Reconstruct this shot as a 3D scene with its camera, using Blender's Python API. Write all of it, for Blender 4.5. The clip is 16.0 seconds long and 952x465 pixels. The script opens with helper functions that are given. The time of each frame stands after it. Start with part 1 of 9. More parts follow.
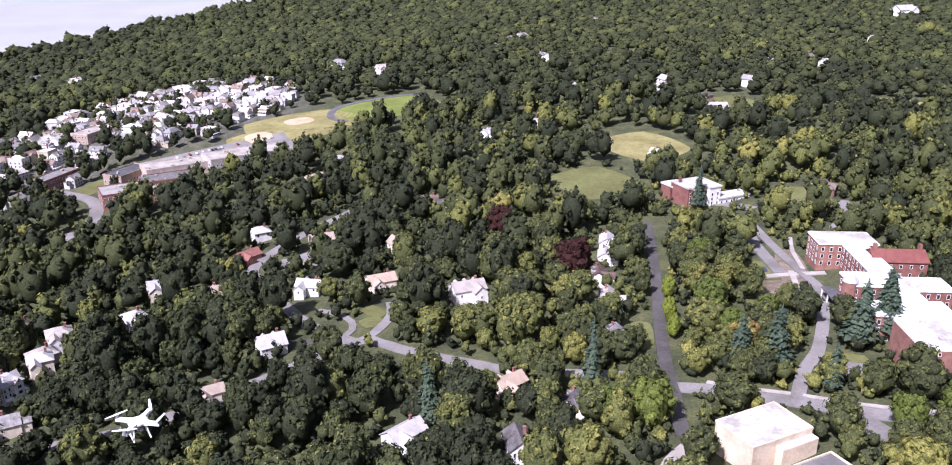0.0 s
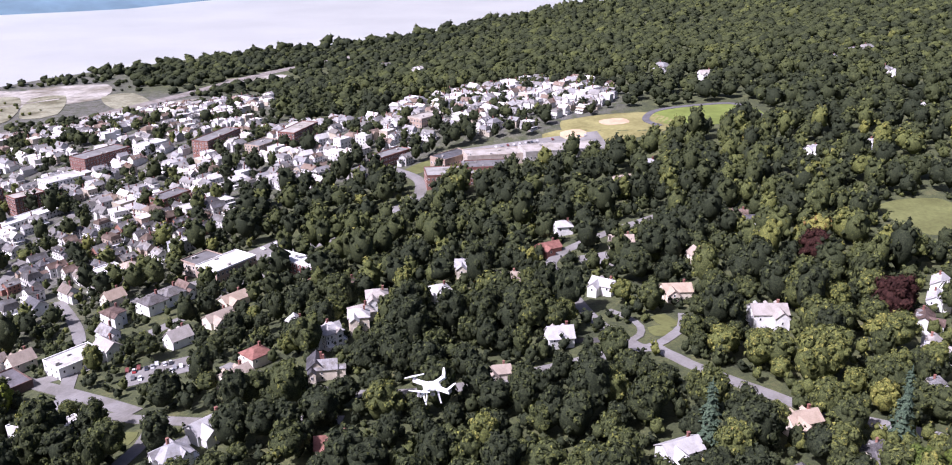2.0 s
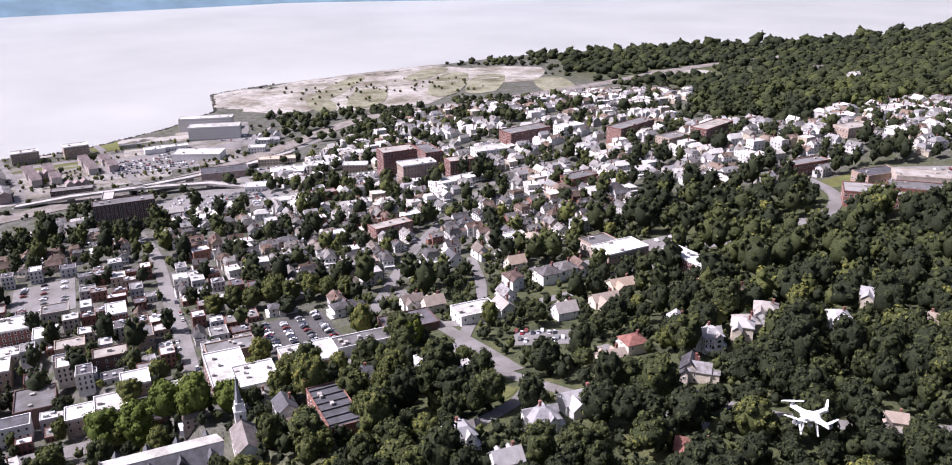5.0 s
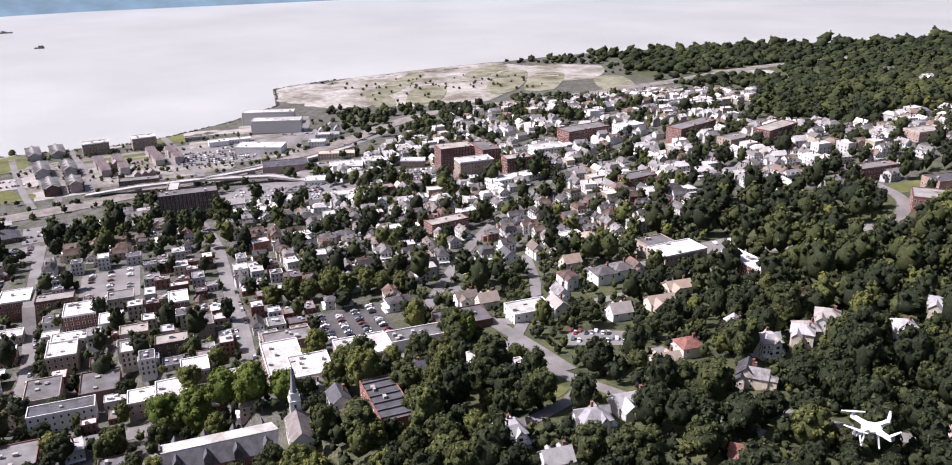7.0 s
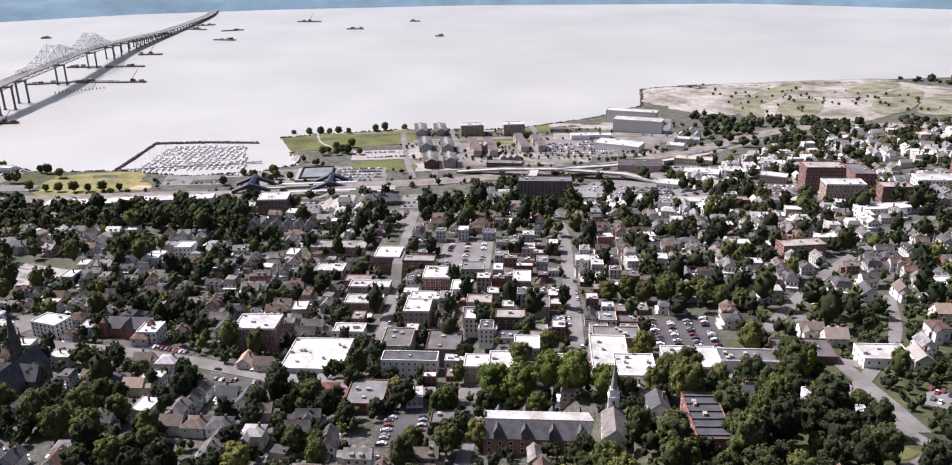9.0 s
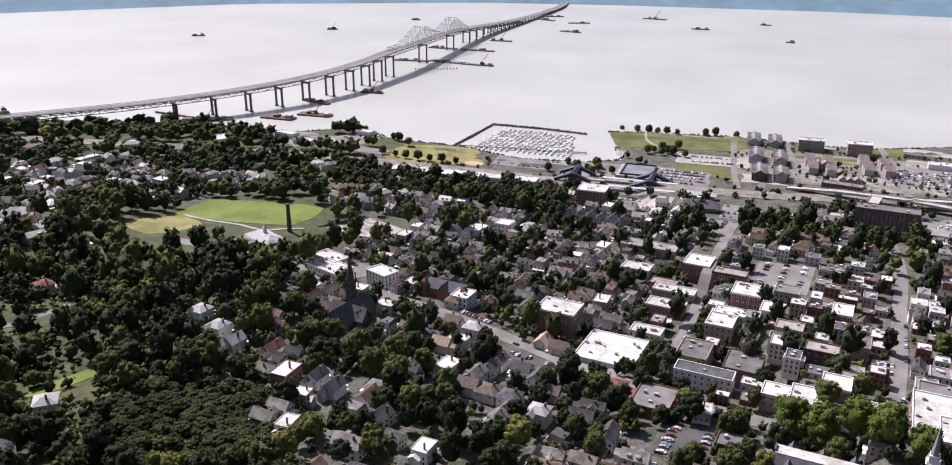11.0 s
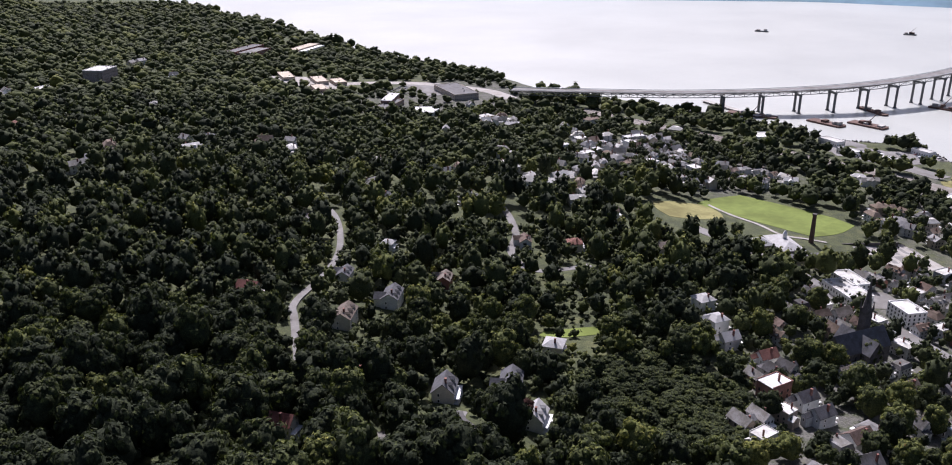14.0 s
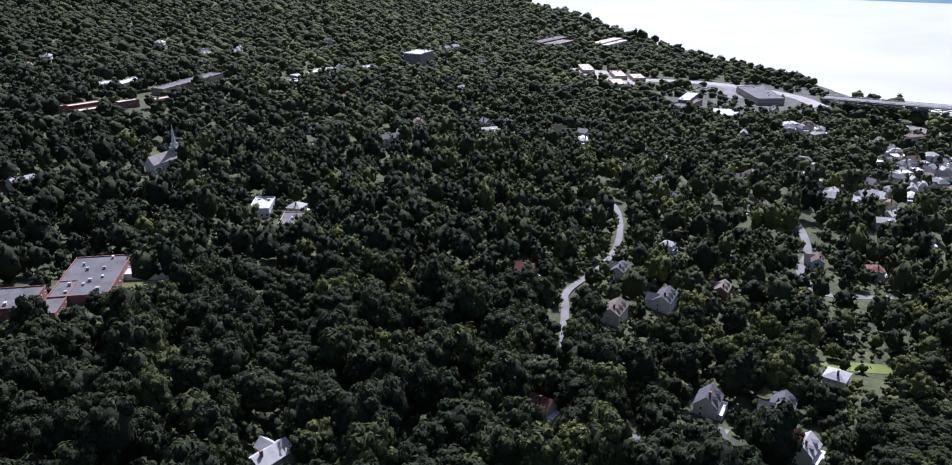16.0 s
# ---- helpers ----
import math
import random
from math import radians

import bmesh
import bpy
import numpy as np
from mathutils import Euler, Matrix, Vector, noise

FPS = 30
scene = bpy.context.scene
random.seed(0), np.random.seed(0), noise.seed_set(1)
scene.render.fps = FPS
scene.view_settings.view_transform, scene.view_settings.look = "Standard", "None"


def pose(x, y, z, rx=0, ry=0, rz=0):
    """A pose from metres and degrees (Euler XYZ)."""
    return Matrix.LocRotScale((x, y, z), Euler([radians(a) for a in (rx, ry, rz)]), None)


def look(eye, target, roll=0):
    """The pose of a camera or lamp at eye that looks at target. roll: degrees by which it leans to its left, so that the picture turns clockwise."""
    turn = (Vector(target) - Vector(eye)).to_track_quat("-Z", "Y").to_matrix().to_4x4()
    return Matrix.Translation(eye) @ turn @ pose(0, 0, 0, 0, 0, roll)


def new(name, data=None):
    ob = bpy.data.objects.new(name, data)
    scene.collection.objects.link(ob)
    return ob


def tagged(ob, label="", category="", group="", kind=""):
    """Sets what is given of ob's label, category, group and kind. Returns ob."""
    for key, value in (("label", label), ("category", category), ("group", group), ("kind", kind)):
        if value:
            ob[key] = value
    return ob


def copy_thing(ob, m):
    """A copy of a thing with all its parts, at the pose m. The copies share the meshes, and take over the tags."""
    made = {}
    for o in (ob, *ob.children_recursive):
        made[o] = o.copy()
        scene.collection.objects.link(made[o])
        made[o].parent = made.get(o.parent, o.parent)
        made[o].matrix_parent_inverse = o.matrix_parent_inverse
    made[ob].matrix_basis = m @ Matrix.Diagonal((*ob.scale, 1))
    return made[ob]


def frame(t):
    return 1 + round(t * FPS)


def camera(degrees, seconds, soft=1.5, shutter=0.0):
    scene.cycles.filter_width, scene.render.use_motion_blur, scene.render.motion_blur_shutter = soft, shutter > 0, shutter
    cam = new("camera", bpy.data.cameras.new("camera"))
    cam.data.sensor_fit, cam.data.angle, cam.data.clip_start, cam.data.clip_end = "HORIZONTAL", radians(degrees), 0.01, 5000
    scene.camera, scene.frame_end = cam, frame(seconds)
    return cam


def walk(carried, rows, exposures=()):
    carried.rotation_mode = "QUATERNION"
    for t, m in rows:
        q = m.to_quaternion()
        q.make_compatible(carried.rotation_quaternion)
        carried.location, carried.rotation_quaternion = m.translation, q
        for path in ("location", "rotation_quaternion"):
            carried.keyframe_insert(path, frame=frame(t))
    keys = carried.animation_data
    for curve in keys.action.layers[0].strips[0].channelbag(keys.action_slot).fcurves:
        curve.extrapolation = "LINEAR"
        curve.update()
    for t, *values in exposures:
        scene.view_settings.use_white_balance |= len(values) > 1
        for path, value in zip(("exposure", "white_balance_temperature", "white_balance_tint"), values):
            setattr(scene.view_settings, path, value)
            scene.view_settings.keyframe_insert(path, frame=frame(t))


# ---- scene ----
cam = camera(59.2, 16.0, soft=1.05)
EYE = (0.0, 0.0, 270.0)
PATH = [
    (0.0, 69.43, -0.29, -10.50),
    (0.5, 69.35, -0.39, -8.25),
    (1.0, 69.41, -0.42, -4.56),
    (1.5, 69.49, -0.22, 2.07),
    (2.0, 69.51, 0.04, 11.06),
    (2.5, 69.45, 0.43, 20.48),
    (3.0, 69.32, 0.54, 27.99),
    (3.5, 69.33, 0.63, 32.71),
    (4.0, 69.34, 0.65, 35.83),
    (6.5, 69.18, 0.73, 41.58),
    (7.0, 69.17, 0.74, 43.17),
    (7.5, 69.24, 0.68, 46.53),
    (8.0, 69.43, 0.71, 52.36),
    (8.5, 69.66, 0.70, 60.12),
    (9.0, 69.60, 0.78, 67.93),
    (9.5, 69.56, 0.95, 74.05),
    (10.0, 69.63, 0.51, 79.92),
    (12.5, 69.48, -0.28, 106.20),
    (13.0, 69.58, -0.25, 112.18),
    (13.5, 69.48, -0.08, 120.08),
    (14.0, 69.28, 0.27, 127.18),
    (14.5, 69.21, 0.76, 132.32),
    (15.0, 69.06, 0.57, 136.04),
    (15.5, 68.98, 0.28, 140.97),
    (16.0, 69.08, 0.45, 147.37),
]
LIGHTNESS = [(0.0, 0.91, 5510, 34), (3.0, 0.84, 5630, 32), (7.0, 0.70, 5860, 27), (10.0, 0.58, 5910, 24), (13.0, 0.48, 5900, 24), (16.0, 0.68, 5220, 25)]
walk(cam, [(t, pose(*EYE, a, b, c)) for t, a, b, c in PATH], LIGHTNESS)

# ---- world, sun ----
SUN_AZ, SUN_EL = 226.0, 49.0          # degrees from north over east, degrees above the horizon
world = bpy.data.worlds.new("sky")
scene.world = world
world.use_nodes = True
wn = world.node_tree
wn.nodes.clear()
sky = wn.nodes.new("ShaderNodeTexSky")
sky.sky_type, sky.sun_disc = "NISHITA", False
sky.sun_elevation, sky.sun_rotation = radians(SUN_EL), radians(SUN_AZ)
sky.air_density, sky.dust_density, sky.ozone_density = 1.0, 5.0, 1.2
bg = wn.nodes.new("ShaderNodeBackground")
bg.inputs["Strength"].default_value = 0.058
wo = wn.nodes.new("ShaderNodeOutputWorld")
wn.links.new(sky.outputs["Color"], bg.inputs["Color"])
wn.links.new(bg.outputs["Background"], wo.inputs["Surface"])
sun_way = Vector((math.sin(radians(SUN_AZ)) * math.cos(radians(SUN_EL)), math.cos(radians(SUN_AZ)) * math.cos(radians(SUN_EL)), math.sin(radians(SUN_EL))))
sun_data = bpy.data.lights.new("sun", "SUN")
sun_data.energy, sun_data.angle, sun_data.color = 5.0, radians(0.53), (1.0, 0.95, 0.86)
sun = new("sun", sun_data)
sun.matrix_world = look(sun_way * 900, (0, 0, 0))

# ---- materials ----
def nodes_of(name, rough=0.8, metal=0.0):
    m = bpy.data.materials.new(name)
    m.use_nodes = True
    n, l = m.node_tree.nodes, m.node_tree.links
    b = n["Principled BSDF"]
    b.inputs["Roughness"].default_value, b.inputs["Metallic"].default_value = rough, metal
    return m, n, l, b


def ramp(n, l, source, stops, constant=False):
    r = n.new("ShaderNodeValToRGB")
    r.color_ramp.interpolation = "CONSTANT" if constant else "LINEAR"
    e = r.color_ramp.elements
    while len(e) < len(stops):
        e.new(0.5)
    for i, (p, c) in enumerate(stops):
        e[i].position, e[i].color = p, (*c, 1)
    l.new(source, r.inputs["Fac"])
    return r.outputs["Color"]


def noise_of(n, l, scale, detail=4.0, rough=0.6, coords="Object"):
    tc = n.new("ShaderNodeTexCoord")
    t = n.new("ShaderNodeTexNoise")
    t.inputs["Scale"].default_value, t.inputs["Detail"].default_value, t.inputs["Roughness"].default_value = scale, detail, rough
    l.new(tc.outputs[coords], t.inputs["Vector"])
    return t.outputs["Fac"]


def mixed(n, l, fac, a, b, mode="MIX"):
    x = n.new("ShaderNodeMix")
    x.data_type, x.blend_type = "RGBA", mode
    for sock, v in ((x.inputs[0], fac), (x.inputs[6], a), (x.inputs[7], b)):
        if isinstance(v, (int, float)):
            sock.default_value = v
        elif isinstance(v, tuple):
            sock.default_value = (*v, 1)
        else:
            l.new(v, sock)
    return x.outputs[2]


def surface(name, colours, rough=0.8, grain=3.0, stain=0.25, metal=0.0, bump=0.0, spread=0.18):
    """Colours chosen by object, with fine grain and broad stains."""
    m, n, l, b = nodes_of(name, rough, metal)
    b.inputs["Specular IOR Level"].default_value = 0.5 if metal else 0.25
    if len(colours) == 1:
        base = n.new("ShaderNodeRGB")
        base.outputs[0].default_value = (*colours[0], 1)
        col = base.outputs[0]
    else:
        info = n.new("ShaderNodeObjectInfo")
        col = ramp(n, l, info.outputs["Random"], [(i / len(colours), c) for i, c in enumerate(colours)], True)
    fine = ramp(n, l, noise_of(n, l, grain, 5), [(0.3, (1 - spread,) * 3), (0.7, (1.0,) * 3)])
    broad = ramp(n, l, noise_of(n, l, stain, 3), [(0.35, (1 - spread * 1.2, 1 - spread * 1.25, 1 - spread * 1.4)), (0.6, (1.0,) * 3)])
    col = mixed(n, l, 1.0, col, fine, "MULTIPLY")
    col = mixed(n, l, 1.0, col, broad, "MULTIPLY")
    l.new(col, b.inputs["Base Color"])
    if bump:
        bn = n.new("ShaderNodeBump")
        bn.inputs["Strength"].default_value = bump
        l.new(noise_of(n, l, grain * 2, 5), bn.inputs["Height"])
        l.new(bn.outputs["Normal"], b.inputs["Normal"])
    return m


def island_surface(name, colours):
    """Colours chosen piece by piece within one joined mesh."""
    m, n, l, b = nodes_of(name, 0.35)
    geo = n.new("ShaderNodeNewGeometry")
    col = ramp(n, l, geo.outputs["Random Per Island"], [(i / len(colours), c) for i, c in enumerate(colours)], True)
    dust = ramp(n, l, noise_of(n, l, 0.6, 4), [(0.3, (0.85,) * 3), (0.7, (1.0,) * 3)])
    l.new(mixed(n, l, 1.0, col, dust, "MULTIPLY"), b.inputs["Base Color"])
    return m


def foliage(name, stops, grain=3.6, fine=7.0, chance=0.5):
    """Leaves: the tint of each tree, mottled, with painted leaf-gap shade and some light coming through."""
    m, n, l, b = nodes_of(name, 0.75)
    at = n.new("ShaderNodeAttribute")
    at.attribute_name = "tint"
    info = n.new("ShaderNodeObjectInfo")
    add = n.new("ShaderNodeMath")
    add.operation = "ADD"
    l.new(at.outputs["Fac"], add.inputs[0])
    off = n.new("ShaderNodeMath")
    off.operation = "MULTIPLY_ADD"
    off.inputs[1].default_value, off.inputs[2].default_value = chance, -chance / 2
    l.new(info.outputs["Random"], off.inputs[0])
    l.new(off.outputs[0], add.inputs[1])
    col = ramp(n, l, add.outputs[0], stops)
    mott = ramp(n, l, noise_of(n, l, grain, 4), [(0.3, (0.70, 0.72, 0.68)), (0.7, (1.15, 1.12, 1.0))])
    col = mixed(n, l, 1.0, col, mott, "MULTIPLY")
    # shaded gaps and sunlit leaf clumps painted in as fine noise
    gap_shade = ramp(n, l, noise_of(n, l, fine * 1.7, 3, 0.75), [(0.36, (0.48, 0.50, 0.50)), (0.5, (0.92, 0.92, 0.92)), (0.64, (1.5, 1.48, 1.3))])
    col = mixed(n, l, 1.0, col, gap_shade, "MULTIPLY")
    l.new(col, b.inputs["Base Color"])
    b.inputs["Specular IOR Level"].default_value = 0.06
    bn = n.new("ShaderNodeBump")
    bn.inputs["Strength"].default_value, bn.inputs["Distance"].default_value = 0.5, 0.5
    l.new(noise_of(n, l, fine, 3, 0.7), bn.inputs["Height"])
    l.new(bn.outputs["Normal"], b.inputs["Normal"])
    tr = n.new("ShaderNodeBsdfTranslucent")
    l.new(mixed(n, l, 1.0, col, (1.1, 1.25, 0.6), "MULTIPLY"), tr.inputs["Color"])
    mx = n.new("ShaderNodeMixShader")
    mx.inputs[0].default_value = 0.15
    l.new(b.outputs[0], mx.inputs[1])
    l.new(tr.outputs[0], mx.inputs[2])
    l.new(mx.outputs[0], n["Material Output"].inputs["Surface"])
    return m


GREENS = [(0.0, (0.031, 0.038, 0.024)), (0.3, (0.060, 0.071, 0.033)), (0.55, (0.103, 0.117, 0.043)), (0.78, (0.168, 0.172, 0.052)), (0.94, (0.225, 0.212, 0.066)), (1.0, (0.21, 0.118, 0.056))]
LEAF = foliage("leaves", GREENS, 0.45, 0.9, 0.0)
LEAF_ONE = foliage("shade_tree_leaves", GREENS)
LEAF_RED = foliage("copper_leaves", [(0.0, (0.035, 0.016, 0.016)), (1.0, (0.06, 0.028, 0.024))])
LEAF_BLUE = foliage("spruce_needles", [(0.0, (0.05, 0.075, 0.055)), (1.0, (0.085, 0.12, 0.09))])
LEAF_LIME = foliage("lime_leaves", [(0.0, (0.13, 0.17, 0.03)), (1.0, (0.20, 0.23, 0.04))])
LEAF_FRESH = foliage("fresh_green_leaves", [(0.0, (0.075, 0.105, 0.03)), (1.0, (0.13, 0.155, 0.036))])
SANDF = surface("beige_roof_felt", [(0.58, 0.50, 0.40)], 0.9, 1.0, 0.1, spread=0.25)
GREYW = surface("grey_clapboard", [(0.42, 0.42, 0.43), (0.50, 0.50, 0.50)], 0.8, 1.5, 0.3)
BARK = surface("bark", [(0.10, 0.075, 0.055)], 0.95, 4, 0.8)
WALL = surface("painted_clapboard", [(0.78, 0.77, 0.73), (0.72, 0.71, 0.68), (0.80, 0.78, 0.74), (0.60, 0.58, 0.54), (0.70, 0.64, 0.52), (0.46, 0.48, 0.50), (0.76, 0.75, 0.72), (0.55, 0.45, 0.36), (0.66, 0.66, 0.64), (0.42, 0.33, 0.27)], 0.7, 1.5, 0.3)
WHITE = surface("white_paint", [(0.80, 0.79, 0.76)], 0.6, 1.5, 0.3, spread=0.12)
CREAM = surface("cream_render", [(0.72, 0.60, 0.45)], 0.8, 1.2, 0.2)
ROOF = surface("asphalt_shingle", [(0.11, 0.105, 0.115), (0.15, 0.14, 0.14), (0.085, 0.083, 0.09), (0.20, 0.19, 0.185), (0.15, 0.105, 0.09), (0.32, 0.31, 0.31), (0.115, 0.115, 0.13), (0.20, 0.145, 0.12), (0.155, 0.15, 0.155)], 0.92, 1.6, 0.35, spread=0.4)
SLATE = surface("grey_slate", [(0.12, 0.12, 0.13)], 0.85, 2.0, 0.3, spread=0.3)
PALEROOF = surface("pale_shingle", [(0.44, 0.43, 0.42), (0.38, 0.375, 0.37), (0.36, 0.33, 0.30)], 0.85, 2.0, 0.3)
REDROOF = surface("terracotta_tile", [(0.27, 0.125, 0.10)], 0.8, 2.5, 0.5, spread=0.3)
MEMBRANE = surface("white_roof_membrane", [(0.78, 0.78, 0.76), (0.70, 0.69, 0.67), (0.60, 0.59, 0.56)], 0.7, 0.7, 0.09, spread=0.32)
GRAVEL = surface("grey_roof_felt", [(0.34, 0.33, 0.31), (0.24, 0.235, 0.23), (0.42, 0.39, 0.35), (0.18, 0.175, 0.175)], 0.95, 2.0, 0.1, spread=0.3)
BRICK = surface("red_brick", [(0.25, 0.115, 0.092), (0.21, 0.098, 0.082), (0.31, 0.16, 0.125)], 0.9, 3.0, 0.3, spread=0.25)
BROWN = surface("brown_brick", [(0.16, 0.10, 0.085)], 0.9, 3.0, 0.3, spread=0.25)
PALEBRICK = surface("tan_brick", [(0.46, 0.36, 0.28), (0.52, 0.45, 0.38), (0.40, 0.30, 0.24)], 0.9, 3.0, 0.3, spread=0.2)
STONE = surface("dark_stone", [(0.13, 0.12, 0.115)], 0.9, 1.5, 0.3, spread=0.35)
CONCRETE = surface("concrete", [(0.48, 0.46, 0.43)], 0.9, 1.0, 0.1, spread=0.25)
STEEL = surface("grey_painted_steel", [(0.50, 0.52, 0.53)], 0.6, 0.5, 0.1)
PALESTEEL = surface("pale_painted_steel", [(0.72, 0.73, 0.74)], 0.6, 0.5, 0.1)
DARKSTEEL = surface("weathered_steel", [(0.16, 0.165, 0.17)], 0.7, 0.5, 0.1)
RUST = surface("rusty_steel", [(0.17, 0.105, 0.085)], 0.85, 0.8, 0.2, spread=0.3)
ASPHALT = surface("asphalt", [(0.105, 0.10, 0.097)], 0.95, 0.8, 0.05, spread=0.3)
PALEROAD = surface("worn_asphalt", [(0.23, 0.22, 0.21)], 0.95, 0.8, 0.05, spread=0.25)
WALKWAY = surface("pale_concrete_paving", [(0.38, 0.355, 0.325)], 0.95, 1.5, 0.1, spread=0.2)
SCRUB = surface("rough_scrub_grass", [(0.29, 0.285, 0.195)], 1.0, 0.2, 0.03, spread=0.45)
SAND = surface("bare_gravel_ground", [(0.45, 0.425, 0.375)], 1.0, 0.12, 0.014, spread=0.5)
LAWN = surface("mown_grass", [(0.145, 0.155, 0.055)], 1.0, 0.4, 0.03, spread=0.3)
FIELD = surface("sports_turf", [(0.16, 0.20, 0.045)], 1.0, 0.15, 0.03, spread=0.22)
DRYGRASS = surface("dry_grass", [(0.27, 0.25, 0.10)], 1.0, 0.3, 0.04, spread=0.3)
CLAY = surface("infield_clay", [(0.50, 0.38, 0.25)], 1.0, 1.0, 0.1)
DIRT = surface("trodden_earth", [(0.25, 0.205, 0.16)], 1.0, 0.5, 0.06, spread=0.4)
BALLAST = surface("rail_ballast", [(0.27, 0.245, 0.22)], 1.0, 1.5, 0.1, spread=0.3)
RAIL = surface("rail_steel", [(0.30, 0.27, 0.25)], 0.5, 1.0, 0.2, metal=0.8)
ROCK = surface("dark_riprap", [(0.11, 0.10, 0.09)], 0.95, 0.6, 0.1, spread=0.4)
GLASS = surface("window_glass", [(0.035, 0.04, 0.045)], 0.12, 1.0, 0.3)
TYRE = surface("tyre_rubber", [(0.02, 0.02, 0.02)], 0.9, 3.0, 0.3)
CARPAINT = surface("car_paint", [(0.62, 0.62, 0.63), (0.03, 0.03, 0.035), (0.75, 0.75, 0.75), (0.25, 0.26, 0.27), (0.05, 0.06, 0.09), (0.42, 0.43, 0.44), (0.25, 0.03, 0.03), (0.10, 0.105, 0.11)], 0.3, 3.0, 0.5, spread=0.05)
PLASTIC = surface("white_gloss_plastic", [(0.82, 0.82, 0.82)], 0.3, 20.0, 3.0, spread=0.04)
GREYPLASTIC = surface("grey_plastic", [(0.25, 0.25, 0.26)], 0.5, 20.0, 3.0)
BOAT = surface("boat_gelcoat", [(0.80, 0.80, 0.79), (0.74, 0.75, 0.77), (0.70, 0.68, 0.64)], 0.35, 2.0, 0.4)
TRACK = surface("running_track", [(0.13, 0.125, 0.13)], 0.95, 1.0, 0.1)


def ground_material():
    m, n, l, b = nodes_of("ground_cover", 1.0)
    at = n.new("ShaderNodeAttribute")
    at.attribute_name = "urban"
    grass = ramp(n, l, noise_of(n, l, 0.07, 9, 0.72), [(0.30, (0.024, 0.030, 0.014)), (0.44, (0.045, 0.054, 0.020)), (0.54, (0.064, 0.074, 0.027)), (0.64, (0.095, 0.098, 0.038)), (0.76, (0.13, 0.11, 0.075))])
    town = ramp(n, l, noise_of(n, l, 0.10, 9, 0.75), [(0.30, (0.030, 0.038, 0.020)), (0.44, (0.060, 0.068, 0.036)), (0.52, (0.095, 0.092, 0.082)), (0.60, (0.125, 0.12, 0.11)), (0.68, (0.085, 0.088, 0.045)), (0.8, (0.12, 0.115, 0.10))])
    tuft = ramp(n, l, noise_of(n, l, 0.8, 5, 0.7), [(0.34, (0.55, 0.57, 0.55)), (0.66, (1.25, 1.22, 1.15))])
    col = mixed(n, l, at.outputs["Fac"], grass, town)
    l.new(mixed(n, l, 1.0, col, tuft, "MULTIPLY"), b.inputs["Base Color"])
    bn = n.new("ShaderNodeBump")
    bn.inputs["Strength"].default_value, bn.inputs["Distance"].default_value = 0.6, 0.6
    l.new(noise_of(n, l, 0.6, 5, 0.7), bn.inputs["Height"])
    l.new(bn.outputs["Normal"], b.inputs["Normal"])
    return m


def water_material():
    m, n, l, b = nodes_of("river_water", 0.28)
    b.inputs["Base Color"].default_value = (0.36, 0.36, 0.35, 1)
    b.inputs["IOR"].default_value = 1.33
    b.inputs["Specular IOR Level"].default_value = 0.6
    bn = n.new("ShaderNodeBump")
    bn.inputs["Strength"].default_value, bn.inputs["Distance"].default_value = 0.35, 1.0
    l.new(noise_of(n, l, 0.11, 6, 0.65), bn.inputs["Height"])
    l.new(bn.outputs["Normal"], b.inputs["Normal"])
    # pale sediment tone, with the sky's reflection also put into the colour
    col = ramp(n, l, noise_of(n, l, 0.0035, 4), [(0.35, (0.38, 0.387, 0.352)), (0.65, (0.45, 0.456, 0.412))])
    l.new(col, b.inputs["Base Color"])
    return m


GROUND, WATER = ground_material(), water_material()
# aerial haze painted in: blue base colour and a faint blue glow
FAR = surface("haze_tinted_hills", [(0.10, 0.17, 0.20)], 1.0, 0.02, 0.004, spread=0.3)
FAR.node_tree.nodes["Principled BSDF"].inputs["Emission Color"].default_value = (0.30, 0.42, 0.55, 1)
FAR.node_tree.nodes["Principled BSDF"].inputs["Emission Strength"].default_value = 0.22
ROOF_B = surface("grey_shingle", [(0.33, 0.32, 0.315)], 0.75, 1.0, 0.05, spread=0.4)
SLATEF = surface("dark_slate_deck", [(0.12, 0.12, 0.13)], 0.8, 1.5, 0.2, spread=0.35)
DARKF = surface("dark_bitumen_roof", [(0.15, 0.14, 0.15)], 0.9, 1.0, 0.15, spread=0.3)
RIBF = surface("charcoal_roof_felt", [(0.10, 0.10, 0.11)], 0.85, 1.0, 0.15, spread=0.3)
REDF = surface("dull_red_roof", [(0.34, 0.28, 0.27)], 0.9, 1.0, 0.2, spread=0.3)
SKYF = surface("mid_grey_roof_felt", [(0.135, 0.13, 0.135)], 0.95, 1.0, 0.12, spread=0.25)
RUSTB = surface("pinkish_brown_brick", [(0.44, 0.35, 0.33), (0.38, 0.31, 0.30)], 0.9, 2.0, 0.2, spread=0.25)

# ---- the lie of the land ----
SHORE = [(-2600, -1730), (-2160, -1600), (-1730, -1480), (-1300, -1315), (-950, -1250), (-760, -1170), (-630, -1165), (-415, -1160),
         (-276, -1095), (-174, -1135), (-125, -1070), (-34, -1035), (42, -975), (116, -962), (160, -974), (166, -1118), (320, -1095),
         (466, -1028), (604, -1044), (710, -1085), (780, -1198), (900, -1187), (1100, -1134), (1400, -1028), (1700, -848),
         (1980, -583), (2860, -265), (3600, 100), (5200, 900)]
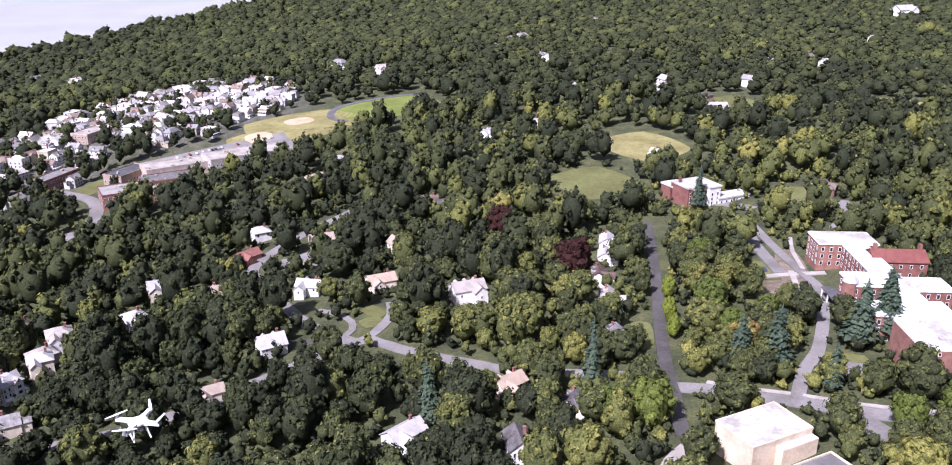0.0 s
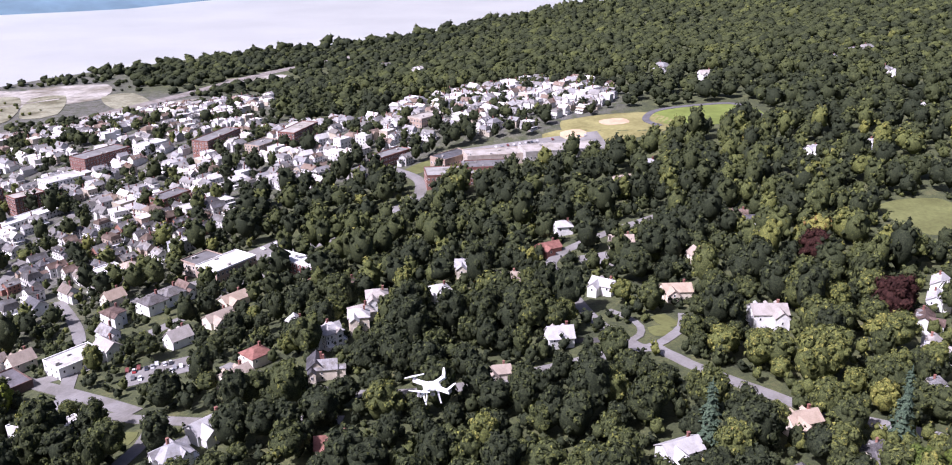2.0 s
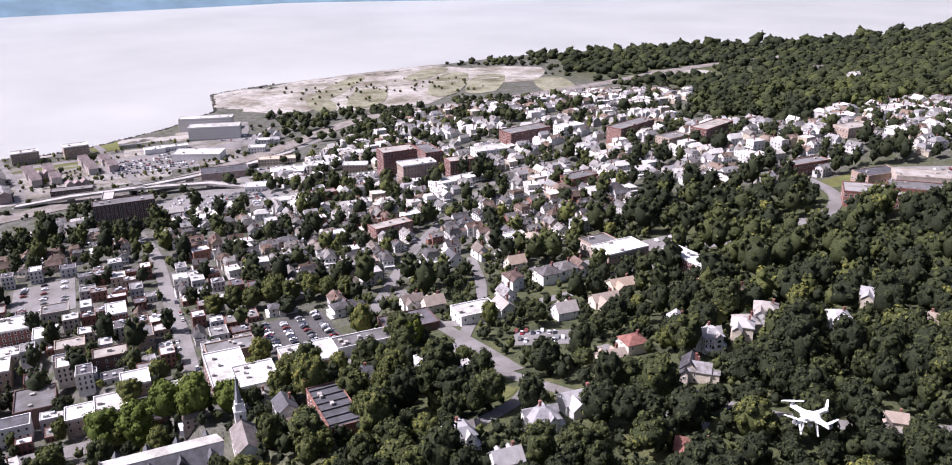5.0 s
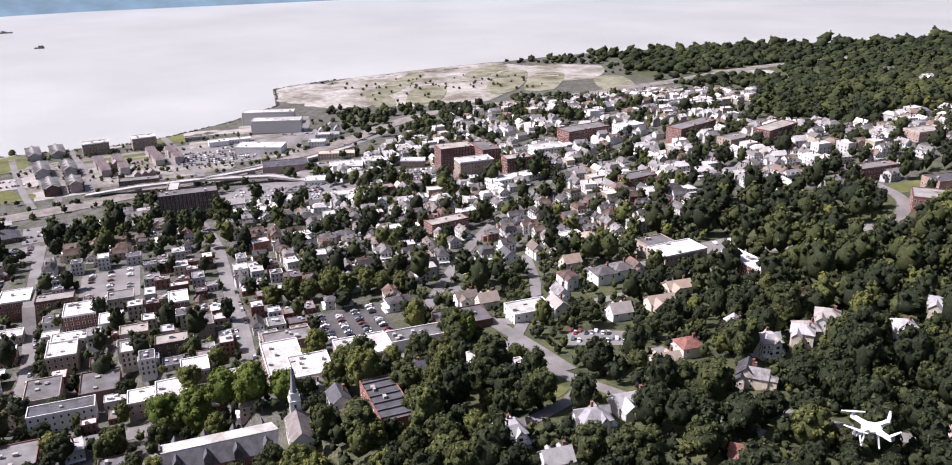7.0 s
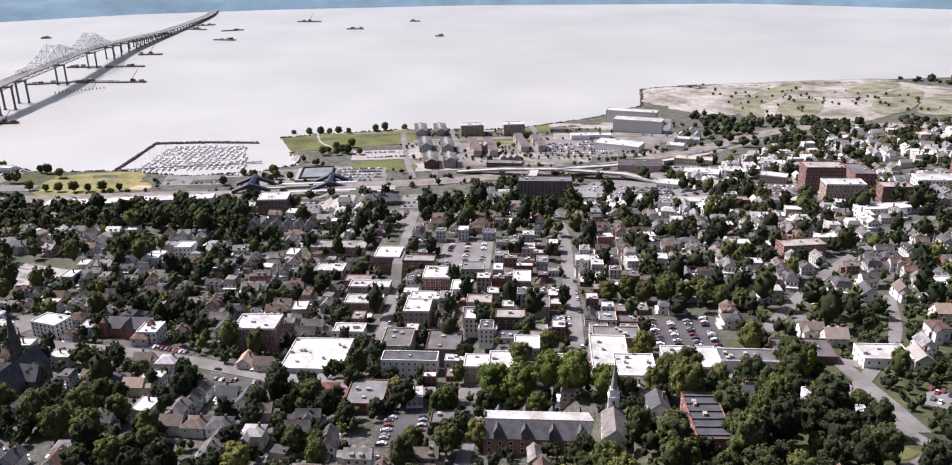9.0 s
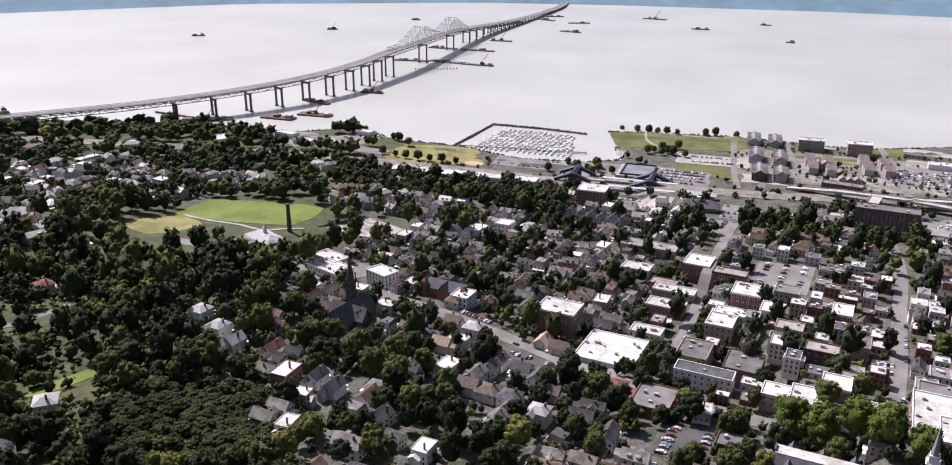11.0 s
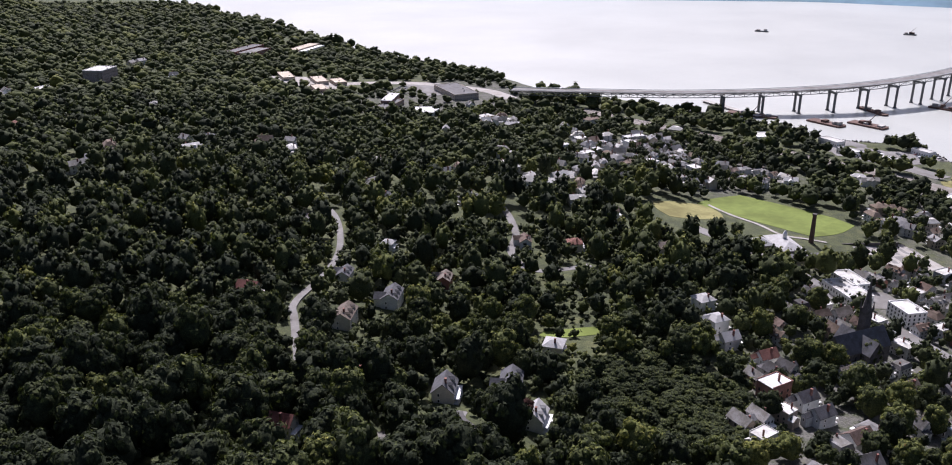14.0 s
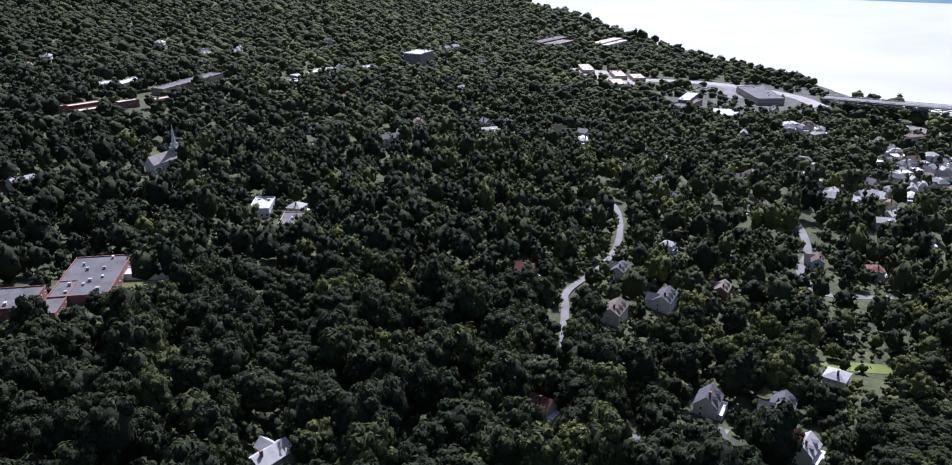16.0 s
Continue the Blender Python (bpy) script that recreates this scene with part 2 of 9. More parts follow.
PROFILE = [(-5000, -9), (-60, -5), (-6, -2), (0, 0), (4, 2.2), (270, 6), (470, 22), (740, 48), (1060, 82), (1350, 104), (2100, 118), (4800, 128)]


def lerp(table, v):
    if v <= table[0][0]:
        return table[0][1]
    for (a, p), (b, q) in zip(table, table[1:]):
        if v <= b:
            return p + (q - p) * (v - a) / (b - a)
    return table[-1][1]


def inland(x, y):
    """Metres from the river's east bank, measured eastwards."""
    return x - lerp(SHORE, y)


def land(x, y):
    """Height of the ground."""
    d = inland(x, y)
    if d < 30:
        return lerp(PROFILE, d)
    k = min(1.0, (d - 30) / 400)
    z = 0.25 * lerp(PROFILE, d - 90) + 0.5 * lerp(PROFILE, d) + 0.25 * lerp(PROFILE, d + 90)
    return z + k * (5 * math.sin(x / 170 + 1.3) * math.cos(y / 210) + 3 * math.sin(x / 77 - y / 95))


FARBANK = [(-4600, -1200), (-2600, -1950), (-2034, -2270), (-1722, -2464), (-830, -2930), (0, -3010), (463, -2935), (1129, -2731), (1570, -2500), (1900, -2340), (2150, -2060), (2500, -1650), (3500, -1300), (4600, -1000)]
EW = 154.0                            # degrees: the way the town's main street runs, down to the river
DISTRICTS = [(-520, 110, 260, 240), (-570, 600, 260, 370), (-900, 350, 170, 420), (-700, 960, 250, 230), (-150, 910, 130, 150), (-310, 745, 125, 120),
             (-880, 0, 160, 160), (-860, -380, 110, 130), (-1010, -820, 170, 110), (-1000, 1000, 220, 380), (-390, -20, 120, 100)]


RAILSIDE = [(-620, -1030), (-330, -968), (-150, -915), (85, -838), (262, -770), (505, -740), (735, -790), (1000, -700), (1250, -640)]    # the uphill side of the railway


def urban(x, y):
    """0 in the woods, 1 in the built-up town."""
    best = 0.0
    for cx, cy, rx, ry in DISTRICTS:
        r = math.hypot((x - cx) / rx, (y - cy) / ry)
        best = max(best, min(1.0, max(0.0, (1.25 - r) * 2.5)))
    return best


BELTS = [(-842, 645, -806, 694, 34), (-806, 694, -814, 801, 36), (-970, 735, -850, 700, 26), (-1075, 1150, -1000, 1290, 40), (-945, -330, -862, -118, 42), (-862, -118, -790, 45, 42), (-690, 190, -665, 270, 28), (-905, 740, -760, 960, 34), (-690, 1190, -600, 1330, 30), (-960, 1150, -790, 1190, 20), (-1000, -330, -1060, -640, 60), (-1030, 1230, -840, 1680, 30)]


def to_segment(x, y, ax, ay, bx, by):
    vx, vy = bx - ax, by - ay
    t = max(0.0, min(1.0, ((x - ax) * vx + (y - ay) * vy) / (vx * vx + vy * vy)))
    return math.hypot(x - ax - t * vx, y - ay - t * vy)


def in_belt(x, y):
    """In one of the thick belts of trees along the railway and the shore."""
    return any(to_segment(x, y, ax, ay, bx, by) < r for ax, ay, bx, by, r in BELTS)


def far_land(x, y):
    """The hills of the west bank."""
    d = lerp(FARBANK, y) - x
    if d < 0:
        return -8.0
    return min(d * 0.2, 14) + 150 * (1 - math.exp(-d / 620)) * (0.75 + 0.25 * math.sin(y / 430 + 0.6) + 0.12 * math.sin(y / 150))


def mesh_from(name, verts, faces, material, smooth=False):
    me = bpy.data.meshes.new(name)
    me.from_pydata(verts, [], faces)
    me.update()
    if smooth:
        me.polygons.foreach_set("use_smooth", [True] * len(me.polygons))
    for m in (material if isinstance(material, (list, tuple)) else [material]):
        me.materials.append(m)
    return me


def steps(stops):
    out = [stops[0][0]]
    for (a, s), (b, _) in zip(stops, stops[1:]):
        k = max(1, round((b - a) / s))
        out += [a + (b - a) * (i + 1) / k for i in range(k)]
    return out


def build_ground():
    xs = steps([(-1850, 40), (-1260, 9), (420, 40), (1200, 150), (4600, 0)])
    ys = steps([(-4600, 150), (-1500, 40), (-720, 10), (1100, 30), (2400, 150), (4600, 0)])
    verts = [(x, y, land(x, y)) for y in ys for x in xs]
    w = len(xs)
    faces = [(j * w + i, j * w + i + 1, (j + 1) * w + i + 1, (j + 1) * w + i) for j in range(len(ys) - 1) for i in range(w - 1)]
    me = mesh_from("ground", verts, faces, GROUND, True)
    at = me.attributes.new("urban", "FLOAT", "POINT")
    at.data.foreach_set("value", [urban(v[0], v[1]) for v in verts])
    tagged(new("ground", me), "grassy and paved ground falling towards the river", "ground", kind="structure")
    # the west bank
    ys = steps([(-4600, 110), (4600, 0)])
    ds = [-60, 0, 40, 110, 220, 380, 600, 900, 1300, 1700]
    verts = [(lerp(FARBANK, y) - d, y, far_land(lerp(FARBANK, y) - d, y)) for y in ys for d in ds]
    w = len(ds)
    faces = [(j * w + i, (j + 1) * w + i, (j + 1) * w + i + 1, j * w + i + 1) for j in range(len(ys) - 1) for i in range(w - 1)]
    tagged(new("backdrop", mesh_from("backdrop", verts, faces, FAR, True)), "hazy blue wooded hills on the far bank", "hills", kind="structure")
    bm = bmesh.new()
    bmesh.ops.create_grid(bm, x_segments=2, y_segments=2, size=4700)
    me = bpy.data.meshes.new("water")
    bm.to_mesh(me)
    bm.free()
    me.materials.append(WATER)
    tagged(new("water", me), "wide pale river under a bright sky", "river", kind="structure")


build_ground()

# ---- what is taken: a plan in cells of 3 m ----
X0, Y0, CELL = -1800, -1800, 3.0
TAKEN = np.zeros((1300, 1000), bool)          # rows along y, columns along x
YARDS = np.zeros((1300, 1000), bool)          # open yards: no trees, but shrubs
COLX = X0 + CELL * (np.arange(1000) + 0.5)
ROWY = Y0 + CELL * (np.arange(1300) + 0.5)


def take_box(x, y, w, d, rot, margin=0.0, plan=TAKEN):
    r = math.hypot(w, d) / 2 + margin
    i0, i1 = max(0, int((x - r - X0) / CELL)), min(1000, int((x + r - X0) / CELL) + 2)
    j0, j1 = max(0, int((y - r - Y0) / CELL)), min(1300, int((y + r - Y0) / CELL) + 2)
    if i0 >= i1 or j0 >= j1:
        return
    gx, gy = COLX[None, i0:i1] - x, ROWY[j0:j1, None] - y
    c, s = math.cos(radians(rot)), math.sin(radians(rot))
    plan[j0:j1, i0:i1] |= (abs(gx * c + gy * s) < w / 2 + margin) & (abs(gy * c - gx * s) < d / 2 + margin)


def free_box(x, y, w, d, rot):
    c, s = math.cos(radians(rot)), math.sin(radians(rot))
    for u in (-0.5, -0.17, 0.17, 0.5):
        for v in (-0.5, -0.17, 0.17, 0.5):
            px, py = x + u * w * c - v * d * s, y + u * w * s + v * d * c
            i, j = int((px - X0) / CELL), int((py - Y0) / CELL)
            if not (0 <= i < 1000 and 0 <= j < 1300) or TAKEN[j, i]:
                return False
    return True


def ribbon(name, points, width, material, label, category="road", lift=0.3, margin=-0.8, kind="structure"):
    """A strip of paving laid along the points, over the ground."""
    pts = [Vector((*p, 0)) for p in points]
    fine = []
    for i in range(len(pts) - 1):
        a, b, c, d = pts[max(i - 1, 0)], pts[i], pts[i + 1], pts[min(i + 2, len(pts) - 1)]
        k = max(2, int((c - b).length / 6))
        for s in range(k):
            t = s / k
            fine.append(0.5 * ((2 * b) + (c - a) * t + (2 * a - 5 * b + 4 * c - d) * t * t + (3 * b - a - 3 * c + d) * t ** 3))
    fine.append(pts[-1])
    verts, faces = [], []
    for i, p in enumerate(fine):
        t = (fine[min(i + 1, len(fine) - 1)] - fine[max(i - 1, 0)]).normalized()
        n = Vector((-t.y, t.x, 0)) * width / 2
        base = [(p + n), (p - n)]
        z = max(land(q.x, q.y) for q in (base[0], base[1], p)) + lift
        for q in base:
            verts.append((q.x, q.y, z))
        for q in reversed(base):
            verts.append((q.x, q.y, z - 1.2))
        take_box(p.x, p.y, 7, width, math.degrees(math.atan2(t.y, t.x)), margin)
        if i:
            a, b = 4 * (i - 1), 4 * i
            faces += [(a, a + 1, b + 1, b), (a + 1, a + 2, b + 2, b + 1), (a + 3, a, b, b + 3)]
    faces += [(0, 3, 2, 1), (len(verts) - 4, len(verts) - 3, len(verts) - 2, len(verts) - 1)]
    return tagged(new(name, mesh_from(name, verts, faces, material)), label, category, kind=kind)


def clear_view(points, depth, width):
    """Keeps tall trees off the downhill side of a road or lawn."""
    for (ax, ay), (bx, by) in zip(points, points[1:]):
        n = max(1, int(math.hypot(bx - ax, by - ay) / 6))
        for i in range(n + 1):
            x, y = ax + (bx - ax) * i / n, ay + (by - ay) * i / n
            for back in range(3, depth, 4):
                k = 1 - back / math.hypot(x, y)
                take_box(x * k, y * k, width, width, 0, 0, YARDS)


def patch(name, x, y, w, d, rot, material, label, category, lift=0.25, take=True, round_=0.0, level=None, kind="structure"):
    """A lawn, field or lot: a slab that follows the ground."""
    c, s = math.cos(radians(rot)), math.sin(radians(rot))
    nu, nv = max(2, int(w / 8)), max(2, int(d / 8))
    verts, faces = [], []
    for j in range(nv + 1):
        for i in range(nu + 1):
            u, v = 2 * i / nu - 1, 2 * j / nv - 1
            if round_:
                k = 1 - round_ * (1 - max(abs(u), abs(v)) / max(1e-6, math.hypot(u, v))) if (u or v) else 1
                u, v = u * k, v * k
            px, py = x + u * w / 2 * c - v * d / 2 * s, y + u * w / 2 * s + v * d / 2 * c
            verts.append((px, py, (land(px, py) if level is None else level) + lift))
    nn = nu + 1
    faces = [(j * nn + i, j * nn + i + 1, (j + 1) * nn + i + 1, (j + 1) * nn + i) for j in range(nv) for i in range(nu)]
    rim = [i for i in range(nn)] + [j * nn + nu for j in range(1, nv + 1)] + [nv * nn + i for i in range(nu - 1, -1, -1)] + [j * nn for j in range(nv - 1, 0, -1)]
    base = len(verts)
    verts += [(verts[k][0], verts[k][1], verts[k][2] - 1.5) for k in rim]
    for a in range(len(rim)):
        b = (a + 1) % len(rim)
        faces.append((rim[a], base + a, base + b, rim[b]))
    if take:
        take_box(x, y, w, d, rot, 1.0)
    return tagged(new(name, mesh_from(name, verts, faces, material)), label, category, kind=kind)
import itertools


# ---- building kit ----
def box(bm, x0, x1, y0, y1, z0, z1, slot=0):
    v = [bm.verts.new(p) for p in ((x0, y0, z0), (x1, y0, z0), (x1, y1, z0), (x0, y1, z0), (x0, y0, z1), (x1, y0, z1), (x1, y1, z1), (x0, y1, z1))]
    for q in ((0, 3, 2, 1), (4, 5, 6, 7), (0, 1, 5, 4), (1, 2, 6, 5), (2, 3, 7, 6), (3, 0, 4, 7)):
        bm.faces.new([v[i] for i in q]).material_index = slot


def prism(bm, pts, z0, z1, slot=0):
    lo, hi = [bm.verts.new((*p, z0)) for p in pts], [bm.verts.new((*p, z1)) for p in pts]
    n = len(pts)
    bm.faces.new(lo[::-1]).material_index = slot
    bm.faces.new(hi).material_index = slot
    for i in range(n):
        bm.faces.new((lo[i], lo[(i + 1) % n], hi[(i + 1) % n], hi[i])).material_index = slot


def cone(bm, x, y, z0, z1, r0, r1, n=8, slot=0):
    lo = [bm.verts.new((x + r0 * math.cos(2 * math.pi * (i + 0.5) / n), y + r0 * math.sin(2 * math.pi * (i + 0.5) / n), z0)) for i in range(n)]
    if r1 > 0:
        hi = [bm.verts.new((x + r1 * math.cos(2 * math.pi * (i + 0.5) / n), y + r1 * math.sin(2 * math.pi * (i + 0.5) / n), z1)) for i in range(n)]
        bm.faces.new(hi).material_index = slot
    else:
        tip = bm.verts.new((x, y, z1))
    bm.faces.new(lo[::-1]).material_index = slot
    for i in range(n):
        k = (i + 1) % n
        bm.faces.new((lo[i], lo[k], hi[k], hi[i]) if r1 > 0 else (lo[i], lo[k], tip)).material_index = slot


def beam(bm, a, b, r, slot=0):
    """A square bar from a to b."""
    a, b = Vector(a), Vector(b)
    t = (b - a).normalized()
    u = t.cross(Vector((0, 0, 1)) if abs(t.z) < 0.95 else Vector((1, 0, 0))).normalized() * r
    w = t.cross(u).normalized() * r
    v = [bm.verts.new(p + e) for p in (a, b) for e in (u + w, w - u, -u - w, u - w)]
    for q in ((0, 1, 2, 3), (7, 6, 5, 4), (0, 4, 5, 1), (1, 5, 6, 2), (2, 6, 7, 3), (3, 7, 4, 0)):
        bm.faces.new([v[i] for i in q]).material_index = slot


def part(name, bm, material, parent, label="", m=None):
    me = bpy.data.meshes.new(name)
    bmesh.ops.recalc_face_normals(bm, faces=bm.faces[:])
    bm.to_mesh(me)
    bm.free()
    for k in (material if isinstance(material, (list, tuple)) else [material]):
        me.materials.append(k)
    ob = new(name, me)
    ob.parent = parent
    if m is not None:
        ob.matrix_local = m
    if label:
        tagged(ob, label)
    return ob


def root(name, x, y, rot, label, category, group="", z=None, sink=0.0):
    ob = new(name)
    ob.empty_display_size = 1
    ob.matrix_world = pose(x, y, (land(x, y) if z is None else z) - sink, 0, 0, rot)
    return tagged(ob, label, category, group)


def low_ground(x, y, w, d, rot):
    c, s = math.cos(radians(rot)), math.sin(radians(rot))
    return [land(x + u * w * c - v * d * s, y + u * w * s + v * d * c) for u in (-0.5, 0, 0.5) for v in (-0.5, 0, 0.5)]


SHARED = {}


def window_mesh(w, h, frame_mat=None):
    key = ("window", round(w, 2), round(h, 2), frame_mat)
    if key not in SHARED:
        bm = bmesh.new()
        f = 0.13
        out = [(-w / 2, 0), (w / 2, 0), (w / 2, h), (-w / 2, h)]
        inn = [(-w / 2 + f, f), (w / 2 - f, f), (w / 2 - f, h - f), (-w / 2 + f, h - f)]
        rings = [[bm.verts.new((x, y, z)) for x, z in loop] for loop, y in ((out, 0.05), (out, -0.12), (inn, -0.12), (inn, -0.03))]
        for p, q in zip(rings, rings[1:]):
            for k in range(4):
                bm.faces.new((p[k], p[(k + 1) % 4], q[(k + 1) % 4], q[k]))
        bm.faces.new(rings[3]).material_index = 1
        bm.faces.new(rings[0][::-1])
        me = bpy.data.meshes.new("window")
        bmesh.ops.recalc_face_normals(bm, faces=bm.faces[:])
        bm.to_mesh(me)
        bm.free()
        me.materials.append(frame_mat or WHITE)
        me.materials.append(GLASS)
        SHARED[key] = me
    return SHARED[key]


def window(parent, x, y, z, side, w=1.1, h=1.6, frame_mat=None):
    """side: 0 faces -y, 1 faces +x, 2 faces +y, 3 faces -x."""
    ob = new("window", window_mesh(w, h, frame_mat))
    ob.parent = parent
    ob.matrix_local = pose(x, y, z, 0, 0, 90 * side)
    return ob


def gable_roof(bm, x0, x1, y0, y1, z, rise, over=0.5, thick=0.25, along="x"):
    """Two slabs that meet in a ridge."""
    if along == "y":
        pts = lambda u, v, h: (v, u, h)
        x0, x1, y0, y1 = y0, y1, x0, x1
    else:
        pts = lambda u, v, h: (u, v, h)
    ym, half = (y0 + y1) / 2, (y1 - y0) / 2
    k = rise / half
    for s in (-1, 1):
        e = ym + s * (half + over)
        a = [(x0 - over, e, z - k * over), (x1 + over, e, z - k * over), (x1 + over, ym, z + rise), (x0 - over, ym, z + rise)]
        lo = [bm.verts.new(pts(*p)) for p in a]
        hi = [bm.verts.new(pts(p[0], p[1], p[2] + thick)) for p in a]
        bm.faces.new(lo)
        bm.faces.new(hi[::-1])
        for i in range(4):
            bm.faces.new((lo[i], hi[i], hi[(i + 1) % 4], lo[(i + 1) % 4]))


def gable_ends(bm, x0, x1, y0, y1, z, rise, along="x"):
    ym, xm = (y0 + y1) / 2, (x0 + x1) / 2
    tri = [((x, y0, z), (x, y1, z), (x, ym, z + rise)) for x in (x0, x1)] if along == "x" else [((x0, y, z), (x1, y, z), (xm, y, z + rise)) for y in (y0, y1)]
    for t in tri:
        bm.faces.new([bm.verts.new(p) for p in t])


def hip_roof(bm, x0, x1, y0, y1, z, rise, over=0.6, thick=0.25, flat=0.0):
    x0, x1, y0, y1 = x0 - over, x1 + over, y0 - over, y1 + over
    w, d = x1 - x0, y1 - y0
    inset = min(w, d) / 2 * (1 - flat)
    e = [(x0, y0), (x1, y0), (x1, y1), (x0, y1)]
    t = [(x0 + inset, y0 + inset), (x1 - inset, y0 + inset), (x1 - inset, y1 - inset), (x0 + inset, y1 - inset)]
    lo = [bm.verts.new((*p, z - 0.1)) for p in e]
    mid = [bm.verts.new((*p, z + thick - 0.1)) for p in e]
    hi = [bm.verts.new((p[0], p[1], z + rise)) for p in t]
    bm.faces.new(lo[::-1])
    for i in range(4):
        k = (i + 1) % 4
        bm.faces.new((lo[i], lo[k], mid[k], mid[i]))
        bm.faces.new((mid[i], mid[k], hi[k], hi[i]))
    bm.faces.new(hi)
    bmesh.ops.remove_doubles(bm, verts=bm.verts[:], dist=0.01)


# ---- houses ----
KINDS = {  # w, d, eaves, rise, roof, wing, porch, dormers
    "a": (9.0, 12.5, 6.0, 3.4, "gy", 0, 1, 0), "b": (13.0, 8.5, 5.8, 2.8, "gx", 1, 0, 2), "c": (11.0, 10.5, 6.2, 2.6, "hip", 0, 1, 0),
    "d": (8.0, 11.0, 6.4, 3.6, "gy", 1, 1, 0), "e": (15.0, 9.0, 4.6, 3.0, "gx", 1, 0, 0), "f": (17.0, 10.5, 7.0, 3.4, "gx", 2, 0, 3),
    "g": (10.5, 10.0, 8.6, 2.4, "hip", 1, 1, 0), "h": (12.0, 9.5, 5.6, 4.2, "gx", 0, 1, 2),
}
FIRST = {}


def build_house(kind, x, y, rot, label, wall, roof, z, joined=False):
    w, d, h, rise, style, wing, porch, dormers = KINDS[kind]
    ob = root("house", x, y, rot, label, "house", "houses of the town", z=z)
    x0, x1, y0, y1 = -w / 2, w / 2, -d / 2, d / 2
    bm = bmesh.new()
    box(bm, x0, x1, y0, y1, -4, h)
    if style != "hip":
        gable_ends(bm, x0, x1, y0, y1, h, rise, "x" if style == "gx" else "y")
    ww, wd = w * 0.42, 4.2
    if wing:
        wx = -w * 0.22 if wing == 1 else w * 0.24
        box(bm, wx - ww / 2, wx + ww / 2, y0 - wd, y0 + 0.1, -4, h - 0.3)
        gable_ends(bm, wx - ww / 2, wx + ww / 2, y0 - wd, y0, h - 0.3, ww * 0.42, "y")
    part("wall", bm, wall, ob)
    bm = bmesh.new()
    if style == "hip":
        hip_roof(bm, x0, x1, y0, y1, h, rise, flat=0.25)
    else:
        gable_roof(bm, x0, x1, y0, y1, h, rise, along="x" if style == "gx" else "y")
    if wing:
        gable_roof(bm, wx - ww / 2, wx + ww / 2, y0 - wd, y0 + 2.5, h - 0.3, ww * 0.42, 0.4, 0.22, along="y")
    part("roof", bm, roof, ob)
    bm = bmesh.new()
    cx = w * 0.28
    box(bm, cx - 0.5, cx + 0.5, 0.6, 1.5, h, h + rise + 1.4)
    box(bm, cx - 0.6, cx + 0.6, 0.5, 1.6, h + rise + 1.3, h + rise + 1.6)
    part("chimney", bm, BRICK, ob, "brick chimney")
    if porch:
        bm = bmesh.new()
        box(bm, x0 + 0.3, x1 - 0.3, y1 + 0.05, y1 + 2.3, 2.7, 3.0)
        box(bm, x0 + 0.3, x1 - 0.3, y1 + 0.05, y1 + 2.3, -3, 0.5)
        for px in (x0 + 0.5, -w / 6, w / 6, x1 - 0.5):
            box(bm, px - 0.12, px + 0.12, y1 + 2.0, y1 + 2.24, 0.5, 2.7)
        part("porch", bm, WHITE, ob, "white-painted porch on posts")
    for i in range(dormers):
        dx = x0 + w * (i + 0.7) / (dormers + 0.4)
        bm = bmesh.new()
        box(bm, dx - 0.9, dx + 0.9, y1 - 2.6, y1 - 0.7, h, h + rise * 0.62)
        gable_ends(bm, dx - 0.9, dx + 0.9, y1 - 2.6, y1 - 0.7, h + rise * 0.62, 0.7, "y")
        dm = part("dormer", bm, wall, ob)
        bm = bmesh.new()
        gable_roof(bm, dx - 0.9, dx + 0.9, y1 - 3.2, y1 - 0.7, h + rise * 0.62, 0.7, 0.2, 0.15, along="y")
        part("dormer_roof", bm, roof, dm)
    spots = []
    for zz in ([0.9, 3.7] if h > 5 else [0.9]):
        for fx in (-0.3, 0.3):
            spots.append((fx * w, y1 + 0.02, zz, 2))
            if not (wing and ((fx < 0) == (wing == 1))) and zz > 1:
                spots.append((fx * w, y0 - 0.02, zz, 0))
        spots += [(x1 + 0.02, -d * 0.18, zz, 1), (x0 - 0.02, d * 0.18, zz, 3)]
    if wing:
        spots.append((wx, y0 - wd - 0.02, 3.4, 0))
    if not joined:
        for wx_, wy_, zz, side in spots:
            window(ob, wx_, wy_, zz, side)
    else:
        bm = bmesh.new()
        for wx_, wy_, zz, side in spots:
            a, b = (0.55, 0.06) if side % 2 == 0 else (0.06, 0.55)
            box(bm, wx_ - a, wx_ + a, wy_ - b, wy_ + b, zz, zz + 1.6)
        tagged(part("window_panes", bm, GLASS, ob), kind="stuff")
    return ob


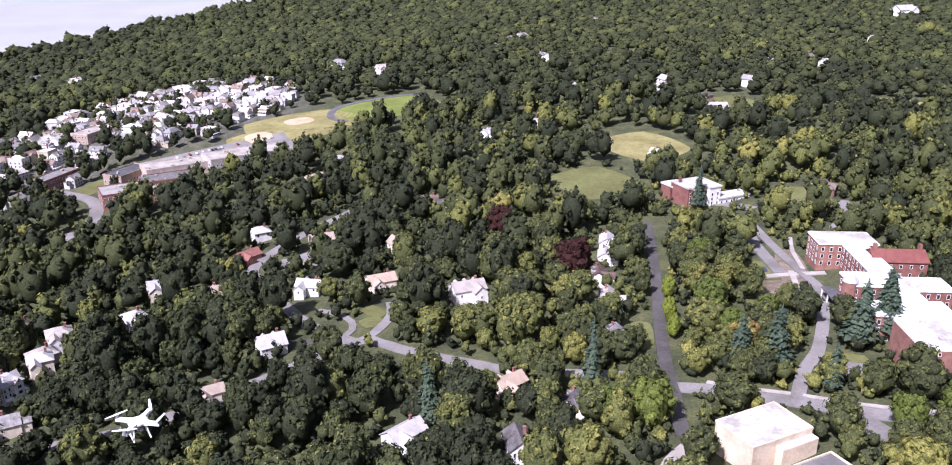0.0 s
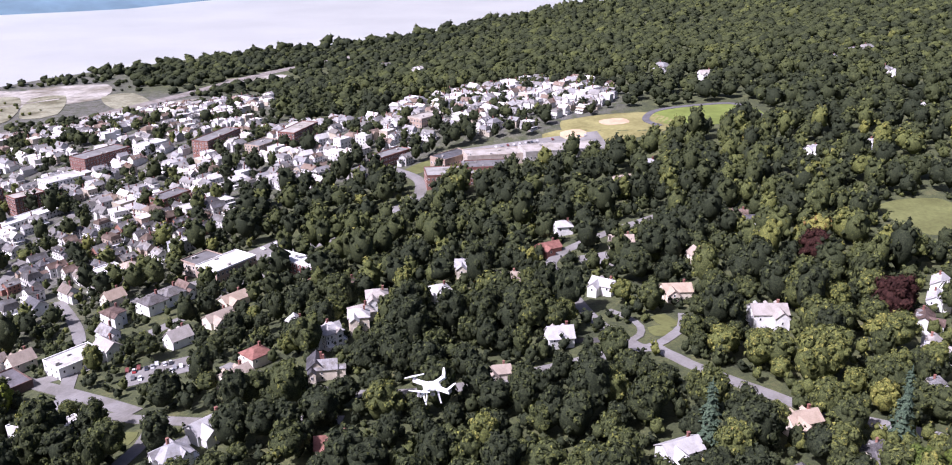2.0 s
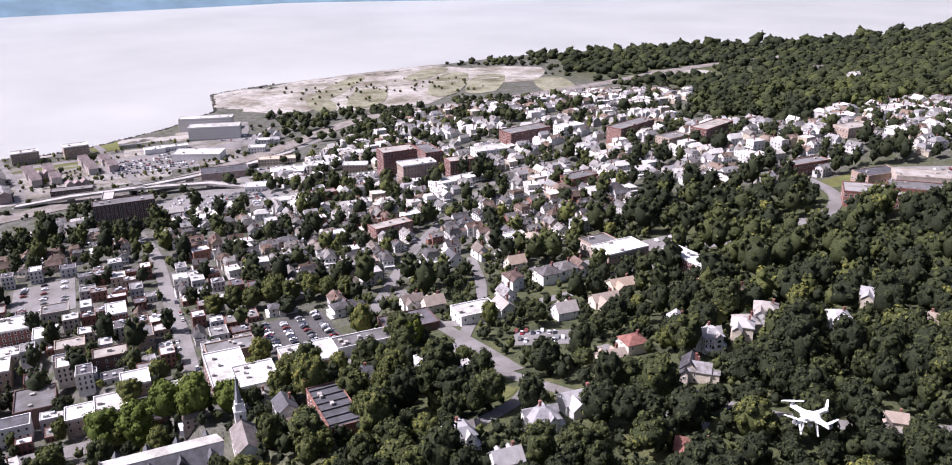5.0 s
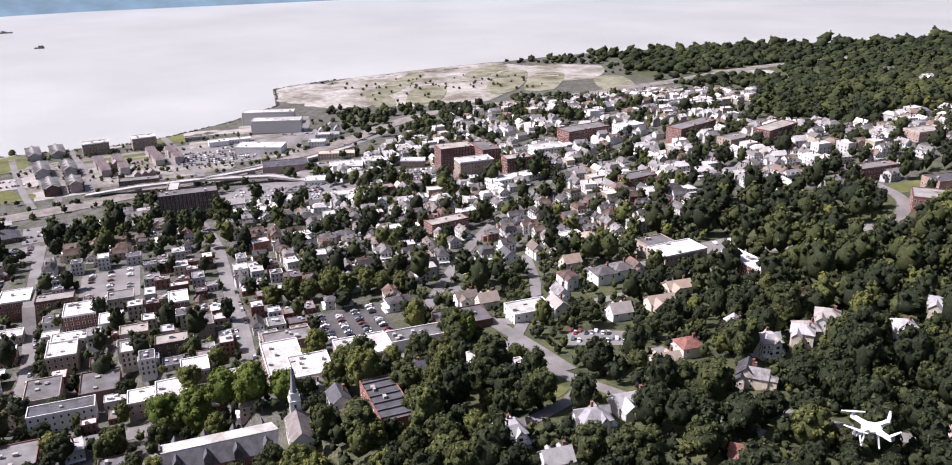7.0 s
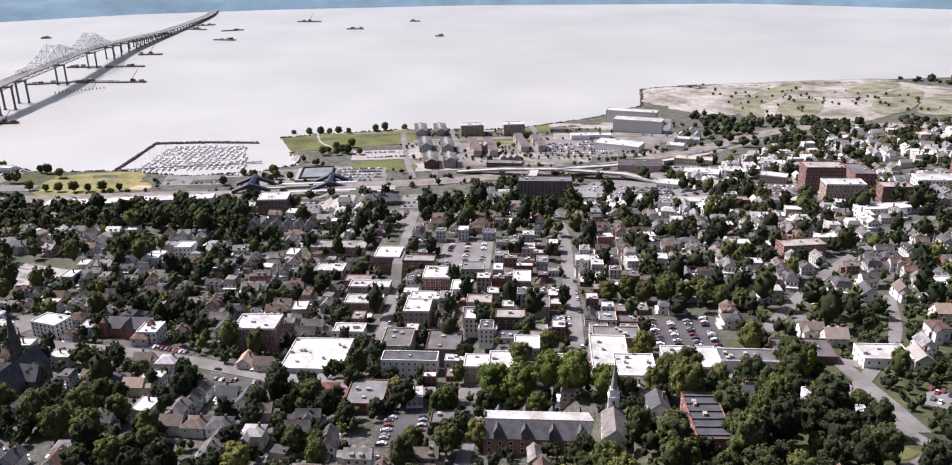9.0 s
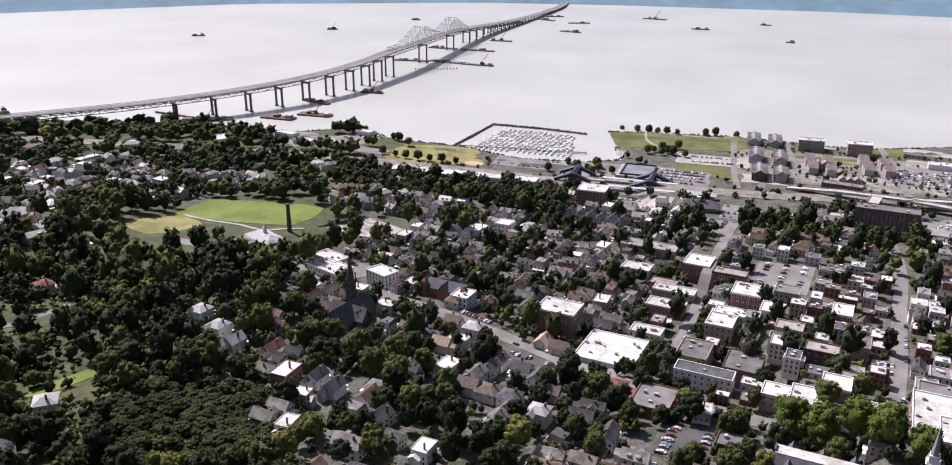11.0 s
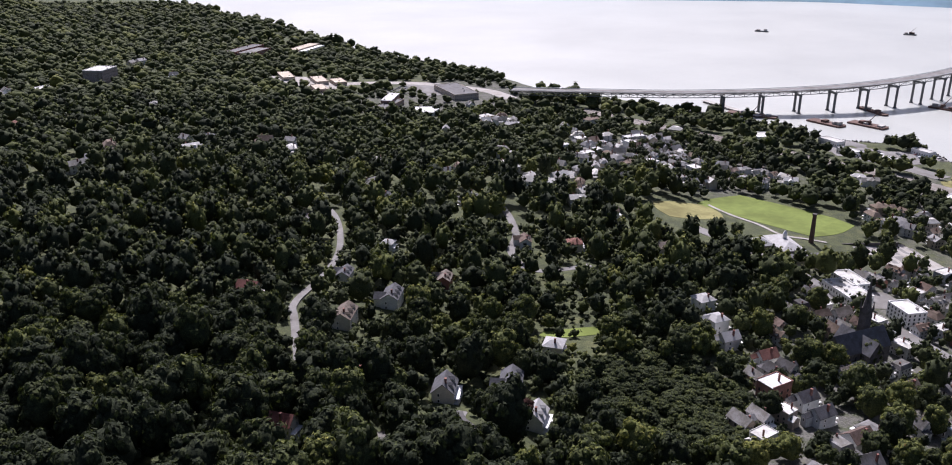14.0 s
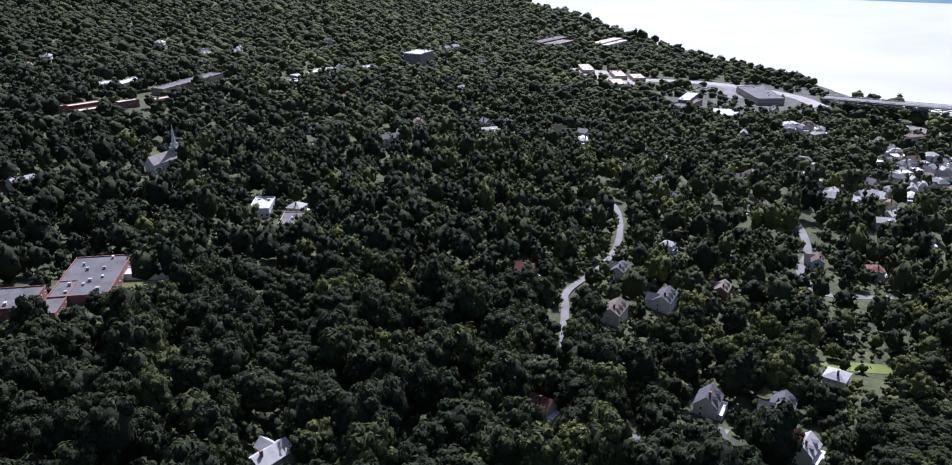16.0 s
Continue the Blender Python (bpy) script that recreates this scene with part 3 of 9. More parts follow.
def house(x, y, rot, kind="a", label="", wall=None, roof=None, scale=1.0, check=False):
    w, d = KINDS[kind][:2]
    if check and not free_box(x, y, w * scale + 1, d * scale + 1, rot):
        return None
    take_box(x, y, w * scale, d * scale + (6 if KINDS[kind][5] else 0), rot, 0.3 if check else 1.5)
    if not check:
        for yard, part_ in ((8.0, 1.0), (15.0, 0.9), (22.0, 0.8))[:1 if math.hypot(x, y) < 400 and y > -100 else 2 if y > -100 else 3]:           # an open yard on the slope's near side
            k = 1 - yard / max(60, math.hypot(x, y))
            take_box(x * k, y * k, w * scale * part_, d * scale * part_, rot, 0, YARDS)
    zs = low_ground(x, y, w, d, rot)
    z = (min(zs) + max(zs)) / 2 + 0.2
    wall, roof = wall or WALL, roof or ROOF
    joined = math.hypot(x, y) > 500
    key = (kind, wall.name, roof.name, joined)
    label = label or "timber house with a pitched shingle roof among trees"
    m = pose(x, y, z, 0, 0, rot) @ Matrix.Diagonal((scale, scale, scale, 1))
    if key not in FIRST:
        FIRST[key] = build_house(kind, x, y, rot, label, wall, roof, z, joined)
        FIRST[key].matrix_world = pose(x, y, z, 0, 0, rot)
        return FIRST[key]
    ob = copy_thing(FIRST[key], m)
    tagged(ob, label)
    return ob


# ---- flat-roofed blocks ----
def block(x, y, rot, w, d, h, label, wall=None, roof=None, name="building", category="building", floors=0, bays=(0, 0), units=2, group="", win=(1.2, 1.7), frame_mat=None, parapet=0.9, z=None):
    """A block with walls, a parapet, a roof deck, windows floor by floor and plant on the roof. bays: windows along w and along d."""
    zs = low_ground(x, y, w, d, rot)
    z = min(zs) * 0.6 + max(zs) * 0.4 if z is None else z
    ob = root(name, x, y, rot, label, category, group, z=z)
    take_box(x, y, w, d, rot, 1.5)
    wall, roof = wall or BRICK, roof or MEMBRANE
    x0, x1, y0, y1 = -w / 2, w / 2, -d / 2, d / 2
    bm = bmesh.new()
    box(bm, x0, x1, y0, y1, -5, h)
    part("wall", bm, wall, ob)
    bm = bmesh.new()
    box(bm, x0 + 0.3, x1 - 0.3, y0 + 0.3, y1 - 0.3, h + 0.004, h + 0.25)
    part("roof", bm, roof, ob)
    bm = bmesh.new()
    p, t = parapet, 0.3
    box(bm, x0 - 0.1, x1 + 0.1, y0 - 0.1, y0 + t, h - 0.3, h + p)
    box(bm, x0 - 0.1, x1 + 0.1, y1 - t, y1 + 0.1, h - 0.3, h + p)
    box(bm, x0 - 0.1, x0 + t, y0 + t, y1 - t, h - 0.3, h + p)
    box(bm, x1 - t, x1 + 0.1, y0 + t, y1 - t, h - 0.3, h + p)
    part("parapet", bm, wall if roof is not MEMBRANE else WHITE, ob)
    rng = random.Random(int(x * 7 + y * 13))
    for i in range(units):
        ux, uy = rng.uniform(x0 + 2, x1 - 2), rng.uniform(y0 + 2, y1 - 2)
        uw, ud, uh = rng.uniform(1.0, 2.4), rng.uniform(1.0, 2.0), rng.uniform(0.8, 1.7)
        bm = bmesh.new()
        box(bm, ux - uw / 2, ux + uw / 2, uy - ud / 2, uy + ud / 2, h + 0.2, h + 0.2 + uh)
        box(bm, ux - uw / 2 - 0.1, ux + uw / 2 + 0.1, uy - ud / 2 - 0.1, uy + ud / 2 + 0.1, h + 0.2 + uh, h + 0.35 + uh)
        part("rooftop_unit", bm, CONCRETE, ob)
    fh = h / max(1, floors)
    if math.hypot(x, y) > 490:                       # windows too far off to pick apart
        if bays[0] and floors:
            glass, trim = bmesh.new(), bmesh.new()
            for f, (length, off, turn), sgn in itertools.product(range(floors), ((w, d, 0), (d, w, 1)), (-1, 1)):
                zz, k = f * fh + fh * 0.28, max(2, int(length / 3.2))
                for i in range(k):
                    m = -length / 2 + length * (i + 0.5) / k
                    for bm, hw, out, z0, z1 in ((trim, 0.78, 0.05, zz - 0.15, zz + 1.85), (glass, 0.6, 0.08, zz, zz + 1.7)):
                        e = sorted((sgn * (off / 2 - 0.2), sgn * (off / 2 + out)))
                        if turn:
                            box(bm, e[0], e[1], m - hw, m + hw, z0, z1)
                        else:
                            box(bm, m - hw, m + hw, e[0], e[1], z0, z1)
            tagged(part("window_grid", glass, GLASS, ob), kind="stuff")
            tagged(part("window_trim", trim, frame_mat or WHITE, ob), kind="stuff")
        return ob
    for f in range(floors):
        zz = f * fh + fh * 0.28
        for i in range(bays[0]):
            wx = x0 + w * (i + 0.5) / bays[0]
            window(ob, wx, y0 - 0.02, zz, 0, *win, frame_mat)
            window(ob, wx, y1 + 0.02, zz, 2, *win, frame_mat)
        for i in range(bays[1]):
            wy = y0 + d * (i + 0.5) / bays[1]
            window(ob, x1 + 0.02, wy, zz, 1, *win, frame_mat)
            window(ob, x0 - 0.02, wy, zz, 3, *win, frame_mat)
    return ob

take_box(-402, 292, 74, 17, 47, 0)                # a belt of old trees
# ---- roads, rails, lots, fields ----
ribbon("road_broadway", [(-640, -260), (-585, -150), (-556, -105), (-517, -44), (-475, 10), (-420, 68), (-375, 125), (-325, 195)], 11, PALEROAD, "worn grey main road through the town", margin=0.6)
ribbon("road_broadway", [(-325, 195), (-285, 262), (-252, 290)], 7, PALEROAD, "worn grey main road through the town", lift=0.32, margin=-0.5)
clear_view([(-254, -315), (-270, -333), (-284, -345), (-304, -364)], 24, 8)
clear_view([(-374, -405), (-399, -428), (-421, -459)], 28, 9)
clear_view([(-438, -278), (-467, -296), (-490, -317), (-512, -347)], 26, 7)
clear_view([(-360, -197), (-398, -230)], 24, 12)
clear_view([(-350, 348), (-309, 325), (-264, 307), (-234, 295)], 20, 8)
clear_view([(-192, 226), (-189, 257), (-196, 278)], 18, 8)
clear_view([(232, 484), (262, 476)], 44, 22)
clear_view([(310, 462), (324, 454), (313, 434), (293, 416)], 26, 12)
clear_view([(172, 545), (198, 545)], 40, 24)
clear_view([(240, 610), (268, 605)], 40, 24)
clear_view([(345, 690), (350, 690)], 32, 14)
clear_view([(298, 484), (308, 470)], 24, 12)
clear_view([(-797, 100), (-797, 112)], 34, 26)
clear_view([(-748, 80), (-727, 127)], 22, 14)
clear_view([(-745, 180), (-745, 216)], 30, 18)
clear_view([(-790, 146), (-780, 170)], 30, 18)
for x, y, w, depth in [(-264, -220, 16, 22), (-290, -200, 18, 24), (-270, -173, 12, 16), (-345, -210, 14, 26), (-292, -315, 14, 22), (-335, -319, 16, 20), (-261, -265, 14, 20), (-245, -198, 16, 20), (-208, -206, 8, 18), (-274, -285, 10, 20), (-402, -465, 14, 30), (-406, -388, 16, 22), (-436, -155, 12, 18), (-462, -174, 12, 18), (-188, -245, 10, 8),
                       (-491, -469, 12, 20), (-511, -296, 12, 20), (-551, -233, 16, 24), (-593, -118, 24, 26), (-565, -87, 24, 26),
                       (-163, 434, 12, 20), (-134, 401, 12, 20), (-135, 373, 12, 18), (-142, 350, 12, 20), (-136, 316, 14, 16), (-168, 368, 12, 18), (-173, 331, 12, 18), (-172, 307, 12, 16), (-131, 315, 14, 18), (-166, 243, 14, 20), (-163, 266, 12, 16), (-184, 212, 12, 18), (-100, 408, 14, 22), (-231, 359, 14, 18), (-277, 409, 12, 18), (-290, 389, 12, 18)]:
    clear_view([(x, y), (x, y + 1)], depth, w)
clear_view([(-179, 599), (-171, 619), (-173, 646)], 22, 10)
clear_view([(-196, 681), (-175, 705)], 26, 12)
for x, y, w, depth in [(-683, -1248, 22, 60), (-290, -1050, 20, 50), (-234, -1010, 20, 50), (-190, -970, 20, 50), (-103, -903, 24, 36), (-160, -903, 24, 36), (-1097, -1419, 40, 60), (-1222, -1389, 40, 60), (-940, -1128, 30, 50), (-982, -1036, 30, 50), (-1028, -1012, 30, 50),
                       (-401, -1095, 22, 44), (-476, -1170, 22, 44), (-1041, -832, 40, 40), (-926, -872, 24, 40), (-894, -772, 24, 40), (-174, -555, 22, 36), (-181, -516, 22, 26), (-48, -467, 40, 30), (-9, -445, 24, 26)]:
    clear_view([(x, y), (x, y + 1)], depth, w)
EAST = [(-272, 294), (-244, 286), (-211, 279), (-183, 276), (-163, 275), (-110, 278)]
ribbon("road_east", EAST, 6.5, PALEROAD, "grey residential road between gardens and trees", margin=0.6)
clear_view(EAST[1:5], 14, 6)
ribbon("road_main", [(-318, 178), (-361, 203), (-425, 236), (-485, 264), (-560, 300), (-640, 330), (-700, 345)], 9, PALEROAD, "grey high street running down to the river", margin=0.6)
ribbon("road_wash", [(-425, 72), (-473, 119), (-510, 138), (-550, 154), (-620, 185), (-700, 220)], 8, PALEROAD, "grey side street lined with parked cars", margin=0.6)
ribbon("road_side", [(-345, 140), (-298, 111), (-255, 92), (-215, 80)], 7, PALEROAD, "pale concrete side street beside the long slate roof", margin=0.6)
NEPERAN = [(-190, 330), (-120, 300), (-60, 310), (7, 351), (19, 349), (29, 339), (44, 327), (61, 315), (75, 306), (120, 288), (132, 275)]
ribbon("road_neperan", NEPERAN, 7, PALEROAD, "grey asphalt road among trees", margin=1.0)
clear_view(NEPERAN[3:8], 22, 7)
ribbon("road_hill", [(122, 240), (125, 252), (132, 274), (137, 293), (148, 326), (166, 375), (187, 436), (198, 470)], 5.8, ASPHALT, "straight dark road going uphill between trees", margin=3.5)
clear_view([(125, 252), (137, 293)], 10, 7)
CROSSING = [(132, 274), (143, 269), (154, 260), (170, 249), (182, 239), (193, 231), (205, 224), (260, 190), (330, 150)]
ribbon("road_crossing", CROSSING, 8, PALEROAD, "grey road past the college", margin=0.6)
clear_view(CROSSING[3:8], 18, 8)
ribbon("college_footway", [(x + 3.4, y + 4.6) for x, y in CROSSING[1:]], 2.0, WALKWAY, "pale concrete footway beside the road", "footway", lift=0.4, margin=0)
ribbon("road_yard", [(184, 234), (187, 220), (189, 205), (190, 170)], 9, PALEROAD, "grey service road beside the cream hall", lift=0.36, margin=0.6)
ribbon("hall_drive", [(134, 236), (125, 235), (116, 230), (108, 222), (104, 210)], 6, WALKWAY, "pale curving concrete drive beside the cream hall", lift=0.4, margin=1.0)
DRIVE = [(172, 250), (187, 270), (200, 282), (221, 312), (236, 340), (239, 356), (247, 405), (255, 445)]
ribbon("road_drive", DRIVE, 5.5, PALEROAD, "grey drive up to the college", margin=1.0)
clear_view(DRIVE[1:5], 10, 6)
ribbon("college_path", [(205, 366), (230, 363), (250, 357)], 4.0, WALKWAY, "pale path across the building site", "path", lift=0.5, margin=1.0)
ribbon("college_path", [(236, 366), (227, 345), (213, 322)], 3.0, WALKWAY, "pale path across the building site", "path", lift=0.52, margin=1.0)
ribbon("college_lane", [(246, 430), (239, 409), (230, 366)], 7.0, PALEROAD, "grey parking lane before the college", "lane", lift=0.45, margin=1.5)
ribbon("college_path", [(262, 412), (252, 392), (243, 366)], 2.4, WALKWAY, "pale path along the college lawn", "path", lift=0.42, margin=1.0)
clear_view([(208, 350), (232, 332)], 26, 12)
ribbon("road_curve", [(10, 350), (-15, 383), (-38, 446), (-45, 480), (-20, 520), (20, 560)], 7, PALEROAD, "curving grey residential road", margin=2.0)
ribbon("road_loop", [(10, 351), (19, 360), (28, 377), (29, 393)], 5, PALEROAD, "short grey drive between lawns", margin=2.0)
ribbon("house_drive", [(2, 357), (8, 365), (8, 376), (2, 386), (-8, 395)], 3.6, PALEROAD, "curved pale drive round a lawn", "drive", lift=0.34, margin=1.5)
ribbon("house_drive", [(-22, 356), (-6, 359), (-1, 363)], 4.5, ASPHALT, "short dark drive beside a house", "drive", lift=0.34, margin=1.5)
clear_view([(19, 360), (28, 377)], 14, 8)
clear_view([(2, 362), (-38, 446)], 14, 7)
ribbon("road_beekman", [(-700, 345), (-640, 480), (-590, 640), (-560, 800), (-540, 960)], 8, PALEROAD, "grey town street between houses", margin=0.6)
ribbon("road_cortlandt", [(-330, 300), (-400, 420), (-450, 560), (-470, 700), (-440, 860)], 8, PALEROAD, "grey town street between houses", margin=0.6)
ribbon("road_elm", [(-252, 290), (-300, 370), (-350, 420)], 7, PALEROAD, "grey town street between houses", margin=0.6)
ribbon("road_west", [(-350, 348), (-309, 325), (-264, 307), (-234, 295), (-209, 284)], 8, PALEROAD, "grey residential road between houses", margin=1.0)
ribbon("road_elms", [(-289, 314), (-268, 331), (-263, 363), (-250, 400), (-247, 437), (-230, 477)], 7, PALEROAD, "grey residential road between houses", margin=0.0)
ribbon("road_rise", [(-192, 226), (-189, 257), (-196, 278)], 6, PALEROAD, "grey residential road between houses", margin=0.0)
ribbon("road_school", [(-300, 420), (-220, 520), (-181, 596), (-171, 619), (-173, 646), (-186, 670), (-230, 700)], 10, PALEROAD, "wide pale road curving uphill", margin=0.6)
ribbon("road_valley", [(-490, -270), (-453, -294), (-470, -325), (-510, -349), (-560, -400), (-600, -470)], 6, PALEROAD, "pale road winding between trees", margin=0.6)
ribbon("road_ridge", [(-228, -280), (-271, -333), (-289, -353), (-340, -380), (-383, -413), (-432, -471), (-455, -530)], 4.6, PALEROAD, "pale road winding between trees", margin=0.6)
ribbon("house_drive", [(-218, -217), (-208, -206), (-197, -198)], 4.0, PALEROAD, "narrow pale drive between trees", "drive", lift=0.34, margin=1.0)
ribbon("house_drive", [(-260, -288), (-270, -286), (-282, -285)], 3.6, PALEROAD, "narrow pale drive beside a lawn", "drive", lift=0.34, margin=1.0)
ribbon("house_drive", [(-254, -207), (-248, -200), (-244, -190)], 9.0, ASPHALT, "grey turning place before a timbered house", "drive", lift=0.34, margin=1.0)
ribbon("service_drive", [(324, 458), (318, 443), (311, 430), (292, 414)], 8.0, PALEROAD, "pale service drive behind the college", "drive", lift=0.4, margin=1.0)
ribbon("mansion_drive", [(250, 488), (262, 479), (270, 468)], 8.0, PALEROAD, "pale turning drive before the mansion", "drive", lift=0.4, margin=1.0)
ribbon("motorway", [(-1062, -738), (-1078, -770), (-1090, -815), (-1071, -918), (-1008, -1005), (-940, -1045)], 24, WALKWAY, "wide pale motorway leading up from the bridge", margin=6)
ribbon("road_waterfront", [(-740, 350), (-790, 430), (-800, 500), (-790, 600), (-815, 720)], 8, PALEROAD, "grey road beside the railway", margin=0.6)
ribbon("road_pier", [(-850, 290), (-920, 320), (-1000, 340), (-1070, 345)], 8, PALEROAD, "straight grey road to the water", margin=0.6)
ribbon("road_quay", [(-1010, 300), (-975, 470), (-930, 560), (-900, 640)], 7, PALEROAD, "grey road along the quay", margin=0.6)
RAILS = [(-1060, -620), (-1000, -330), (-948, -150), (-871, 85), (-820, 262), (-812, 400), (-800, 505), (-812, 620), (-838, 735), (-800, 840), (-735, 1000), (-700, 1147), (-640, 1400), (-480, 1800)]
ribbon("railway_bed", RAILS, 24, BALLAST, "broad brown-grey ballast bed of the railway", "railway", lift=0.5)
for off in (-7.6, -6.2, -2.6, -1.2, 2.6, 4.0, 7.2, 8.6):
    pts = []
    for i, p in enumerate(RAILS):
        a, b = Vector(RAILS[max(i - 1, 0)]), Vector(RAILS[min(i + 1, len(RAILS) - 1)])
        t = (b - a).normalized()
        pts.append((p[0] - t.y * off, p[1] + t.x * off))
    ribbon("rail", pts, 0.35, RAIL, "long steel railway track rail", "rail", lift=0.75, margin=0)

for x, y, w, d, rot, mat_, lab in [
    (-352, 268, 62, 40, EW, ASPHALT, "asphalt car park behind the shops"), (-305, 268, 26, 30, EW, PALEROAD, "grey parking yard"),
    (-717, 440, 90, 60, 100, PALEROAD, "grey commuter car park"), (-640, 470, 60, 46, EW, PALEROAD, "grey parking lot by the brick flats"),
    (-905, 500, 120, 60, 75, PALEROAD, "wide grey lot by the river"), (-870, 205, 70, 40, 70, PALEROAD, "grey station car park"),
    (-940, 60, 44, 40, 70, ASPHALT, "dark asphalt lot beside the ball field"), (-835, 150, 80, 26, 75, PALEROAD, "grey station forecourt"),
    (-705, -112, 52, 34, 130, PALEROAD, "pale paved playground"), (-500, -10, 34, 24, 50, ASPHALT, "asphalt parking lot beside a white house"),
    (-430, 28, 40, 26, 60, ASPHALT, "asphalt car park behind houses"), (-340, 96, 36, 26, EW, ASPHALT, "small asphalt car park"),
    (-560, 215, 60, 40, EW, PALEROAD, "grey yard behind shops"), (-250, 505, 44, 26, 60, PALEROAD, "grey car park beside the school"),
    (-1040, 420, 46, 26, 75, WALKWAY, "pale paved quay"), (-222, 327, 34, 22, 32, PALEROAD, "asphalt car park with a few cars"),
    (-960, 395, 90, 30, 75, PALEROAD, "grey lot between riverside flats"), (-975, 610, 60, 50, 60, SAND, "bare pale yard by the river"), (-885, 590, 90, 30, 75, PALEROAD, "grey lot by the railway"), (-880, 310, 60, 34, 72, WALKWAY, "pale paved court"),
    (209, 260, 26, 12, -34, PALEROAD, "college parking bays with white cars"), (-18, 475, 20, 26, 20, PALEROAD, "grey turning court before a house"), (-247, -203, 22, 11, 25, PALEROAD, "asphalt forecourt of a house among trees"),
    (-90, 735, 130, 44, 20, PALEROAD, "pale school car park"), (-1040, -890, 110, 46, 62, PALEROAD, "pale toll plaza"), (-930, -1010, 120, 50, 30, WALKWAY, "pale shopping car park"), (-932, -1090, 90, 60, 60, WALKWAY, "pale shopping car park"), (-1050, -215, 120, 64, 62, PALEROAD, "pale boat club yard"), (-705, -106, 56, 44, 48, WALKWAY, "pale paved playground with parked cars"), (-588, -100, 30, 40, 48, PALEROAD, "grey yard beside a white hotel"),
]:
    patch("car_park", x, y, w, d, rot, mat_, lab, "car park")

for x, y, w, d, rot, mat_, lab in [
    (-742, -222, 130, 74, 75, FIELD, "bright green school playing field"), (-690, -283, 56, 60, 44, DRYGRASS, "worn yellow-green grass beside the field"),
    (-962, -62, 46, 122, -12, DRYGRASS, "yellowish grass ball field by the river"), (-1060, 215, 90, 110, -10, LAWN, "grassy riverside park"),
    (-1060, 330, 14, 60, -14, LAWN, "grass verge along the water"), (-1050, 480, 16, 80, 8, LAWN, "grass verge along the water"), (-920, 245, 46, 60, -10, LAWN, "grass bank in the riverside park"), (66, 838, 104, 84, 25, FIELD, "green running-track infield"),
    (-18, 800, 110, 84, 25, DRYGRASS, "grass baseball ground"), (-62, 760, 46, 44, 25, DRYGRASS, "grass infield"),
    (190, 552, 54, 66, 20, LAWN, "sunlit lawn among trees"), (254, 622, 60, 70, 20, DRYGRASS, "sunlit meadow among trees"),
    (-437, 545, 36, 24, EW, LAWN, "green square of mown grass"), (-184, 694, 20, 44, -30, LAWN, "sloping grass bank beside the curving road"),
    (-380, -214, 12, 50, 50, FIELD, "bright strip of lawn between trees"), (300, 470, 60, 40, 40, LAWN, "lawn beside the drive"),
    (222, 352, 14, 30, 68, LAWN, "lawn in front of the college"), (-75, -452, 14, 40, 60, LAWN, "grass strip beside the school"),
    (-1000, 355, 20, 70, -14, LAWN, "planted strip of mown grass"), (207, 334, 14, 24, 30, LAWN, "lawn among trees"),
    (300, 900, 70, 40, 20, LAWN, "pale green field among trees"), (420, 1050, 110, 50, 10, LAWN, "pale green field among trees"),
    (20, 384, 10, 16, 30, LAWN, "roadside lawn of mown grass"), (137, 322, 12, 30, -18, LAWN, "bright lawn beside the road"), (224, 376, 20, 22, -20, LAWN, "lawn before the college"), (180, 311, 24, 22, 20, LAWN, "sunny lawn among trees"), (18, 372, 12, 12, 20, LAWN, "lawn inside the curved drive"), (206, 274, 20, 8, -34, LAWN, "lawn above the parking bays"), (-200, 262, 10, 12, 10, LAWN, "small roadside lawn"),
    (40, 1250, 60, 36, 20, LAWN, "small hilltop meadow"), (515, 685, 44, 60, 30, DRYGRASS, "sunlit meadow in the woods"), (380, 720, 60, 60, 20, LAWN, "open lawn of mown grass"), (-8, -470, 30, 20, 20, LAWN, "lawn beside the school"),
]:
    patch("lawn", x, y, w, d, rot, mat_, lab, "lawn", lift=0.22, round_=0.25 if w > 120 else 0.6)
    if w > 80:
        take_box(x * 0.985, y * 0.985, w, d, rot, 3)

patch("bare_ground", -1010, 1010, 260, 420, 28, SAND, "bare pale gravel of a cleared factory site", "bare ground", lift=0.3, round_=0.6)
patch("bare_ground", -1105, 880, 120, 230, 8, SAND, "bare pale gravel of a cleared factory site", "bare ground", lift=0.35, round_=0.5)
patch("bare_ground", -905, 1180, 150, 200, 30, SAND, "bare pale gravel of a cleared factory site", "bare ground", lift=0.4, round_=0.6)
patch("scrub_grass", -870, 1090, 60, 190, 32, SCRUB, "rough yellowing grass on the cleared site", "grass", lift=0.6, round_=0.6)
patch("scrub_grass", -1030, 1120, 50, 160, 24, SCRUB, "rough yellowing grass on the cleared site", "grass", lift=0.6, round_=0.6)
patch("bare_ground", -640, 1330, 110, 60, 30, SAND, "pale heap-strewn gravel", "bare ground", lift=0.3, round_=0.6)
ribbon("field_path", [(-729, -279), (-709, -250), (-694, -218), (-676, -190), (-690, -160)], 3.0, WALKWAY, "pale footpath beside the playing field", lift=0.5)
patch("bare_ground", 238, 368, 62, 15, 68, DIRT, "bare building ground before the college", "bare ground", lift=0.3, round_=0.8)
patch("bare_ground", 219, 340, 36, 30, 62, DIRT, "bare building ground before the college", "bare ground", lift=0.34, round_=0.5)
patch("scrub_grass", -1062, 940, 44, 230, 30, SCRUB, "rough yellowing grass on the cleared site", "grass", lift=0.62, round_=0.8)
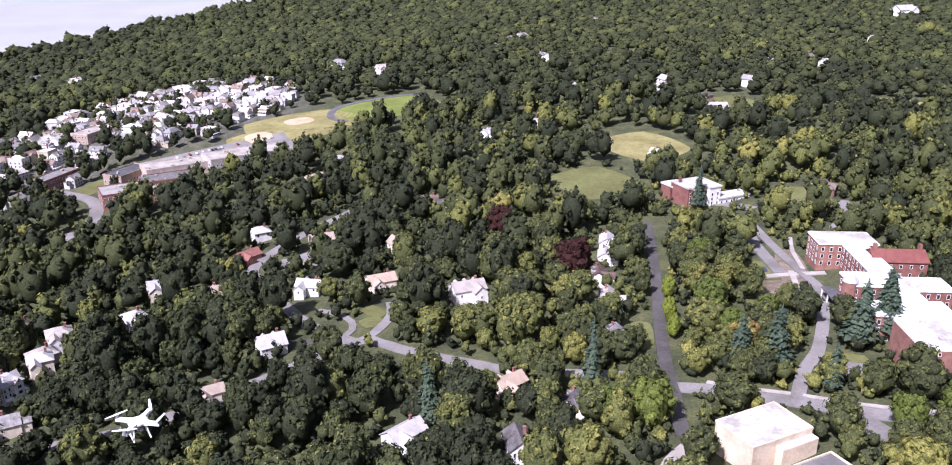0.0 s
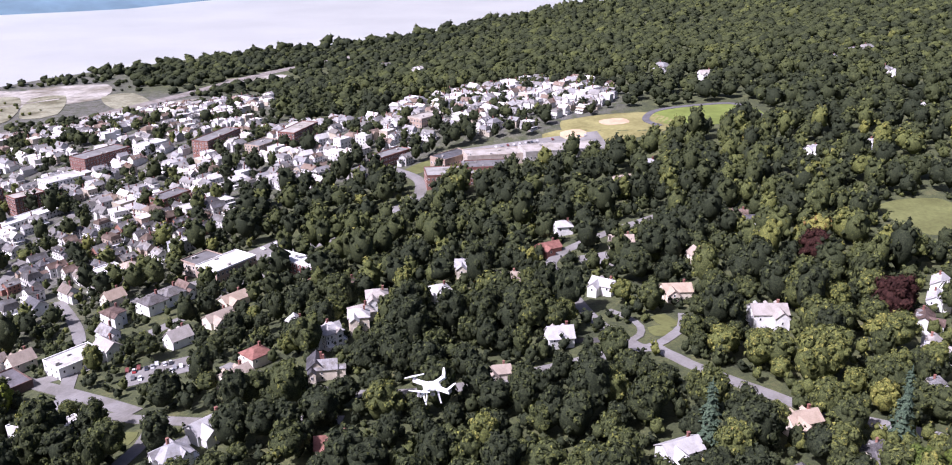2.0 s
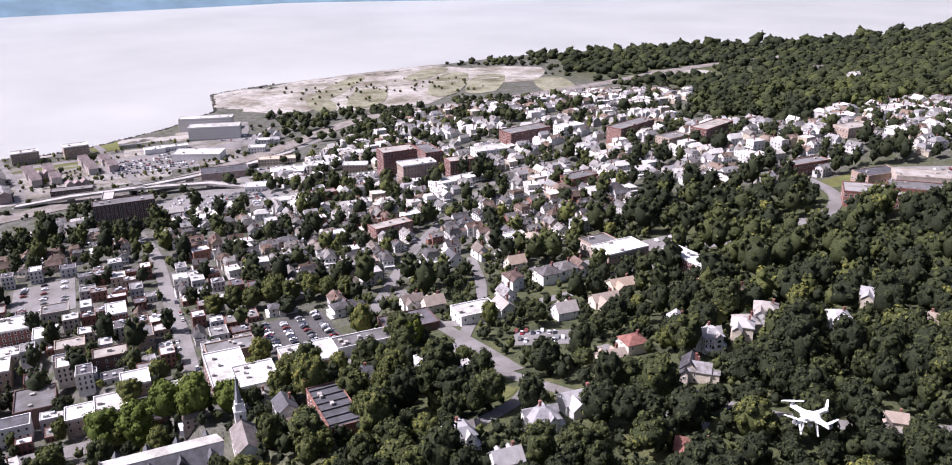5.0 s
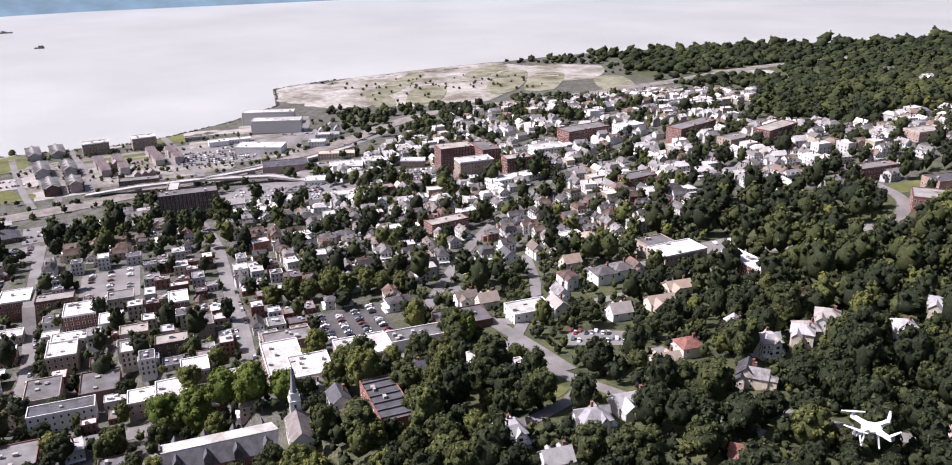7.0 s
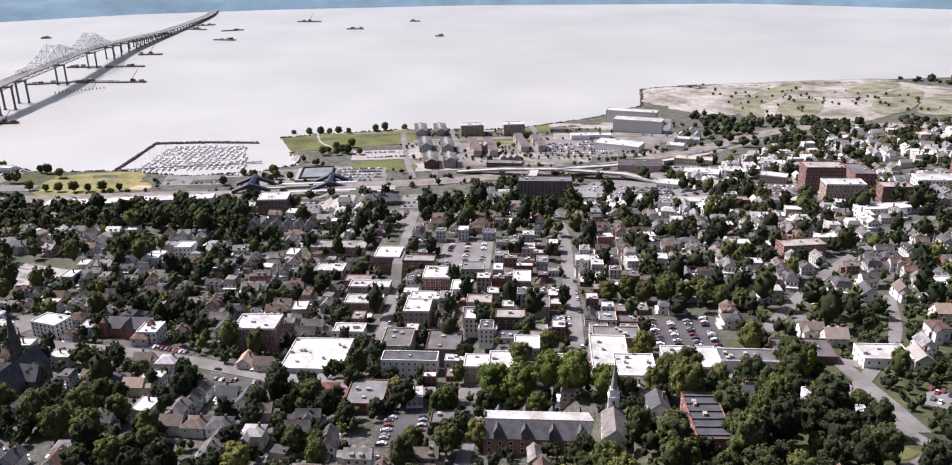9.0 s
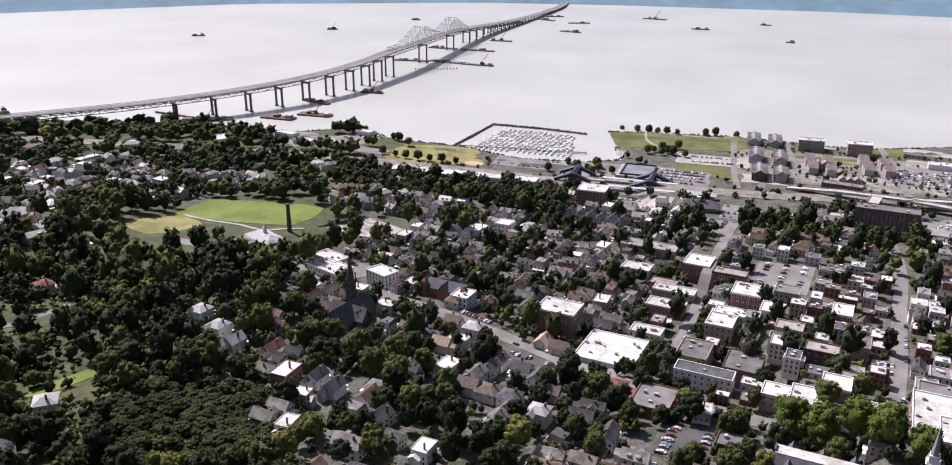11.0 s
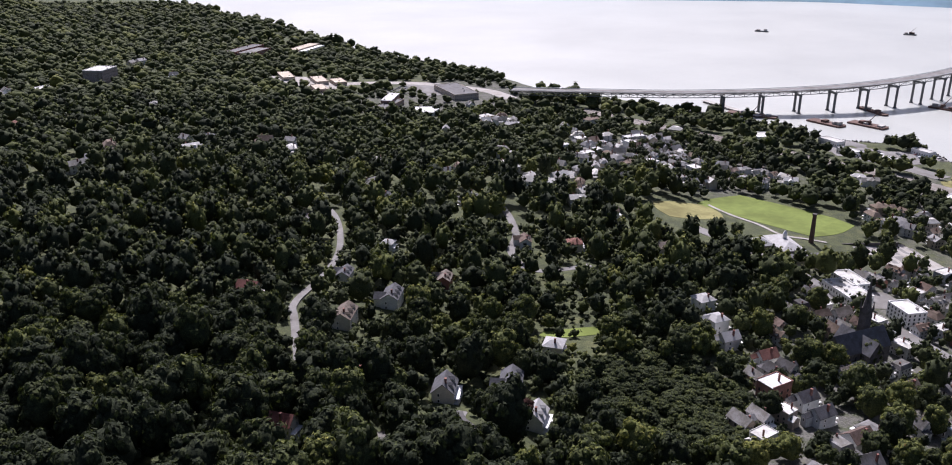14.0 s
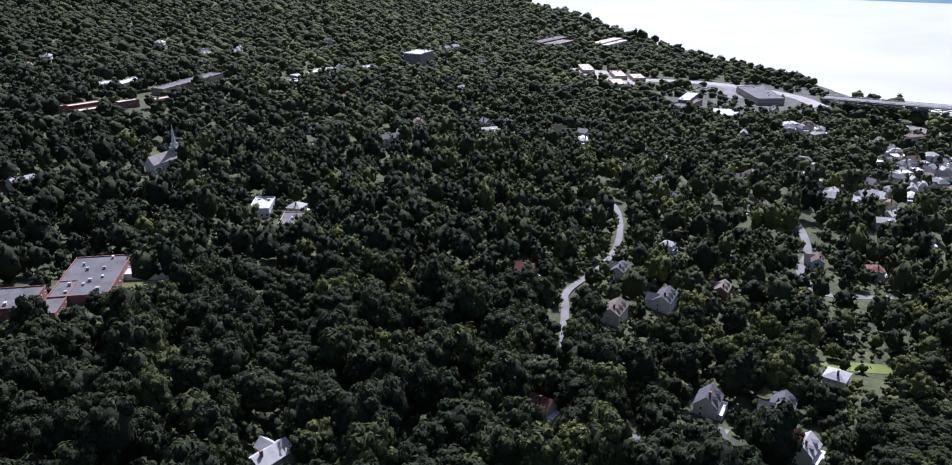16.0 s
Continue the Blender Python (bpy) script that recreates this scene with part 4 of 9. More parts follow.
patch("scrub_grass", -925, 1060, 60, 240, 34, SCRUB, "rough yellowing grass on the cleared site", "grass", lift=0.64, round_=0.8)
patch("scrub_grass", -985, 830, 40, 120, 60, SCRUB, "rough yellowing grass on the cleared site", "grass", lift=0.66, round_=0.8)
ribbon("site_track", [(-1150, 800), (-1090, 860), (-1030, 950), (-960, 1040), (-880, 1140)], 6, SAND, "pale gravel track across the cleared site", lift=0.8)

# ---- flat-roofed buildings ----
block(-489, 48, 64, 26, 20, 20, "tall red-brick apartment house with a white flat roof", BRICK, MEMBRANE, floors=6, bays=(6, 4), units=3)
block(-453, 77, 64, 36, 38, 6, "low white market hall with a bright roof full of vents", WHITE, MEMBRANE, floors=1, bays=(7, 6), units=9)
block(-378, 88, 64, 20, 24, 8, "brick shop building with a worn pale flat roof", BRICK, GRAVEL, floors=2, bays=(4, 5), units=3)
block(-410, 122, 64, 32, 11, 11, "white three-storey shop row with a dark roof", WHITE, SLATEF, floors=3, bays=(9, 2), units=1)
block(-421, 147, 64, 20, 24, 12, "windowless dark-roofed hall in the town", BROWN, GRAVEL, floors=0, bays=(0, 0), units=2)
block(-444, 125, 64, 18, 24, 11, "shop building with a patched dark roof", PALEBRICK, GRAVEL, floors=2, bays=(4, 3), units=4)
block(-384, 154, 64, 16, 14, 7, "small shop with a white flat roof", PALEBRICK, MEMBRANE, floors=2, bays=(4, 3), units=2)
block(-371, 163, 64, 15, 18, 8, "brick shop with a white flat roof", BRICK, MEMBRANE, floors=2, bays=(4, 3), units=2)
block(-341, 166, 64, 20, 17, 8, "brick shop with a white flat roof and vents", BRICK, MEMBRANE, floors=2, bays=(5, 3), units=4)
block(-333, 176, 64, 13, 17, 9, "brown brick corner shop with a white roof", BROWN, MEMBRANE, floors=2, bays=(3, 3), units=2)
block(-370, 177, 64, 14, 15, 8, "square building with a clean white roof", PALEBRICK, MEMBRANE, floors=2, bays=(3, 3), units=0)
block(-332, 206, 64, 19, 36, 10, "long brick shop block with a white roof", BRICK, MEMBRANE, floors=3, bays=(4, 8), units=5)
block(-314, 210, 64, 20, 22, 8, "brick shop with a white roof and roof plant", BRICK, MEMBRANE, floors=2, bays=(5, 4), units=4)
block(-358, 226, 64, 26, 14, 9, "tan brick shop with a tan flat roof", PALEBRICK, GRAVEL, floors=2, bays=(5, 2), units=4)
block(-315, 244, 64, 28, 22, 6, "low store with a bright white roof beside the car park", PALEBRICK, MEMBRANE, floors=0, bays=(0, 0), units=3)
block(-301, 269, 64, 30, 13, 7, "low white-walled garage with a patched roof", WHITE, GRAVEL, floors=0, bays=(0, 0), units=5)
block(-299, 303, 64, 30, 20, 6, "low building with a dark purple-grey roof", BROWN, DARKF, floors=0, bays=(0, 0), units=2)
ribbed = block(-250, 205, 66, 15, 36, 8, "brick hall with a dark ribbed roof", BRICK, RIBF, floors=2, bays=(3, 7), units=3)
block(-246, 267, 64, 18, 14, 6, "small white office with a flat white roof", WHITE, MEMBRANE, floors=1, bays=(4, 3), units=2)
block(-229, 265, 64, 14, 12, 5, "low white annexe with a flat roof", WHITE, MEMBRANE, floors=1, bays=(3, 2), units=2)
block(-483, 104, 64, 20, 12, 8, "white house with a flat bright roof", WHITE, MEMBRANE, floors=2, bays=(5, 2), units=2)
block(-513, 176, 64, 20, 20, 14, "four-storey red-brick building with a white roof", BRICK, MEMBRANE, floors=4, bays=(5, 4), units=5)
block(-596, 164, 64, 20, 22, 9, "red-brick shop with a white roof", BRICK, MEMBRANE, floors=2, bays=(4, 4), units=2)
block(-651, 137, 64, 46, 16, 7, "long low tan shop building with grey roofs", PALEBRICK, GRAVEL, floors=1, bays=(8, 2), units=3)
block(-606, 119, 64, 22, 14, 7, "white flat-roofed house in the town", WHITE, MEMBRANE, floors=2, bays=(5, 2), units=2)
block(-489, 153, 64, 17, 24, 8, "shop row with white flat roofs", PALEBRICK, MEMBRANE, floors=2, bays=(4, 4), units=4)
block(-498, 164, 64, 26, 12, 8, "shop row with white flat roofs", PALEBRICK, MEMBRANE, floors=2, bays=(6, 2), units=4)
block(-558, 138, 64, 30, 12, 7, "tan shop row with a pale roof", PALEBRICK, MEMBRANE, floors=2, bays=(6, 2), units=3)
block(-530, 126, 64, 26, 14, 8, "brick shop row with a pale roof", BRICK, MEMBRANE, floors=2, bays=(5, 2), units=4)
block(-475, 223, 64, 12, 18, 10, "narrow brick house with a white roof", BRICK, MEMBRANE, floors=3, bays=(3, 3), units=1)
block(-427, 213, 64, 12, 16, 9, "narrow tan house with a flat roof", PALEBRICK, GRAVEL, floors=2, bays=(3, 3), units=1)
block(-515, 203, 64, 16, 14, 9, "flat-roofed town building in the town", PALEBRICK, GRAVEL, floors=2, bays=(4, 3), units=1)
block(-573, 133, 64, 20, 12, 7, "low building with a dull red roof", BRICK, REDF, floors=2, bays=(4, 2), units=1)
block(-559, 177, 64, 24, 12, 9, "brick shops with a long grey roof", BRICK, GRAVEL, floors=2, bays=(5, 2), units=2)
block(-485, 183, 64, 14, 16, 8, "white building with a flat roof", WHITE, MEMBRANE, floors=2, bays=(3, 3), units=1)
block(-454, 183, 64, 16, 12, 8, "tan brick row with a grey flat roof", PALEBRICK, GRAVEL, floors=2, bays=(4, 2), units=1)
block(-419, 189, 64, 18, 12, 8, "brown brick row with a dark flat roof", BROWN, GRAVEL, floors=2, bays=(4, 2), units=1)
block(-330, 114, 64, 13, 11, 8, "dark house with a grey flat roof", BROWN, GRAVEL, floors=2, bays=(3, 2), units=1)
block(-700, 17, 64, 14, 14, 11, "square white three-storey house", WHITE, MEMBRANE, floors=3, bays=(3, 3), units=0)
block(-573, -115, 50, 32, 18, 8, "white-roofed mansion with skylights", WHITE, MEMBRANE, floors=2, bays=(7, 4), units=6)
block(-527, -15, 64, 13, 15, 10, "white three-storey house with a flat roof", WHITE, MEMBRANE, floors=3, bays=(3, 4), units=1)
block(-797, 107, 70, 28, 24, 15, "brown brick block with a pale flat roof by the station", BROWN, MEMBRANE, floors=4, bays=(6, 5), units=3)
block(-877, -60, 73, 90, 20, 8, "long white-roofed depot beside the railway", WHITE, MEMBRANE, floors=1, bays=(6, 2), units=3)
block(-858, 16, 73, 80, 18, 8, "long white-roofed depot beside the railway", WHITE, MEMBRANE, floors=1, bays=(9, 2), units=3)
block(-671, 338, 64, 50, 17, 25, "long dark-brown apartment slab of eight storeys", BROWN, GRAVEL, floors=8, bays=(9, 2), units=4)
block(-1025, 406, 72, 30, 16, 13, "riverside flats with a white roof", PALEBRICK, MEMBRANE, floors=4, bays=(5, 2), units=3)
block(-1003, 457, 72, 28, 18, 14, "riverside flats with a white roof", PALEBRICK, MEMBRANE, floors=4, bays=(5, 2), units=3)
block(-845, 374, 60, 40, 14, 7, "low brown building by the viaduct", BROWN, GRAVEL, floors=2, bays=(6, 2), units=2)
block(-939, 611, 48, 64, 22, 17, "white five-storey apartment building on the waterfront", WHITE, MEMBRANE, floors=5, bays=(6, 2), units=4)
block(-992, 634, 48, 70, 18, 17, "white five-storey apartment building on the waterfront", WHITE, MEMBRANE, floors=5, bays=(6, 2), units=3)
block(-863, 536, 40, 56, 26, 8, "large white-roofed shed by the river", WHITE, MEMBRANE, floors=0, bays=(0, 0), units=3)
block(-769, 506, 60, 50, 26, 8, "low brown warehouse with a dark roof", RUSTB, RIBF, floors=0, bays=(0, 0), units=2)
block(-933, 520, 66, 24, 14, 6, "small white shed in the town", WHITE, MEMBRANE, floors=0, bays=(0, 0), units=2)
block(-584, 586, 64, 36, 22, 28, "eight-storey red-brick apartment block", BRICK, GRAVEL, floors=8, bays=(7, 4), units=4)
block(-556, 602, 154, 34, 18, 26, "eight-storey red-brick apartment block", BRICK, GRAVEL, floors=8, bays=(6, 3), units=3)
block(-533, 561, 64, 34, 18, 22, "tan apartment block with a white roof", PALEBRICK, MEMBRANE, floors=6, bays=(7, 3), units=3)
block(-518, 606, 64, 26, 16, 16, "red-brick apartment block in the town", BRICK, GRAVEL, floors=5, bays=(5, 3), units=2)
block(-486, 566, 74, 56, 14, 7, "long low white building below the brick flats", WHITE, MEMBRANE, floors=2, bays=(10, 2), units=3)
block(-435, 426, 74, 32, 14, 10, "brown-red brick block with a grey roof", BRICK, GRAVEL, floors=3, bays=(7, 3), units=2)
block(-533, 737, 74, 56, 22, 14, "broad brick building with a grey roof", BRICK, GRAVEL, floors=4, bays=(6, 2), units=3)
block(-532, 673, 64, 36, 22, 11, "white commercial block in the town", WHITE, MEMBRANE, floors=3, bays=(7, 4), units=2)
block(-422, 773, 84, 60, 18, 14, "long brick apartment building", BRICK, GRAVEL, floors=4, bays=(6, 2), units=3)
block(-333, 774, 84, 50, 18, 14, "long brick apartment building", BRICK, GRAVEL, floors=4, bays=(9, 3), units=3)
block(-584, 485, 64, 26, 12, 8, "low red building by a car park", BRICK, REDF, floors=1, bays=(5, 2), units=1)
block(-609, 458, 64, 30, 14, 6, "white commercial shed in the town", WHITE, MEMBRANE, floors=0, bays=(0, 0), units=3)
block(-697, 572, 64, 22, 16, 7, "white flat-roofed building in the town", WHITE, MEMBRANE, floors=2, bays=(4, 2), units=1)
block(-711, 541, 64, 26, 18, 7, "white commercial building in the town", WHITE, MEMBRANE, floors=0, bays=(0, 0), units=2)
block(-261, 472, 68, 34, 20, 9, "cream columned school hall with a pale roof", PALEBRICK, MEMBRANE, floors=2, bays=(6, 3), units=3)
block(-280, 476, 68, 22, 18, 9, "cream school wing in the town", PALEBRICK, GRAVEL, floors=2, bays=(4, 3), units=2)
block(-210, 471, 160, 36, 13, 11, "long red-brick apartment house with a white roof", BRICK, MEMBRANE, floors=3, bays=(9, 3), units=4)
block(-336, 452, 64, 20, 16, 9, "white flat-roofed building in the town", WHITE, MEMBRANE, floors=2, bays=(4, 3), units=1)
block(-275, 333, 64, 24, 16, 7, "white house with a wide white roof", WHITE, MEMBRANE, floors=2, bays=(5, 3), units=2)
block(-399, 358, 64, 26, 12, 8, "tan row with a grey roof", PALEBRICK, GRAVEL, floors=2, bays=(5, 2), units=2)
block(-376, 601, 74, 30, 16, 9, "brick school building in the town", BRICK, GRAVEL, floors=2, bays=(6, 3), units=2)
block(-496, 768, 74, 30, 18, 9, "white commercial building in the town", WHITE, MEMBRANE, floors=2, bays=(6, 2), units=2)
block(-361, 748, 74, 30, 18, 9, "tan brick building in the town", PALEBRICK, GRAVEL, floors=3, bays=(6, 3), units=2)
block(-146, 660, 20, 52, 26, 10, "brick school with pale flat roofs", BRICK, GRAVEL, floors=2, bays=(10, 4), units=4)
block(-125, 677, 20, 40, 22, 10, "brick school wing with a pale roof", BRICK, GRAVEL, floors=2, bays=(8, 4), units=3)
block(-108, 714, 24, 84, 22, 8, "long flat-roofed school wing", PALEBRICK, GRAVEL, floors=1, bays=(12, 3), units=4)
block(-160, 704, 60, 36, 18, 8, "grey-roofed school gymnasium in the town", PALEBRICK, SLATEF, floors=1, bays=(7, 2), units=1)
block(-66, 725, 24, 70, 26, 8, "pale school hall beside the car park", CONCRETE, GRAVEL, floors=1, bays=(10, 3), units=3)
block(-217, 705, 64, 40, 14, 9, "red-brick row in the town", BRICK, GRAVEL, floors=2, bays=(8, 2), units=2)
block(-209, 805, 64, 34, 18, 9, "tan brick building in the town", PALEBRICK, GRAVEL, floors=2, bays=(6, 3), units=2)
block(-48, -467, 66, 54, 30, 6, "low school with a grey roof and skylights", BRICK, SKYF, floors=1, bays=(8, 4), units=9)
block(-9, -445, 66, 26, 22, 8, "brick school hall in the town", BRICK, SKYF, floors=2, bays=(5, 4), units=1)
block(-28, -447, 66, 40, 10, 4, "low school link building", BRICK, SKYF, floors=1, bays=(6, 1), units=1)
block(-76, -466, 66, 11, 26, 4, "small white-roofed shed beside the school", WHITE, MEMBRANE, floors=0, bays=(0, 0), units=2)
block(-174, -555, 60, 26, 14, 7, "flat white-roofed building in the woods", WHITE, MEMBRANE, floors=1, bays=(5, 3), units=2)
block(-181, -516, 60, 24, 14, 5, "low grey-roofed building in the woods", PALEBRICK, GRAVEL, floors=1, bays=(4, 2), units=1)
block(-241, -996, 36, 104, 18, 12, "long tan slab of offices above the trees", PALEBRICK, GRAVEL, floors=4, bays=(6, 2), units=4)
block(-683, -1248, 30, 44, 32, 20, "stepped brown office block above the trees", RUSTB, MEMBRANE, floors=5, bays=(6, 4), units=3)
block(-176, -1022, 36, 46, 16, 6, "white low building in the woods", WHITE, MEMBRANE, floors=0, bays=(0, 0), units=2)
block(-1034, -826, 60, 92, 40, 9, "broad flat office building with a dark roof", PALEBRICK, GRAVEL, floors=2, bays=(8, 3), units=4)
block(-1075, -1371, 20, 80, 30, 10, "distant brick works among trees", BRICK, GRAVEL, floors=2, bays=(6, 2), units=3)
block(-1218, -1365, 20, 90, 20, 6, "distant pale sheds beyond the woods", WHITE, MEMBRANE, floors=0, bays=(0, 0), units=2)
block(-878, -758, 20, 44, 28, 6, "wide pale low roof among trees", WHITE, MEMBRANE, floors=0, bays=(0, 0), units=1)
block(-887, -834, 20, 70, 20, 6, "low tan building among trees", PALEBRICK, GRAVEL, floors=1, bays=(6, 2), units=2)
block(-436, -1116, 50, 60, 14, 5, "low white roofs in the woods", WHITE, MEMBRANE, floors=0, bays=(0, 0), units=2)
block(-481, -1158, 50, 40, 14, 5, "low white roofs in the woods", WHITE, MEMBRANE, floors=0, bays=(0, 0), units=2)
block(-386, -1044, 50, 40, 14, 5, "low white roofs in the woods", WHITE, MEMBRANE, floors=0, bays=(0, 0), units=2)
for i in range(6):
    bm = bmesh.new()
    box(bm, -7.1, 7.1, -15 + 6 * i - 0.5, -15 + 6 * i + 0.5, 8.26, 9.0)
    part("roof_rib", bm, SLATEF, ribbed)
block(-908, -850, 30, 56, 16, 11, "brick apartment block among trees", BRICK, MEMBRANE, floors=2, bays=(4, 1), units=2)
block(-884, -763, 40, 40, 26, 7, "round-cornered white hall among trees", WHITE, MEMBRANE, floors=1, bays=(5, 3), units=1)
block(-1082, -1410, 20, 110, 26, 10, "distant red brick works among trees", BRICK, GRAVEL, floors=1, bays=(3, 1), units=2)
block(-1215, -1382, 20, 100, 24, 8, "distant tan warehouse among trees", PALEBRICK, SANDF, floors=1, bays=(2, 1), units=2)
for x, y, w in ((-940, -1120, 60), (-960, -1060, 54), (-905, -1000, 46), (-975, -1030, 40)):
    block(x, y, 60, w, 20, 6, "low pale shop with a flat roof", PALEBRICK, SANDF, floors=1, bays=(2, 1), units=2)
for x, y, w in ((-85, -906, 40), (-115, -912, 52), (-117, -888, 44), (-192, -924, 34), (-157, -917, 36)):
    block(x, y, 10, w * 0.6, 11, 6, "low brick garden apartments with a tan roof", BRICK, SANDF, floors=1, bays=(3, 1), units=0)
for x, y, w in ((-381, -1043, 40), (-415, -1098, 36), (-469, -1153, 50), (-448, -1082, 34), (-562, -1194, 40), (-149, -1019, 46), (-200, -1048, 30)):
    block(x, y, 15, w * 0.6, 16, 6, "wide pale low building among trees", PALEBRICK, MEMBRANE, floors=1, bays=(3, 1), units=1)
block(-593, -118, 48, 26, 14, 10, "white hotel with a pale roof and rows of windows", WHITE, MEMBRANE, floors=3, bays=(7, 4), units=3)
block(-562, -75, 48, 20, 14, 11, "white four-storey house with porches and a flat roof", WHITE, MEMBRANE, floors=4, bays=(6, 4), units=1)
block(-1038, -338, 40, 26, 20, 7, "white round-roofed hall near the water", WHITE, MEMBRANE, floors=1, bays=(4, 3), units=0)
for x, y, w, d in ((-1075, -262, 30, 14), (-1030, -230, 26, 12), (-1010, -185, 34, 14), (-1085, -160, 24, 12)):
    block(x, y, 62, w, d, 6, "low white boat club shed by the water", WHITE, MEMBRANE, floors=1, bays=(2, 1), units=0)

# ---- houses that stand apart ----
CREAMW = surface("cream_clapboard", [(0.72, 0.64, 0.52), (0.66, 0.60, 0.50)], 0.8, 1.5, 0.3)
REDW = surface("brick_red_siding", [(0.36, 0.14, 0.11), (0.40, 0.18, 0.14)], 0.8, 1.5, 0.3)
TANR = surface("tan_shingle", [(0.40, 0.315, 0.24), (0.35, 0.29, 0.235)], 0.9, 2.0, 0.3)
TANR2 = surface("brown_grey_shingle", [(0.18, 0.145, 0.12), (0.215, 0.18, 0.155)], 0.9, 2.0, 0.3, spread=0.3)
REDR2 = surface("dull_red_shingle", [(0.21, 0.088, 0.075), (0.25, 0.12, 0.095)], 0.9, 2.0, 0.3, spread=0.3)
house(68, 386, 12, "f", "large white house with tall chimneys and a pale roof", wall=WHITE, roof=PALEROOF, scale=1.1)
house(26, 416, 15, "e", "white house with a tan roof and wide garage", wall=CREAMW, roof=TANR, scale=1.25)
house(-12, 420, -22, "b", "white house with a grey roof", roof=PALEROOF, scale=1.2)
house(-67, 429, 12, "f", "red house with tan roofs and white trim", wall=REDW, roof=TANR, scale=0.95)
house(-96, 461, 12, "b", "house with a white roof", roof=PALEROOF, scale=1.1)
house(-100, 408, 35, "g", "white house with a complex pale roof", wall=WHITE, roof=PALEROOF, scale=1.1)
house(68, 541, 0, "b", "white house with grey roofs", wall=WHITE, scale=0.8)
house(78, 528, 0, "c", "white house with grey roofs", wall=WHITE, scale=0.8)
house(40, 467, 25, "a", "cream house with a steep tan roof", wall=CREAMW, roof=TANR)
house(-5, 500, 12, "e", "tan-roofed low house among green trees", wall=CREAMW, roof=TANR, scale=1.3)
house(-24, 621, 35, "e", "white house with a pale roof", wall=WHITE, roof=PALEROOF, scale=1.1)
house(-9, 643, 35, "e", "tan-roofed house among green trees", wall=CREAMW, roof=TANR)
house(-29, 352, 20, "h", "small house with a pale grey roof", roof=PALEROOF)
house(68, 289, 30, "b", "cream house with a grey roof", wall=CREAMW, roof=TANR, scale=1.05)
house(23, 266, 35, "e", "house with a pale metal roof", roof=PALEROOF, scale=0.75)
house(62, 247, 0, "a", "white gabled house with a grey roof", wall=WHITE, scale=0.9)
house(159, 434, 70, "b", "white house with a pale roof", wall=WHITE, roof=PALEROOF, scale=0.9)
house(151, 414, 70, "b", "white house with a pale roof", wall=WHITE, roof=PALEROOF, scale=0.9)
house(133, 357, 72, "b", "house with grey roofs", roof=PALEROOF)
house(138, 387, 72, "b", "house with a grey roof", scale=0.9)
house(122, 318, 60, "b", "grey house with a pale roof", scale=0.9)
house(89, 270, 50, "b", "house with grey roofs", scale=0.85)
house(-53, 317, 22, "e", "low house with a wide tan roof", wall=CREAMW, roof=TANR, scale=0.8)
house(351, 695, 0, "f", "white villa on the hillside", wall=WHITE, roof=PALEROOF, scale=1.3)
house(334, 776, 20, "a", "white house on the hillside", wall=WHITE, roof=PALEROOF, scale=1.2)
house(347, 807, 10, "a", "white house on the hillside", wall=WHITE, roof=PALEROOF, scale=1.1)
house(359, 738, 30, "c", "grey house on the hillside", scale=1.1)
house(247, 808, 30, "b", "white house among trees", wall=WHITE, roof=PALEROOF)
house(21, 1025, 20, "g", "white house among trees", wall=WHITE, roof=PALEROOF, scale=1.3)
house(74, 1007, 20, "b", "white house among trees", wall=WHITE, roof=PALEROOF, scale=1.2)
house(282, 1008, 20, "b", "white house among trees", wall=WHITE, roof=PALEROOF, scale=1.2)
house(140, 692, 40, "b", "white house among trees", wall=WHITE, roof=PALEROOF)
house(183, 700, 40, "b", "house with a pale roof among trees", roof=PALEROOF)
house(12, 681, 20, "c", "white house among trees", wall=WHITE, roof=PALEROOF, scale=0.8)
house(-44, 531, 20, "c", "house with an oval white roof", wall=WHITE, roof=PALEROOF)
house(-50, 492, 40, "e", "house with a brown roof", wall=REDW, roof=REDROOF, scale=0.8)
house(-134, 401, 20, "g", "white house with a pale roof", wall=WHITE, roof=PALEROOF, scale=1.10)
house(-135, 373, 20, "g", "cream house with a pale roof", wall=CREAMW, roof=PALEROOF, scale=1.10)
house(566, 863, 10, "f", "white house among distant trees", wall=WHITE, roof=PALEROOF, scale=1.2)
house(761, 1062, 10, "f", "tan house among distant trees", wall=CREAMW, roof=TANR, scale=2)
house(963, 1284, 10, "f", "white house on the skyline", wall=WHITE, roof=PALEROOF, scale=2)
house(253, 594, 30, "a", "small white outbuilding among green trees", wall=WHITE, roof=PALEROOF, scale=0.7)
house(-136, 316, 20, "d", "house with several grey gables", wall=CREAMW, scale=1.2)
house(-131, 315, 110, "d", "house with several grey gables", wall=CREAMW, scale=0.9)
house(-173, 331, 60, "c", "cream house with a red roof", wall=CREAMW, roof=REDROOF, scale=0.98)
house(-172, 307, 60, "b", "house with pale orange roofs", wall=CREAMW, roof=TANR, scale=1.10)
house(-163, 266, 60, "e", "low house with a pale roof", roof=PALEROOF, scale=1.10)
house(-168, 368, 30, "a", "white gabled house among green trees", wall=WHITE, roof=PALEROOF, scale=0.85)
house(-138, 385, 40, "c", "cream house with a pale hipped roof", wall=CREAMW, roof=PALEROOF, scale=1.2)
house(-163, 434, 40, "c", "white house with dark trim", wall=WHITE, scale=1.2)
house(-105, 256, 20, "e", "house with a red roof", wall=CREAMW, roof=REDR2)
